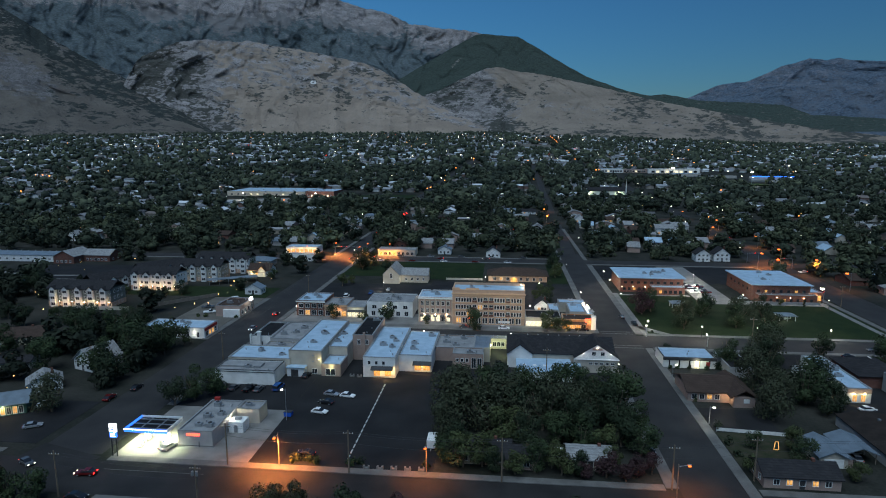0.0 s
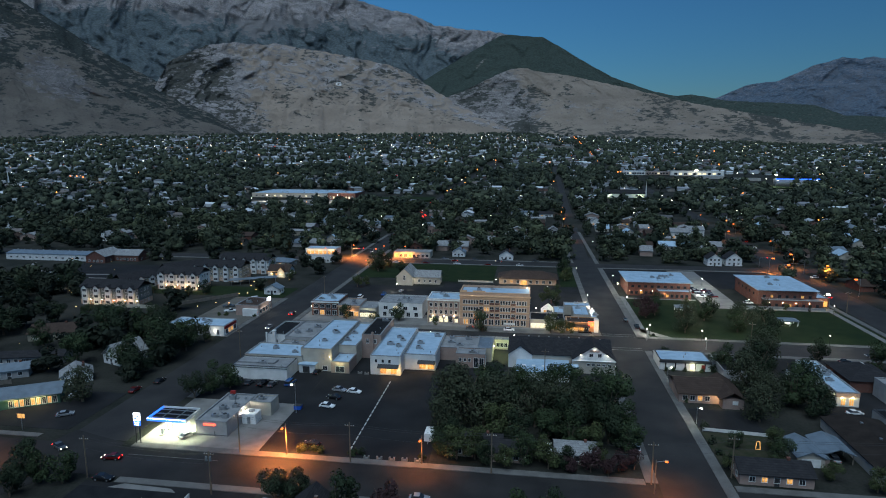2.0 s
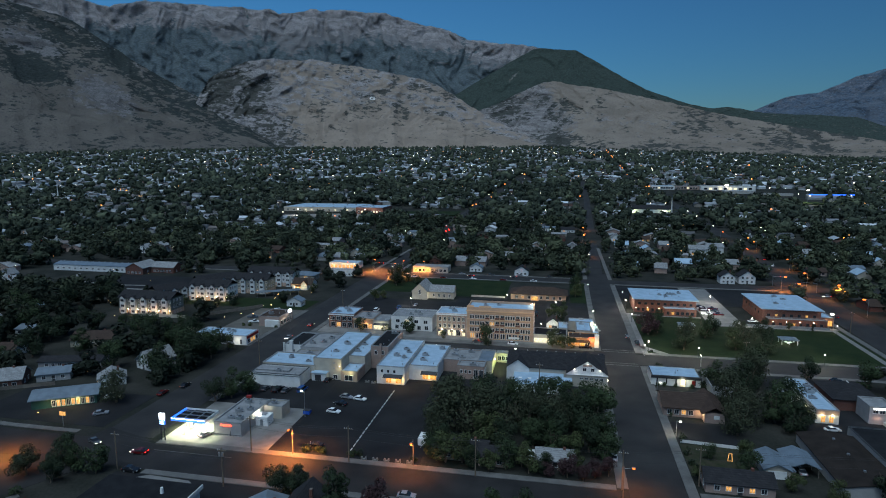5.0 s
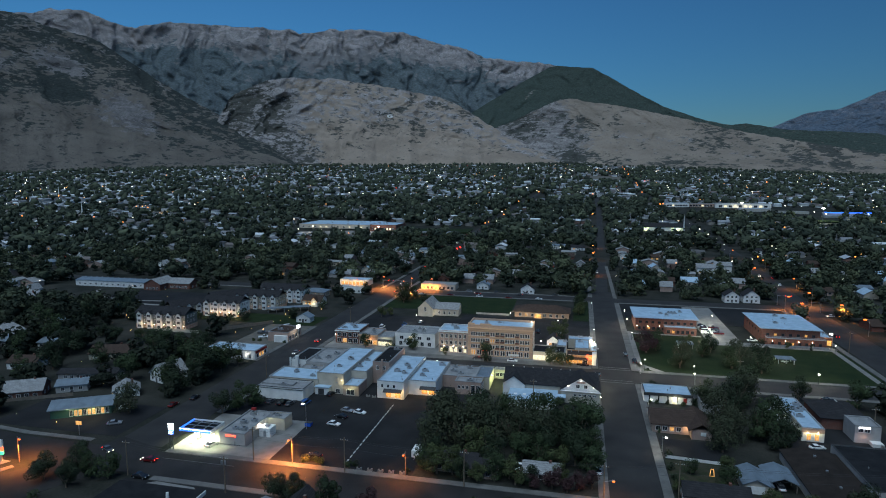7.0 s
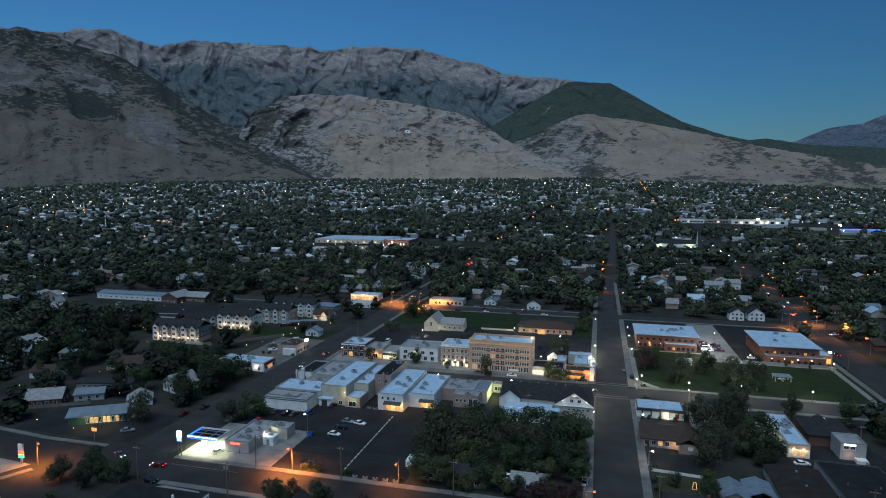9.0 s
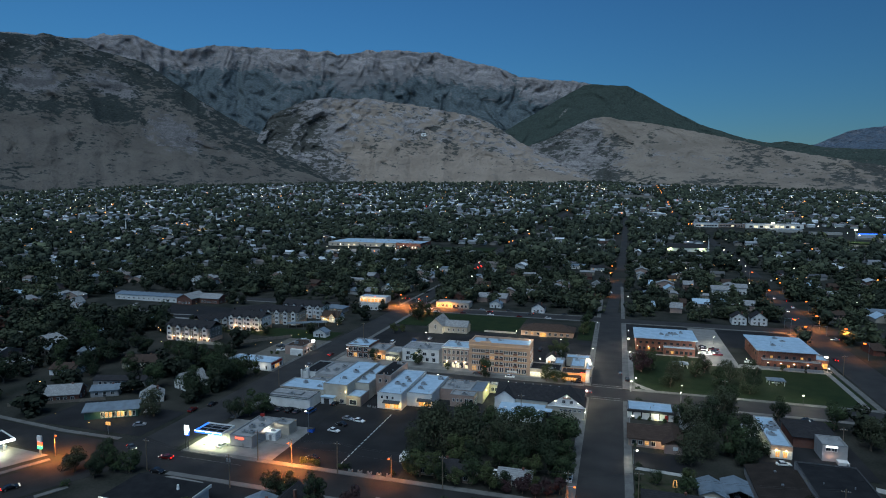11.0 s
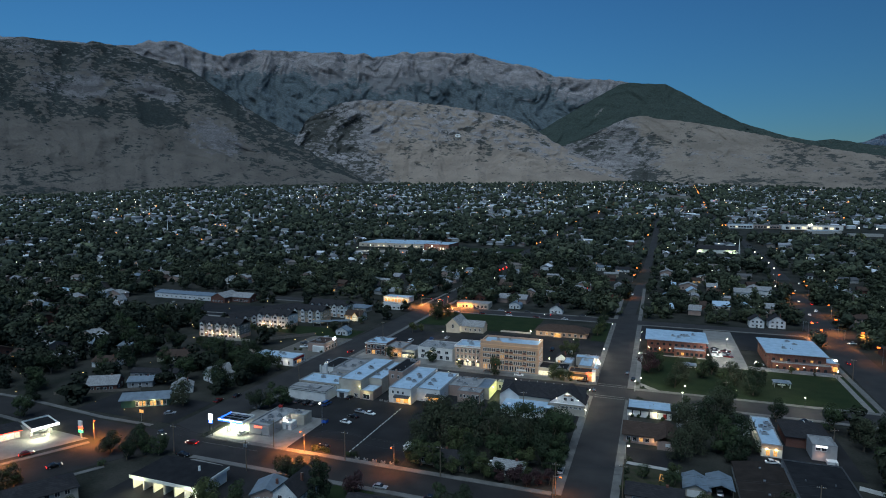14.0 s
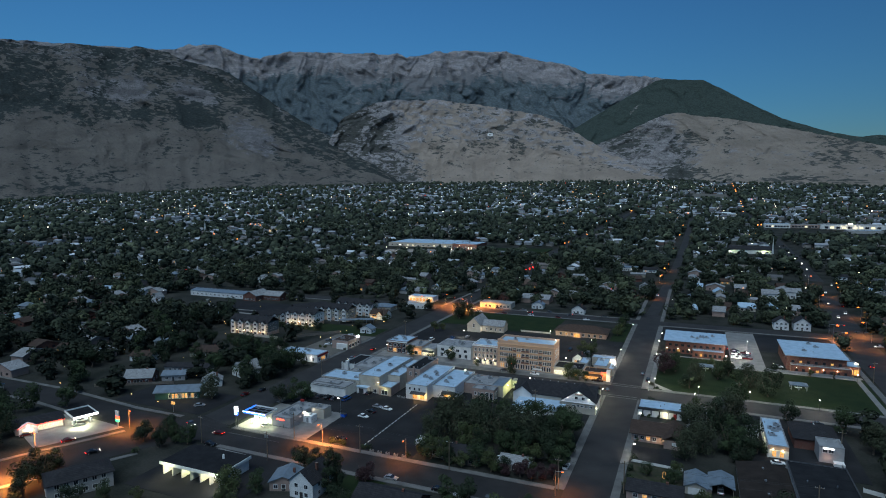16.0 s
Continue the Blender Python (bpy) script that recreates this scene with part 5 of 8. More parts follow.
for k in range(5):
    part("roof_vent", block(-4 + k * 1.9, -3.5 + k * 1.9, -1.2, -0.8, 4.75, 5.15, 0.03), TRIM_WHITE, bn_)
part("wall_plaque", block(6.8, 8.4, -9.7, -9.61, 1.4, 2.6), TRIM_WHITE, bn_)
lamp(bn_, 2.3, (1.0, 0.72, 0.4), 160, 3.2, -7.6)
house("cottage with a dark roof, brick chimney and lit windows", 66.5, 144.2, 16, 7.5, 2.8, 4.8, BRICK_PINK, SHINGLE_DARK, "x", lit=(1, 3))
g1 = house("garage with a pale metal roof and a white door", 78.0, 155.2, 6.2, 9.5, 2.6, 4.0, STUCCO_BEIGE, METAL_ROOF, "y", chimney=False, wins=False, name="garage")
part("garage_door", block(-2.2, 2.2, -4.83, -4.76, 0.05, 2.2), TRIM_WHITE, g1, "white panelled garage door")
g2 = base("carport", 85.4, 157.6, "open carport with a pale ridged roof", "carport")
gable_roof(g2, (-3.4, 3.4, -4.6, 4.6), 2.6, 3.9, "y", METAL_ROOF)
part("back_wall", block(-3.4, 3.4, 4.4, 4.6, -0.2, 2.6), FENCE_WOOD, g2)
for x in (-3.3, 3.3):
    for y in (-4.5, 0, 4.3):
        part("post", block(x - 0.08, x + 0.08, y - 0.08, y + 0.08, -0.1, 2.6), FENCE_WOOD, g2)
sh = base("garden_shed", 81.6, 152.6, "narrow garden shed with a bluish roof", "shed")
part("wall", block(-0.9, 0.9, -1.6, 1.6, -0.1, 2.2), BRICK_PINK, sh)
part("roof", sweep(bmesh.new(), [(-1.1, -1.8, 2.2), (0, -1.8, 2.8), (1.1, -1.8, 2.2)], (0, 3.6, 0)), METAL_ROOF, sh)
b, bx = flat_building("long narrow office with a pale roof and lit arched door", 101.2, 107.8, 189, 217, 4.2, STUCCO_WHITE, ROOF_DUSK_BLUE, [("W", 7, 0.05, 0.95, 0.8, 1.2, 1.8, (), WARM), ("S", 2, 0.15, 0.85, 0.5, 1.2, 2.1, (0, 1), WARM)], units=5, seed=34, name="office")
part("brick_front", block(-3.3, 3.3, -14.12, -14.02, 3.0, 4.4), BRICK_PINK, b)
for x in (-1.6, 1.4):
    lamp(b, 2.9, (1.0, 0.8, 0.35), 70, x, -14.8, 0.12)
    part("wall_lamp", block(x - 0.12, x + 0.12, -14.3, -14.13, 2.9, 3.15), LED, b)
for k in range(4):
    lamp(b, 2.6, (1.0, 0.9, 0.5), 45, -4.0, -11 + k * 6, 0.12)
b, bx = flat_building("pale two-storey office with a lit sign band", 117.2, 124.6, 191.5, 200, 5.4, STUCCO_GREY, ROOF_GREY, [("S", 2, 0.1, 0.6, 3.6, 1.4, 1.1, (), WARM)], seed=35, name="office")
part("sign_band", block(-2.6, 0.6, -4.4, -4.26, 4.8, 5.3), SIGN_WHITE, b, "lit sign band")
part("steps", block(0.4, 3.6, -7.0, -4.27, -0.1, 1.1), STUCCO_WHITE, b, "white outside stair block")
lamp(b, 2.4, (0.75, 0.8, 1.0), 40, -4.4, -5.2), lamp(b, 2.0, (1.0, 0.5, 0.3), 50, -1.4, -5.2)
dh = base("dark_roofed_house", 118, 209, "large house with a black hipped roof and pale ridge cap", "house")
part("wall", block(-7, 7, -8, 8, -0.2, 4.0), BRICK_RED, dh)
hip_roof(dh, (-7, 7, -8, 8), 4.0, 7.2, SHINGLE_DARK, 0.6)
part("ridge_cap", rod(bmesh.new(), (0, -0.9, 7.22), (0, 0.9, 7.22), 0.12, 0.12), TRIM_WHITE, dh)
for x0, x1, y0, y1, r in ((90.5, 105.2, 144, 174, ROOF_UMBER), (105.5, 122.5, 150, 178, ROOF_BLACK)):
    if r is ROOF_BLACK:
        flat_building("broad low warehouse with a black roof", x0, x1, y0, y1, 4.2, STUCCO_GREY, r, [], units=0, parapet=0.15, cap=TRIM_DARK, seed=36, name="warehouse")
    else:
        w = base("warehouse", (x0 + x1) / 2, (y0 + y1) / 2, "broad low warehouse with a dark ridged roof", "warehouse")
        hw, hd = (x1 - x0) / 2, (y1 - y0) / 2
        gable_walls(w, (-hw, hw, -hd, hd), 2.8, 4.0, "y", STUCCO_GREY)
        gable_roof(w, (-hw, hw, -hd, hd), 2.8, 4.0, "y", r, 0.3)
        for k in range(3):
            part("ridge_vent", block(-0.3, 0.3, -hd + 6 + k * 9, -hd + 6.6 + k * 9, 4.2, 4.6), STEEL, w)
flat_building("small pale shed beside the long office", 95.8, 99.8, 204, 211, 2.8, STUCCO_WHITE, ROOF_GREY, [("S", 2, 0.1, 0.9, 0.7, 0.9, 1.5, (), WARM)], seed=37, parapet=0.15, name="shed")
flat_building("low store with a pale wall behind the trees", 74.5, 82, 206, 222, 3.2, STUCCO_GREY, ROOF_BLACK, [], seed=38, parapet=0.15)

# brick civic halls by the park
cv, cb_ = flat_building("two-storey red brick civic hall with a pale roof", 61.5, 92.8, 322, 347, 6.9, BRICK_RED, ROOF_DUSK_BLUE, [("S", 9, 0.03, 0.97, 4.4, 1.3, 1.1, (), WARM), ("S", 6, 0.03, 0.5, 0.9, 1.2, 1.4, (2,), WARM)], units=6, name="civic_hall", category="hall", seed=40, eave=1.1)
b, bx = flat_building("low brick entrance range with a pale roof", 76, 92, 316.5, 321.9, 3.6, BRICK_RED, ROOF_DUSK_BLUE, [("S", 6, 0.05, 0.95, 0.8, 1.3, 1.5, (1,), WARM)], seed=41, name="civic_hall")
for x, y in ((-14.8, -13.2), (-9, -13.2), (-3, -13.2)):
    lamp(cv, 2.6, WARM_LIGHT, 80, x, y, 0.15)
    part("wall_lamp", block(x - 0.12, x + 0.12, -12.72, -12.51, 2.6, 2.85), LED, cv)
lamp(b, 2.6, WARM_LIGHT, 120, -5, -3.6, 0.15)
fh, fb = flat_building("two-storey red brick fire hall with a pale roof", 121.5, 148, 309.5, 343, 7.4, BRICK_RED, ROOF_DUSK_BLUE, [("S", 7, 0.04, 0.96, 4.2, 1.2, 1.2, (1, 5), WARM), ("W", 5, 0.1, 0.9, 4.2, 1.2, 1.2, (), WARM)], units=3, name="fire_hall", category="hall", seed=42, eave=1.0)
b, bx = flat_building("single-storey brick front range of the fire hall", 123, 149.6, 305.4, 309.4, 3.6, BRICK_RED, ROOF_GREY, [("S", 8, 0.04, 0.96, 0.8, 1.1, 1.3, (3,), WARM)], seed=43, name="fire_hall")
for x in (-11, -5, 1, 7):
    lamp(b, 2.6, WARM_LIGHT, 70, x, -2.8, 0.15)
    part("wall_lamp", block(x - 0.12, x + 0.12, -2.3, -2.01, 2.6, 2.85), LED, b)
b, bx = flat_building("lit glass porch of the fire hall", 148.2, 154, 310, 322, 4.2, BRICK_RED, ROOF_DUSK_BLUE, [("S", 2, 0.05, 0.95, 0.4, 2.0, 2.6, (0, 1), WARM)], seed=44, name="fire_hall")
lamp(b, 2.4, (1.0, 0.62, 0.25), 420, 0, -7.4)
for x, y in ((82.5, 293), (122.5, 276.5)):
    s = base("park_shelter", x, y, "white open picnic shelter on the lawn", "shelter")
    hip_roof(s, (-3.4, 3.4, -2.4, 2.4), 2.4, 3.3, METAL_ROOF, 0.4)
    for px in (-3.2, 0, 3.2):
        for py in (-2.2, 2.2):
            part("post", block(px - 0.1, px + 0.1, py - 0.1, py + 0.1, 0, 2.4), TRIM_WHITE, s)
    part("table", block(-1.6, 1.6, -0.5, 0.5, 0.7, 0.78), TRIM_WHITE, s)
    part("table_leg", block(-0.2, 0.2, -0.3, 0.3, 0, 0.7), TRIM_WHITE, s)
    lamp(s, 2.1, WHITE_LIGHT, 500, 0, 0, 0.2)
house("white house with twin steep gables", 130.5, 393 + 22, 9, 9, 4.8, 8, SIDING_WHITE, SHINGLE_DARK, "y")
house("white house with a steep front gable", 143, 393 + 24, 10, 9, 4.8, 8.6, SIDING_WHITE, SHINGLE_DARK, "y")

# ---- west of the main street ----
b, bx = flat_building("long low workshop with a pale roof and red shopfront", -139, -113.6, 227, 238, 3.9, STUCCO_WHITE, ROOF_DUSK_BLUE, [("S", 4, 0.05, 0.6, 0.8, 1.6, 1.4, (), WARM), ("S", 2, 0.65, 0.98, 0.5, 0.9, 2.0, (), WARM)], units=2, seed=50, name="workshop")
part("shop_sign", block(12.72, 12.95, -5.2, 4.8, 2.8, 3.9, 0.03), RED_PAINT, b, "faded red shop fascia")
windows(b, bx, [("E", 4, 0.08, 0.92, 0.6, 1.6, 1.8, (1, 2), WARM)])
lamp(b, 2.2, WHITE_LIGHT, 90, 8.8, -6.4, 0.15)
b, bx = flat_building("brick repair garage with a rusty roof", -124, -112.9, 257.5, 272, 4.6, BRICK_PINK, SHINGLE_BROWN, [("E", 4, 0.05, 0.95, 0.6, 1.9, 2.0, (), WARM)], units=1, seed=51, name="garage")
part("white_bay", block(-1.6, 5.6, -8.6, -7.27, -0.1, 3.4), STUCCO_WHITE, b, "white painted front bay")
part("sign_box", block(6.2, 7.2, 1.0, 3.2, 5.2, 6.6, 0.05), SIGN_WHITE, b, "lit sign box on a post")
part("sign_post", block(6.5, 6.8, 1.9, 2.2, -0.1, 5.2), STEEL, b)
lamp(b, 3.4, WHITE_LIGHT, 200, 7.4, -2.0, 0.2)


def townhouse(x, y, bays, label, lit_front=True, storeys=3, depth=11.0, wall=SIDING_GREY, turn=0):
    t = base("townhouse_row", x, y, label, "townhouses", "townhouse rows", turn=turn)
    w = bays * 6.2
    # kept clear far in front so trees don't hide the row from the camera
    FOOTPRINTS.append((x - w / 2 - 3, x + w / 2 + 3, y - 34, y + 9))
    he = storeys * 2.85
    box = (-w / 2, w / 2, -depth / 2, depth / 2)
    part("wall", block(*box, -0.3, he), wall, t)
    gable_roof(t, box, he, he + 3.0, "x", SHINGLE_DARK, 0.5)
    for k in range(bays):
        cx = -w / 2 + 6.2 * (k + 0.5)
        bay = (cx - 1.4, cx + 1.4, -depth / 2 - 1.3, -depth / 2 + 0.5)
        gable_walls(t, bay, he - 0.2, he + 1.2, "y", SIDING_WHITE, "bay_wall")
        gable_roof(t, (bay[0], bay[1], bay[2], 0.0), he - 0.2, he + 1.2, "y", SHINGLE_DARK, 0.3, 0.15, "bay_roof")
        for s in range(storeys):
            z = 0.8 + 2.85 * s
            window(t, bay, "S", 0.5, z, 1.9, 1.3, GLASS)
            window(t, box, "S", (cx + 3.1 + w / 2) / w - 0.005 if k < bays - 1 else 0.985, z, 0.9, 1.3)
        if lit_front:
            part("porch_lamp", block(cx + 2.2, cx + 2.45, -depth / 2 - 0.3, -depth / 2 - 0.01, 2.2, 2.5), LED, t)
            lamp(t, 2.2, (1.0, 0.6, 0.26), 220, cx + 2.4, -depth / 2 - 2.2, 0.15)
            d = part("door", block(cx + 2.0, cx + 2.95, -depth / 2 - 0.06, -depth / 2 - 0.002, 0, 2.1), TRIM_DARK, t)
    windows(t, box, [("E", 3, 0.15, 0.85, 0.8 + 2.85 * s, 0.9, 1.3, (), WARM) for s in range(storeys)])
    part("brick_skirt", block(box[0] - 0.06, box[1] + 0.06, box[2] - 0.06, box[3] + 0.06, -0.2, 2.4), BRICK_TAN, t, "tan brick skirt")
    return t


townhouse(-194.5, 272, 5, "grey-green three-storey townhouse row with white bays")
townhouse(-179, 306.5, 4, "white-bayed three-storey townhouse row with a dark roof", wall=SIDING_WHITE)
townhouse(-166, 329, 4, "three-storey townhouse row with tan gables", False, 3, wall=SIDING_TAN)
townhouse(-163, 352, 5, "townhouse row with white bays and dark roof", False, 3, wall=SIDING_WHITE)
townhouse(-206, 303, 3, "townhouse row with pale gable ends", False, 2, wall=SIDING_TAN, turn=60)
townhouse(-196, 336, 4, "townhouse row with pale gable ends", False, 2, wall=SIDING_TAN, turn=50)
cp = base("carport", -146, 322, "long open carport with a pale roof", "carport", turn=28)
part("roof", block(-13, 13, -2.8, 2.8, 2.6, 2.85), METAL_ROOF, cp)
for k in range(6):
    part("post", block(-12 + k * 4.8, -11.85 + k * 4.8, -2.4, -2.25, -0.1, 2.6), STEEL, cp)
lw = base("long_building", -318, 375, "very long low white metal-roofed building", "building")
gable_walls(lw, (-31, 31, -7, 7), 4.2, 5.6, "x", SIDING_WHITE)
gable_roof(lw, (-31, 31, -7, 7), 4.2, 5.6, "x", METAL_ROOF, 0.3)
windows(lw, (-31, 31, -7, 7), [("S", 12, 0.02, 0.98, 1.4, 1.6, 0.9, (), WARM)])
for k in range(12):
    part("roof_vent", block(-28 + k * 5, -27.5 + k * 5, -0.3, 0.3, 5.6, 6.3), STEEL, lw)
house("brick hall with a pale gabled roof", -277, 372, 14, 18, 4.6, 8.2, BRICK_RED, SHINGLE_GREY, "y", chimney=False)
house("brick wing with a grey roof", -261, 378, 18, 12, 4.2, 7.2, BRICK_RED, SHINGLE_GREY, "x", chimney=False)
yh = house("white cottage strung with warm fairy lights", -138.3, 344, 13, 9, 3.4, 6.6, SIDING_WHITE, SHINGLE_BROWN, "x", lit=(0, 1, 2), name="cottage", porch=True)
gable_walls(yh, (0, 4.4, -6.2, 0), 3.4, 6.0, "y", SIDING_WHITE, "gable_wall")
gable_roof(yh, (0, 4.4, -6.2, 0), 3.4, 6.0, "y", SHINGLE_BROWN, 0.3, name="gable_roof")
for a, b2 in (((-0.3, -6.55, 3.1), (2.2, -6.55, 5.9)), ((2.2, -6.55, 5.9), (4.7, -6.55, 3.1)), ((-6.8, -4.95, 3.2), (-0.4, -4.95, 3.2))):
    part("fairy_lights", rod(bmesh.new(), a, b2, 0.07, 0.07, 6), WARM, yh, "string of warm lights")
lamp(yh, 2.2, (1.0, 0.72, 0.3), 240, -3.5, -6.4), lamp(yh, 2.2, (1.0, 0.72, 0.3), 160, 2.2, -7.4)
house("small white outbuilding with a gabled front", -123.9, 300, 8.4, 6, 3.0, 5.2, SIDING_WHITE, METAL_ROOF, "y", chimney=False, name="outbuilding")
house("pale-roofed office beside the lit cottage", -150, 372, 16, 11, 3.6, 5.6, STUCCO_BEIGE, METAL_ROOF, "x", chimney=False, hip=True)
og = base("green_office", -141.5, 158.5, "small green-fronted office with a pale roof and lit porch", "office", turn=30)
part("wall", block(-9.5, 9.5, -5, 5, -0.2, 3.4), GREEN_WALL, og)
gable_roof(og, (-9.5, 9.5, -5, 5), 3.4, 5.0, "x", METAL_ROOF, 0.8)
gable_walls(og, (-9.49, 9.49, -4.99, 4.99), 3.39, 4.98, "x", GREEN_WALL, "gable_wall")
windows(og, (-9.5, 9.5, -5, 5), [("S", 9, 0.3, 0.97, 0.5, 0.9, 2.0, (1, 2, 4, 5, 7), WARM), ("W", 1, 0.3, 0.7, 0.9, 3.0, 1.5, (), WARM)])
part("sign_panel", block(-9.62, -9.51, -2, 1.6, 0.8, 2.6), TRIM_WHITE, og)
lamp(og, 2.6, (1.0, 0.8, 0.4), 260, -3, -6.4), lamp(og, 2.6, (1.0, 0.8, 0.4), 260, 4, -6.4)
os_ = base("office_sign", -127.6, 141.5, "small lit sign on a post by the street", "sign")
part("post", rod(bmesh.new(), (0, 0, 0), (0, 0, 3.6), 0.1, 0.1), STEEL, os_)
part("panel", block(-1.0, 1.0, -0.15, 0.15, 3.4, 4.6, 0.03), WARM, os_, "glowing yellow sign face")

# second filling station, car wash, houses in the foreground
c2 = base("fuel_canopy", -152, 117.8, "white flat filling-station canopy lit from below", "canopy", turn=70)
part("deck", block(-4.2, 4.2, -5.8, 5.8, 4.4, 4.6), TRIM_WHITE, c2)
for w in ((-4.4, 4.4, -6.0, -5.8), (-4.4, 4.4, 5.8, 6.0), (-4.4, -4.2, -5.8, 5.8), (4.2, 4.4, -5.8, 5.8)):
    part("fascia", block(*w, 4.35, 5.2), TRIM_WHITE if w[2] != -6.0 else SIGN_WHITE, c2, "white lit edge band")
part("canopy_roof", block(-4.2, 4.2, -5.8, 5.8, 4.61, 4.66), ROOF_BLACK, c2, "dark sunken canopy roof")
for x in (-2.8, 2.8):
    part("column", block(x - 0.18, x + 0.18, -0.18, 0.18, 0, 4.4), TRIM_WHITE, c2)
    lamp(c2, 3.9, (1.0, 0.98, 0.66), 8500, x * 0.6, 1.5 * x, 0.3, True)
    for y in (-2.6, 2.6):
        part("canopy_lamp", block(x - 0.5, x + 0.5, y - 0.4, y + 0.4, 4.32, 4.4), COOL, c2)
fuel_pump(-153.5, 115.2), fuel_pump(-150.2, 120.2)
s2 = base("filling_station_shop", -164.5, 108.5, "low shop with a red lit gable edge", "shop", turn=63)
part("wall", block(-8, 8, -5, 5, -0.2, 3.3), STUCCO_BEIGE, s2)
hip_roof(s2, (-8, 8, -5, 5), 3.3, 5.2, SHINGLE_DARK, 0.6)
gable_walls(s2, (-7, -1, -7, -4.5), 3.1, 4.6, "y", TRIM_WHITE, "entry_gable")
for a, b2 in (((-7.3, -7.1, 3.0), (-4, -7.1, 4.7)), ((-4, -7.1, 4.7), (-0.7, -7.1, 3.0)), ((-0.7, -5.2, 3.0), (8.4, -5.2, 3.0))):
    part("neon_edge", rod(bmesh.new(), a, b2, 0.13, 0.13, 6), RED_SIGN, s2, "glowing red edge tube")
windows(s2, (-8, 8, -5, 5), [("S", 5, 0.45, 0.98, 0.5, 1.4, 1.9, (0, 1, 2, 3, 4), WHITE_LIT)])
part("entry_glass", block(-6, -2, -7.06, -7.002, 0.1, 2.4), WHITE_LIT, s2)
lamp(s2, 2.4, (1.0, 0.9, 0.7), 350, -4, -8.5), lamp(s2, 2.6, (1.0, 0.9, 0.7), 250, 4, -6.6)
ps = base("price_sign", -135.2, 120.8, "tall price sign with white, red and green bands", "sign", z=0.1)
part("post", block(-0.3, 0.3, -0.2, 0.2, 0, 2.2), STEEL, ps)
for z0, z1, m in ((4.4, 6.6, TRIM_WHITE), (3.2, 4.35, SIGN_RED), (2.1, 3.15, SIGN_GREEN)):
    part("panel", block(-0.95, 0.95, -0.22, 0.22, z0, z1, 0.03), m, ps)
cw = base("car_wash", -73.4, 104.5, "white self-service car wash with lit open bays", "car wash")
part("back_wall", block(-12, 12, 6.9, 7.2, -0.2, 4.3), STUCCO_WHITE, cw)
for k in range(7):
    x = -12 + k * 4.0
    part("bay_wall", block(x - 0.2, x + 0.2, -6.5, 6.88, -0.2, 4.0), STUCCO_WHITE, cw)
part("roof", block(-12.6, 12.6, -7.2, 7.6, 4.32, 4.6, 0.04), ROOF_BLACK, cw, "black flat roof")
part("fascia", block(-12.7, 12.7, -7.4, -7.21, 3.7, 4.7), TRIM_WHITE, cw, "white fascia beam")
part("fascia", block(12.61, 12.8, -7.2, 7.6, 3.7, 4.7), TRIM_WHITE, cw, "white fascia beam")
part("roof_vent", rod(bmesh.new(), (5.5, 2.5, 4.6), (5.5, 2.5, 6.0), 0.45, 0.3, 12), TRIM_WHITE, cw)
for k in range(6):
    x = -10 + k * 4.0
    part("bay_lamp", block(x - 0.6, x + 0.6, -0.15, 0.15, 4.1, 4.25), COOL, cw)
    if k % 2 == 0:
        lamp(cw, 3.7, (1.0, 0.95, 0.55), 700, x, -4.0, 0.3)
part("corner_lamp", block(11.5, 11.8, -7.7, -7.42, 3.6, 3.85), LED, cw)
lamp(cw, 3.4, (1.0, 0.98, 0.7), 1000, 11.6, -8.6, 0.2), lamp(cw, 3.4, (1.0, 0.95, 0.55), 600, -9, -8.6, 0.2)
house("large two-storey grey house with a dark roof", -103, 81, 18, 11, 5.0, 7.6, STUCCO_GREY, SHINGLE_DARK, "x", hip=True, turn=60, chimney=False)
house("white two-storey house with a steep front gable", -33, 107.5, 8.5, 11, 5.4, 8.9, SIDING_WHITE, SHINGLE_DARK, "y")
house("low house with a pale blue metal roof", -42.5, 108, 9, 9, 3.0, 4.8, BRICK_PINK, METAL_ROOF, "y", turn=20)
house("low house with a broad dark roof and white gable", -5, 107, 20, 13, 3.2, 6.4, BRICK_RED, SHINGLE_DARK, "x")
house("house with a dark roof beside the front street", 18, 106, 15, 11, 3.2, 5.6, BRICK_PINK, SHINGLE_DARK, "x")
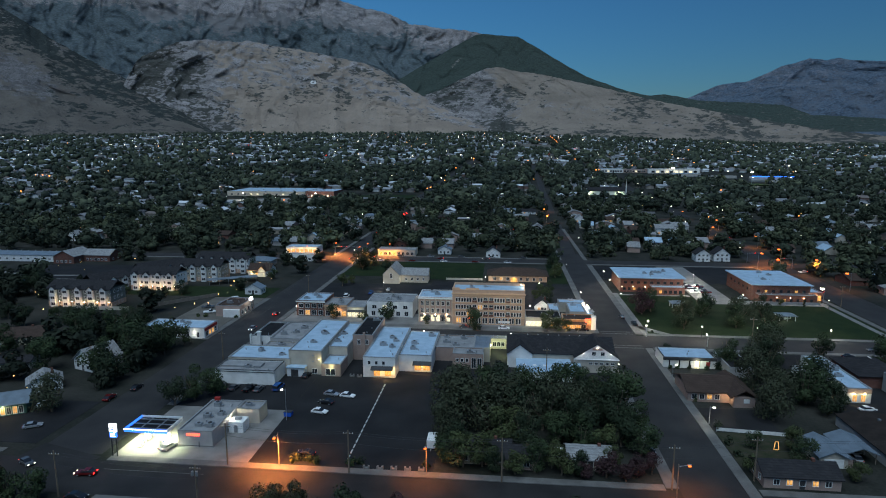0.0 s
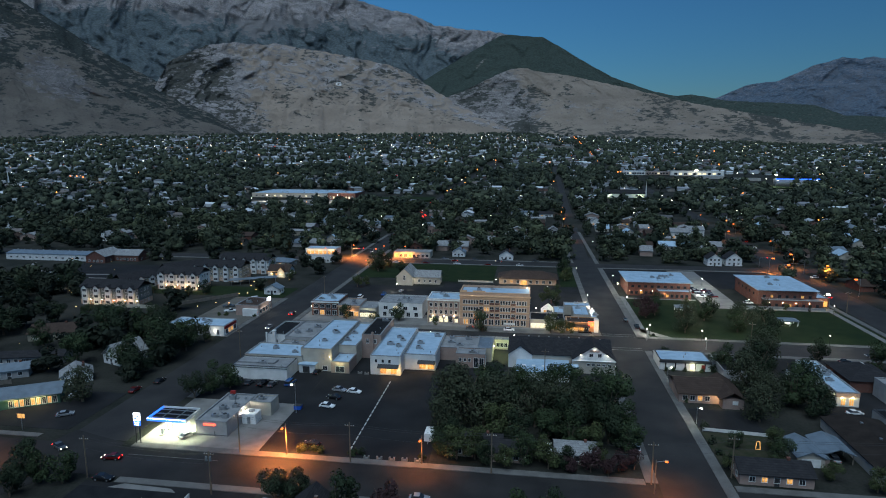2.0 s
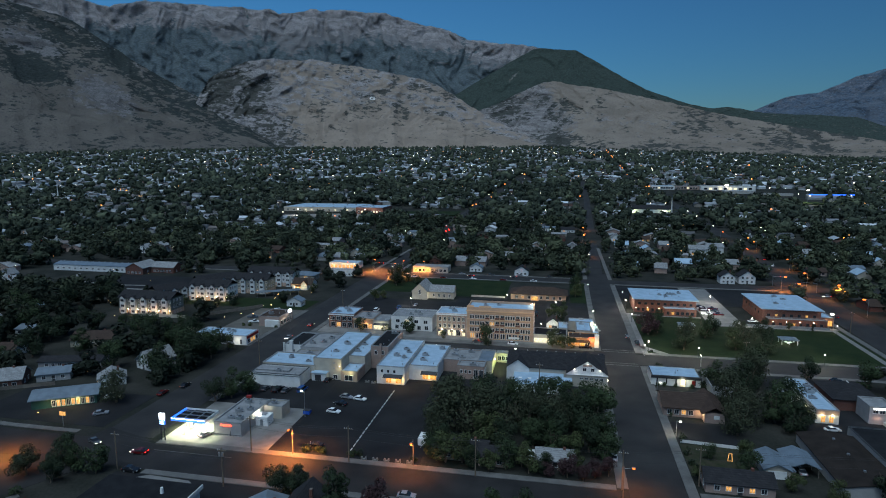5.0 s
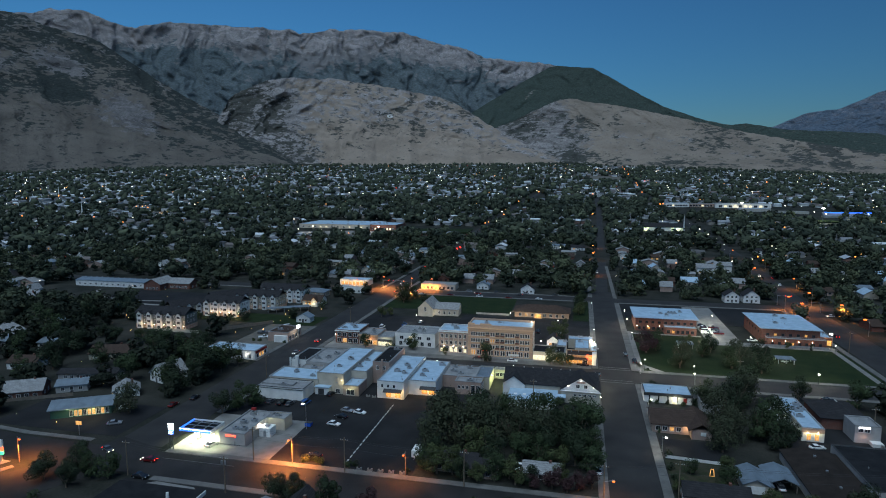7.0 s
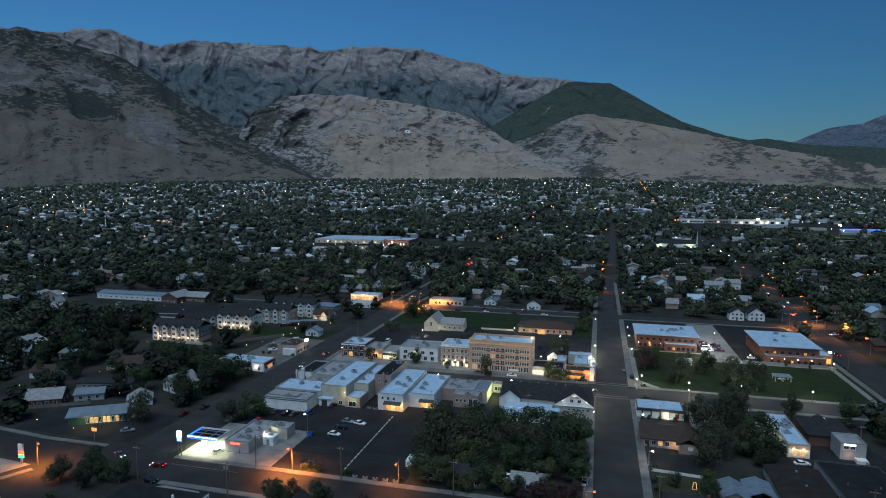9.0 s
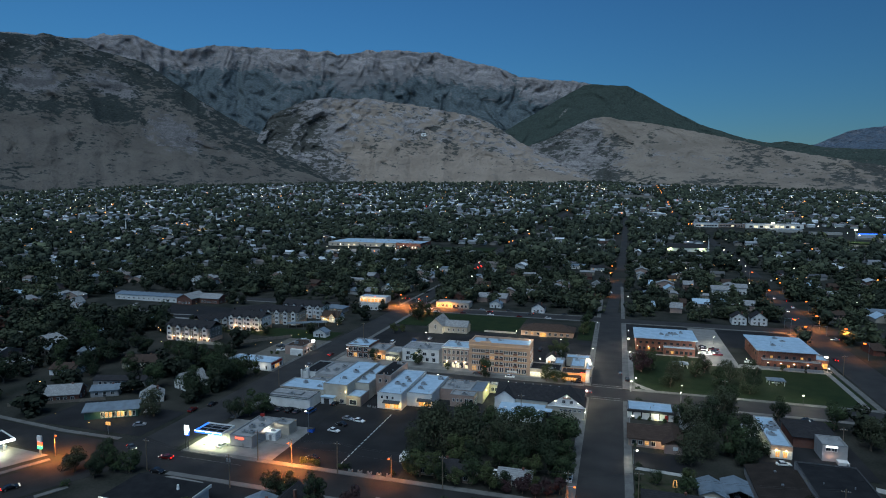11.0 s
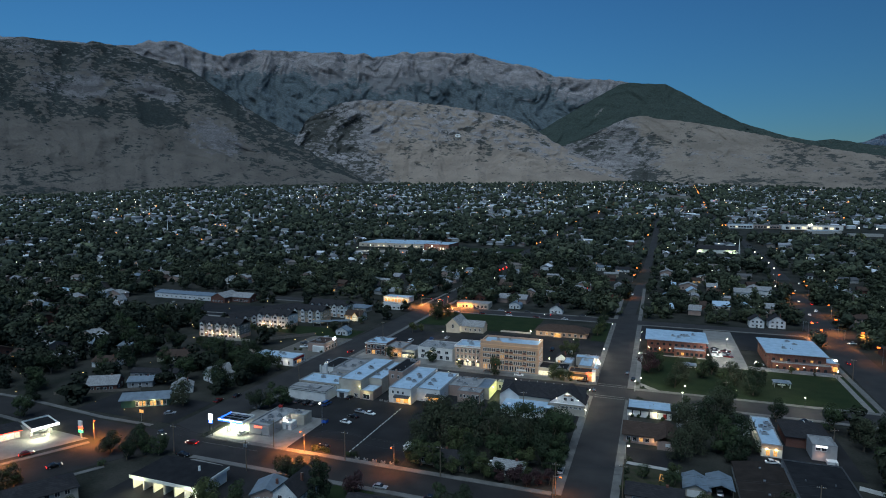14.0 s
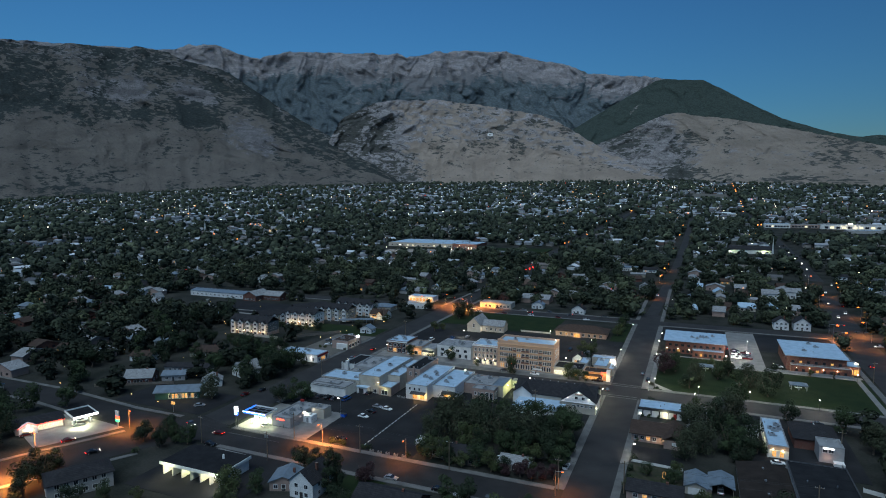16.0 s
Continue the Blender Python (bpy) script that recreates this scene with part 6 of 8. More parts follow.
# some white walls here take darker materials to imitate the trees' shade
for lab, x, y, w, d, he, hr, wl, rf, ax, tn in (
    ("old white house, walls darkened for tree shade, pale roof", -176, 167, 13, 10, 3.2, 6.2, BRICK_RED, SHINGLE_GREY, "x", 30), ("small pale house with a low roof", -164, 177, 11, 8, 2.8, 4.2, STUCCO_GREY, METAL_ROOF, "x", 30),
    ("long low house, its white wall greyed for tree shade", -168, 190, 24, 7, 2.8, 4.0, STUCCO_GREY, SHINGLE_DARK, "x", 15), ("white house with a brown roof", -207, 196, 13, 9, 3.0, 5.2, SIDING_WHITE, SHINGLE_BROWN, "x", 10),
    ("wide house with a brown hipped roof", -182, 218, 17, 12, 3.0, 5.4, SIDING_TAN, SHINGLE_BROWN, "x", 20), ("white steep-gabled house among trees", -135.5, 196, 9, 11, 3.4, 7.2, SIDING_WHITE, SHINGLE_GREY, "y", -20),
    ("white shed-roofed house by the big trees", -139, 176, 9, 7, 3.0, 5.4, SIDING_WHITE, SHINGLE_GREY, "y", 40), ("brick house with one lit window", -165, 238, 14, 9, 3.0, 5.4, BRICK_RED, SHINGLE_DARK, "x", 0),
    ("house hidden in the grove with a pale roof", 21.8, 147.5, 10, 7, 2.6, 4.2, SIDING_TAN, SHINGLE_GREY, "x", 0), ("low house under the trees", -3, 148, 13, 8, 2.8, 4.6, SIDING_TAN, SHINGLE_DARK, "x", 0),
    ("low house beside the parking lot", 5.5, 146, 8, 7, 2.6, 4.2, BRICK_PINK, SHINGLE_DARK, "x", 0)):
    house(lab, x, y, w, d, he, hr, wl, rf, ax, turn=tn, lit=(0,) if "lit" in lab else ())


# ---- trees ----
def crown_cloud(rng, h, r, low, count, size, droop=0.0, lobes=9):
    """Leaf clumps, each a small bent quad, gathered in uneven lobes."""
    centres = []
    for k in range(lobes):
        a, e = rng.uniform(0, math.tau), rng.uniform(low, 1.0)
        spread = r * math.sqrt(max(0.05, 1 - (2 * (e - 0.5 * (1 + low)) / (1.05 - low)) ** 2)) * rng.uniform(0.35, 0.75)
        centres.append((math.cos(a) * spread, math.sin(a) * spread, h * e * 0.94, r * rng.uniform(0.34, 0.55)))
    centres.append((0, 0, h * (low + 1) / 2, r * 0.6))
    cs = np.array(centres)
    pick = rng.integers(0, len(cs), count)
    d = rng.normal(size=(count, 3))
    d /= np.linalg.norm(d, axis=1)[:, None]
    rad = cs[pick, 3] * (0.55 + 0.5 * rng.random(count) ** 0.5)
    p = cs[pick, :3] + d * rad[:, None] * np.array([1, 1, 0.85])
    p[:, 2] -= droop * rng.random(count) * np.hypot(p[:, 0], p[:, 1])
    p[:, 2] = np.clip(p[:, 2], h * low * 0.7, None)
    nrm = d + np.array([0, 0, 0.25]) + rng.normal(size=(count, 3)) * 0.26
    nrm /= np.linalg.norm(nrm, axis=1)[:, None]
    t = np.cross(nrm, rng.normal(size=(count, 3)))
    t /= np.linalg.norm(t, axis=1)[:, None]
    b = np.cross(nrm, t)
    s = size * (0.6 + 0.8 * rng.random(count))[:, None]
    bend = nrm * s * 0.35
    corners = np.stack([p - t * s, p - b * s * 0.7 + bend, p + t * s, p + b * s * 0.7 + bend * rng.uniform(-1, 1)], 1)
    return corners.reshape(-1, 3), np.arange(count * 4).reshape(-1, 4)


def trunk_mesh(h, r, low, seed):
    rnd = random.Random(seed)
    bm = bmesh.new()
    rod(bm, (0, 0, -0.2), (0.1, 0.05, h * low + 0.6), 0.034 * h, 0.022 * h, 8)
    for k in range(7):
        a, e = rnd.uniform(0, math.tau), rnd.uniform(0.5, 0.9)
        z0 = h * low * rnd.uniform(0.7, 1.15)
        mid = (math.cos(a) * r * 0.3, math.sin(a) * r * 0.3, h * (low + 0.2))
        end = (math.cos(a) * r * 0.62, math.sin(a) * r * 0.62, h * e)
        rod(bm, (0.08, 0.04, z0), mid, 0.014 * h, 0.009 * h, 6)
        rod(bm, mid, end, 0.009 * h, 0.003 * h, 5)
    return solid("trunk", bm, BARK)


TREE_KINDS = {
    "broadleaf": (11, 5.0, 0.22, 2300, 0.32, 0.0, 0, "broad green street tree with a rounded uneven crown"),
    "dense": (12, 5.6, 0.16, 2500, 0.35, 0.0, 1, "dense dark green shade tree"),
    "light": (9, 4.2, 0.25, 1800, 0.29, 0.0, 2, "yellowish green young street tree"),
    "willow": (12, 6.2, 0.18, 2600, 0.32, 0.35, 3, "spreading grey-green willow with drooping twigs"),
    "plum": (7, 3.4, 0.22, 1500, 0.26, 0.0, 4, "dark purple-leaved plum tree"),
    "poplar": (15, 2.7, 0.06, 2600, 0.3, 0.0, 1, "slim upright dark green poplar"),
}
tree_made = {}
trees_count = 0


def tree(kind, x, y, h, variant=0, wide=1.0):
    """One tree with trunk and crown; later ones share the meshes of the first."""
    global trees_count
    h0, r, low, n, size, droop, leaf, label = TREE_KINDS[kind]
    trees_count += 1
    s = h / h0
    m = pose(x, y, gz(x, y), 0, 0, trees_count * 77 % 360) @ Matrix.Diagonal((s * wide, s * wide, s, 1))
    key = kind, variant
    if key not in tree_made:
        rng = np.random.default_rng(100 + 13 * variant + len(kind) * 7)
        v, q = crown_cloud(rng, h0, r, low, n, size * 0.86, droop, lobes=26 if kind == "poplar" else 8)
        t = base("tree", x, y, label, "tree", "trees of the town")
        part("trunk", trunk_mesh(h0, r, max(low, 0.15), variant), None, t)
        part("crown", joined("crown", v, q, [LEAVES[leaf]]), None, t)
        tree_made[key] = t
        t.matrix_basis = m
        return t
    ob = tree_made[key]
    keep = ob.matrix_basis.copy()
    ob.matrix_basis = Matrix()
    t = copy_thing(ob, m)
    ob.matrix_basis = keep
    return t


GROVE = [("willow", -12.5, 174, 11.5), ("willow", -9, 165, 12), ("willow", -13, 156, 11), ("broadleaf", -3, 179, 10.5), ("dense", 3, 173, 11.5), ("willow", 5, 162, 11.5), ("broadleaf", 9, 180, 10.5),
         ("dense", 13, 173, 11.5), ("willow", 12, 163, 11.5), ("broadleaf", 19, 180, 10), ("dense", 24, 174, 11), ("broadleaf", 29.5, 179, 10), ("broadleaf", 34.5, 174, 10), ("dense", 31, 165, 11), ("broadleaf", 36, 163, 10),
         ("light", 2, 153, 9), ("light", -3, 143, 8.5), ("light", -7.5, 142.5, 8), ("broadleaf", 9, 142, 8), ("dense", 20, 158, 10), ("plum", 25, 141, 6), ("plum", 32, 142, 5.5), ("light", 15, 141, 6.5), ("willow", -2, 160, 11), ("dense", 7, 152, 8.5),
         ("dense", 27, 168, 11), ("willow", 19, 167, 11), ("light", 13, 144, 7), ("broadleaf", 35, 152, 8), ("plum", 29, 139.8, 5), ("dense", -9, 150, 8), ("broadleaf", -11.5, 145, 6.5), ("dense", 0, 141.5, 6), ("light", 4.5, 140.5, 5.5), ("dense", 18.5, 142, 6), ("broadleaf", 21, 152.5, 8), ("light", 26.5, 153, 7.5), ("plum", 35.5, 143.5, 5), ("dense", 31, 156, 8.5), ("broadleaf", 15.5, 155, 8), ("light", 27, 145, 5.5), ("plum", 20, 140.6, 4.5), ("dense", 1, 166, 11), ("dense", 33, 183, 9), ("broadleaf", 25, 183, 9)]
STREET = [("broadleaf", -10.8, 251.6, 8), ("dense", -9, 247.5, 5), ("broadleaf", -47.5, 259.6, 8), ("broadleaf", -71, 257, 7), ("light", 19.4, 250.2, 8.5), ("light", 24.5, 249.6, 6), ("broadleaf", 27.5, 250, 5), ("broadleaf", -86, 371, 12), ("dense", -83, 363, 9), ("light", -84, 320, 7),
          ("dense", -66, 356, 8), ("light", -80, 325, 5), ("broadleaf", -79, 376, 9), ("light", 31, 352, 8), ("broadleaf", 33, 366, 9), ("dense", 32, 380, 10), ("light", 20, 296, 9), ("broadleaf", 23, 301, 9), ("dense", 21, 288, 7), ("light", -57, 254, 5), ("light", -30, 253.6, 4)]
PARK = [("plum", 63, 279, 10.5), ("broadleaf", 68, 284, 10), ("willow", 77, 270, 11), ("dense", 75, 258, 8.5), ("dense", 93, 286, 9.5), ("broadleaf", 88, 278, 9), ("willow", 102, 271, 11), ("dense", 112, 274, 11), ("broadleaf", 97, 262, 10), ("dense", 108, 258, 9), ("light", 85, 300, 5), ("light", 131, 300, 3.5), ("poplar", 141, 299.5, 4), ("light", 150, 312, 4), ("plum", 66, 300, 5)]
EAST = [("willow", 78, 196, 13), ("dense", 84, 205, 13), ("willow", 88, 216, 14), ("broadleaf", 93, 224, 13), ("dense", 94, 197, 12), ("broadleaf", 89, 187, 12.5), ("willow", 80, 184, 12), ("dense", 98, 190, 8), ("broadleaf", 77, 215, 10), ("willow", 75, 175, 11), ("dense", 92, 181, 9), ("light", 72.5, 157, 6.5), ("broadleaf", 71, 150, 7), ("light", 80, 145, 5), ("dense", 112, 226, 9), ("broadleaf", 130, 222, 10), ("willow", 136, 205, 11), ("broadleaf", 140, 192, 10), ("dense", 146, 214, 10), ("light", 88, 141, 6), ("dense", 60, 226, 4), ("light", 58.5, 147, 4), ("broadleaf", 63, 158, 5), ("dense", 100, 142, 9), ("broadleaf", 109, 141, 8), ("dense", 152, 225, 11), ("broadleaf", 150, 180, 12), ("dense", 135, 165, 12), ("willow", 143, 150, 11)]
WEST = [("dense", -120, 196, 14), ("broadleaf", -127, 203, 14), ("dense", -122, 183, 12.5), ("broadleaf", -130, 189, 12), ("broadleaf", -119, 208, 12), ("dense", -134, 212, 13), ("broadleaf", -144, 219, 13), ("dense", -152, 212, 13), ("broadleaf", -160, 222, 13), ("broadleaf", -88.6, 172, 10), ("dense", -92, 167.5, 9), ("broadleaf", -85, 176.5, 8.5),
        ("light", -117.5, 219, 8), ("willow", -124.5, 160.5, 11), ("dense", -108.5, 121, 8.5), ("broadleaf", -102, 118.5, 8.5), ("dense", -113.5, 114.5, 8), ("broadleaf", -96.5, 119, 7.5), ("dense", -104, 112.5, 7.5), ("broadleaf", -150, 190, 11), ("dense", -193, 195, 12), ("broadleaf", -176, 204, 11), ("dense", -205, 216, 13), ("broadleaf", -222, 206, 12), ("dense", -196, 235, 9), ("broadleaf", -178, 238, 8), ("dense", -212, 245, 9), ("broadleaf", -229, 230, 14), ("dense", -146, 238, 9), ("broadleaf", -156, 244, 8), ("dense", -165, 228, 11), ("broadleaf", -186, 240, 7), ("dense", -240, 262, 14), ("broadleaf", -252, 245, 15), ("dense", -233, 285, 13), ("light", -188, 292, 5), ("light", -178, 291, 4.5), ("light", -168, 293, 4.5), ("dense", -160, 294, 7),
        ("broadleaf", -148, 352, 11), ("dense", -158, 362, 9), ("light", -128, 333, 6), ("broadleaf", -197, 182, 10), ("dense", -222, 175, 12), ("broadleaf", -205, 155, 11), ("dense", -190, 143, 9), ("dense", -168, 96, 11), ("broadleaf", -178, 104, 12), ("dense", -173, 88, 12), ("willow", -160, 86, 11), ("broadleaf", -186, 118, 12), ("dense", -196, 110, 13), ("broadleaf", -176, 128.5, 9), ("dense", -118, 78, 11), ("broadleaf", -121, 86, 8), ("dense", -92, 70, 8), ("broadleaf", -86, 77, 7), ("dense", -113, 70, 10)]
FRONT = [("poplar", -26.4, 107.6, 15), ("poplar", -24.4, 109.2, 13), ("plum", -19.5, 117.6, 7), ("dense", -43.5, 117.5, 9), ("dense", -38.5, 118.5, 8), ("light", -57, 98, 8), ("light", -52, 91, 9), ("broadleaf", -48, 100, 7), ("broadleaf", 9, 117, 8), ("dense", 15, 118, 8.5), ("light", 26, 114, 8), ("broadleaf", 33, 117, 7), ("dense", 30, 104, 9), ("light", -79, 82, 4), ("broadleaf", 3, 96, 9), ("dense", -18, 98, 9), ("broadleaf", 62, 116, 9), ("dense", 72, 112, 9), ("light", 84, 117, 8), ("broadleaf", 96, 110, 9)]
for k, (kind, x, y, h) in enumerate(GROVE + STREET + PARK + EAST + WEST + FRONT):
    tall = (1.12 + 0.17 * math.sin(k * 1.7)) if k < len(GROVE) and y > 150 else 1.0
    tree(kind, x, y, h * tall, k % 3, 1.0 + 0.12 * math.sin(k * 2.3))


def shrub(x, y, r):
    rng = np.random.default_rng(int(abs(x * 13 + y * 7)))
    v, q = crown_cloud(rng, r * 1.4, r, 0.05, 160, 0.24)
    ob = new("shrub", joined("shrub", v, q, [LEAVES[int(abs(x)) % 3]]))
    ob.location = (x, y, gz(x, y))
    tagged(ob, "low clipped green shrub by a kerb", "shrub", "shrubs")


for x, y, r in ((-47, 140.8, 1.4), (-44.5, 140.8, 1.5), (-42, 140.6, 1.3), (-33.5, 140.5, 1.5), (-31.5, 141.4, 1.2), (-16, 141, 1.2), (57.5, 212, 0.8), (60, 212.4, 0.9), (64, 212.4, 0.9), (69.5, 212, 1.0), (73.6, 212.8, 1.6), (75, 214.5, 1.6), (-131.5, 256, 1.0), (-128, 256, 1.0), (57.8, 186, 1.1), (57.6, 189, 1.0), (70, 203, 1.2), (58, 168, 1.6), (-114, 255.6, 0.9), (-3.5, 203.6, 1.3), (-6, 203.4, 1.1), (61, 251.8, 0.7), (-108, 106, 1.5), (58, 160, 1.4), (58, 154, 1.2), (60, 150, 1.3)):
    shrub(x, y, r)


# ---- vehicles ----
CAR_PAINT = {n: surface("car_paint_" + n, c, tuple(v * 0.9 for v in c), 0.25, m, scale=2.0, bump=0.0, spec=0.6) for n, c, m in (
    ("white", (0.75, 0.75, 0.75), 0.0), ("silver", (0.45, 0.46, 0.48), 0.5), ("black", (0.015, 0.016, 0.018), 0.1), ("red", (0.13, 0.010, 0.010), 0.1), ("blue", (0.03, 0.10, 0.28), 0.2), ("grey", (0.13, 0.135, 0.14), 0.4))}
car_made = {}


def car(x, y, turn, paint="silver", kind="sedan", lights=False, z=0.07):
    """A car along its own x axis, nose at +x; turn in degrees."""
    key = paint, kind, lights
    m = pose(x, y, gz(x, y) + z, 0, 0, turn)
    if key in car_made:
        ob = car_made[key]
        keep = ob.matrix_basis.copy()
        ob.matrix_basis = Matrix()
        c = copy_thing(ob, m)
        ob.matrix_basis = keep
        return c
    c = base("car", x, y, f"{paint} {kind} " + ("on the street with its lights on" if lights else "parked on the asphalt"), "car", "cars")
    L, W, H, belt = {"sedan": (4.6, 1.8, 1.42, 0.85), "van": (5.2, 1.95, 1.95, 1.05), "pickup": (5.5, 1.95, 1.75, 1.0)}[kind]
    prof = {"sedan": [(-0.5, 0.3), (-0.5, 0.72), (-0.46, 0.86), (-0.2, 0.92), (0.2, 0.9), (0.44, 0.76), (0.5, 0.6), (0.5, 0.3)],
            "van": [(-0.5, 0.3), (-0.5, 1.05), (0.3, 1.08), (0.46, 0.9), (0.5, 0.7), (0.5, 0.3)],
            "pickup": [(-0.5, 0.45), (-0.5, 1.0), (-0.05, 1.0), (0.22, 1.04), (0.46, 0.95), (0.5, 0.8), (0.5, 0.4)]}[kind]
    bm = sweep(bmesh.new(), [(px * L, -W / 2, pz) for px, pz in prof], (0, W, 0))
    bmesh.ops.bevel(bm, geom=bm.edges[:], offset=0.07, segments=2, affect="EDGES")
    part("body", bm, CAR_PAINT[paint], c)
    cab = {"sedan": [(-0.40, 0.86), (-0.26, 1.38), (0.04, 1.42), (0.24, 0.86)], "van": [(-0.49, 1.02), (-0.47, 1.9), (0.16, 1.92), (0.32, 1.02)], "pickup": [(-0.08, 0.98), (-0.05, 1.7), (0.1, 1.72), (0.24, 0.98)]}[kind]
    glassy = sweep(bmesh.new(), [(px * L, -W * 0.43, pz) for px, pz in cab], (0, W * 0.86, 0))
    bmesh.ops.bevel(glassy, geom=glassy.edges[:], offset=0.05, segments=1, affect="EDGES")
    part("cabin_glass", glassy, GLASS, c)
    part("roof_panel", block(cab[1][0] * L + 0.02, cab[2][0] * L - 0.02, -W * 0.41, W * 0.41, cab[2][1] - 0.03, cab[2][1] + 0.03, 0.02), CAR_PAINT[paint], c)
    for wx in (-0.31 * L, 0.31 * L):
        for wy in (-W / 2 + 0.1, W / 2 - 0.1):
            w = part("wheel", rod(bmesh.new(), (wx, wy - 0.12, 0.33), (wx, wy + 0.12, 0.33), 0.33, 0.33, 14), RUBBER, c)
            part("rim", rod(bmesh.new(), (wx, wy - 0.13, 0.33), (wx, wy + 0.13, 0.33), 0.19, 0.19, 10), STEEL, w)
    for s in (-1, 1):
        part("headlight", block(L / 2 - 0.1, L / 2 + 0.02, s * W * 0.36 - 0.14, s * W * 0.36 + 0.14, 0.58, 0.72, 0.02), HEAD if lights else TRIM_WHITE, c)
        part("taillight", block(-L / 2 - 0.02, -L / 2 + 0.1, s * W * 0.38 - 0.16, s * W * 0.38 + 0.16, 0.62, 0.82, 0.02), TAIL if lights else RED_PAINT, c)
    c.matrix_basis = m
    car_made[key] = c
    return c


for x, y, a, p, k in ((-49.3, 167, -8, "white", "sedan"), (-49.3, 173.3, 168, "black", "sedan"), (-49.4, 179.2, -12, "silver", "sedan"), (-44.3, 178.4, -10, "white", "sedan"),
                      (-80.4, 181, 80, "grey", "sedan"), (-75.6, 180.8, 80, "black", "pickup"), (-72.4, 180.6, 82, "grey", "sedan"), (-67.0, 182.3, 85, "blue", "van"), (-85.5, 181.2, 80, "grey", "pickup"),
                      (-61.6, 193.0, 80, "black", "sedan"), (-80.4, 144.0, 70, "silver", "sedan"), (-45.6, 144.0, 170, "black", "sedan"), (15.2, 150.0, 90, "white", "pickup"), (37.6, 153.5, 88, "white", "sedan"),
                      (-113.8, 170, 90, "red", "sedan"), (-110.4, 178, 90, "black", "sedan"), (-122.5, 151, 30, "silver", "sedan"), (-128.6, 163.5, 200, "white", "van"), (56.2, 262, 90, "black", "pickup"), (53.0, 272, 90, "black", "sedan"),
                      (104.0, 183.6, 10, "white", "sedan"), (123, 228.5, 0, "black", "sedan"), (136, 236.8, 180, "grey", "sedan"), (118, 312, 5, "white", "sedan"), (39.5, 240, 100, "black", "sedan"), (85.2, 155.0, 90, "silver", "sedan"),
                      (33.4, 251.2, 0, "black", "pickup"), (-14, 250.8, 0, "grey", "sedan"), (2, 250.8, 0, "white", "sedan"), (-127, 285, 40, "white", "van"), (-130, 276, 10, "silver", "sedan"), (-134, 270, 15, "grey", "pickup"), (-129, 262, 20, "white", "pickup"), (-123, 265 + 12, 20, "blue", "sedan"),
                      (-154.5, 119, 60, "silver", "pickup"), (-150.5, 115.6, 63, "grey", "sedan"), (-160, 101, 63, "red", "sedan"), (11.5, 121.2, 178, "white", "sedan"), (-13.5, 123.6, 2, "silver", "sedan"), (22, 122, 0, "grey", "van"), (4, 122.4, 0, "black", "sedan"), (-88, 121.5, 0, "black", "sedan")):
    car(x, y, a, p, k)
for k in range(9):
    car(98.6 + (k % 2) * 5.4, 322 + (k // 2) * 4.2, 180 * (k % 2), ("white", "red", "white", "silver", "red", "grey", "white", "red", "black")[k], ("pickup", "pickup", "van", "sedan", "van", "sedan", "sedan", "pickup", "sedan")[k])
for k in range(12):
    car(-86 + k * 9.5 + (k % 3), 288 + (k % 4) * 8, 90, ("grey", "white", "blue", "silver", "black", "red")[k % 6], ("sedan", "van", "pickup")[k % 3])
for k in range(10):
    car(-78 + k * 10.3, 409.2 if k % 2 else 392.6, 0, ("white", "grey", "red", "silver")[k % 4], "sedan")
# traffic with its lights on, standing as at one moment
for x, y, a, p in ((-109.5, 133.5, -25, "grey"), (-92.5, 130.5, 185, "red"), (-100, 240, -90, "silver"), (-98.5, 262, 90, "red"), (-97, 395, 20, "grey"), (-86, 401, 180, "white"), (-104.5, 430, -90, "silver"), (-108, 520, 90, "red"), (-110, 620, 90, "red"), (-113, 690, 90, "red"), (-115, 700, -90, "white"), (-112, 640, 90, "red"), (-118, 780, 90, "red"), (46, 520, -90, "white"),
                   (186, 520, 80, "red"), (182, 488, -100, "white"), (200, 640, -100, "white"), (-40, 402.5, 180, "red"), (-10, 404, 180, "grey"), (-122, 100, 62, "black"), (178, 380, 200, "white"), (163, 330, 90, "red"), (-140, 103.5, 62, "red")):
    car(x, y, a, p, "sedan", True, 0.08)

# wheel stops in a row down the lot, and concrete blocks along its front
ws = solid("wheel_stop", block(-0.16, 0.16, -0.9, 0.9, 0, 0.18, 0.03), STOP_WHITE)
for k in range(17):
    ob = new("wheel_stop", ws)
    ob.location = (-35, 144 + k * 2.74, 0.06)
    tagged(ob, "pale concrete wheel stop on the lot", "wheel stop", "wheel stops in the lot")
bb = bmesh.new()
slab(bb, -0.75, 0.75, -0.3, 0.3, 0, 0.35), slab(bb, -0.75, -0.35, -0.3, 0.3, 0.35, 0.8), slab(bb, 0.35, 0.75, -0.3, 0.3, 0.35, 0.8)
bmk = solid("barrier_block", bb, CONCRETE)
for x, y in ((-29.7, 139.4), (-26.5, 139.5), (-23.3, 139.6), (-20.1, 139.7), (-16.9, 139.8), (-47, 194.6), (-56.5 + 12, 194.2)):
    ob = new("barrier_block", bmk)
    ob.location = (x, y, 0.06)
    tagged(ob, "white concrete barrier block at the lot's edge", "barrier", "barrier blocks")
dump = base("skip", -57.4, 164.6, "dark blue steel waste skip", "skip")
part("bin", sweep(bmesh.new(), [(-1.0, -0.8, 0.1), (1.0, -0.8, 0.1), (1.1, -0.8, 1.3), (-1.1, -0.8, 1.3)], (0, 1.6, 0)), BLUE_PAINT, dump)
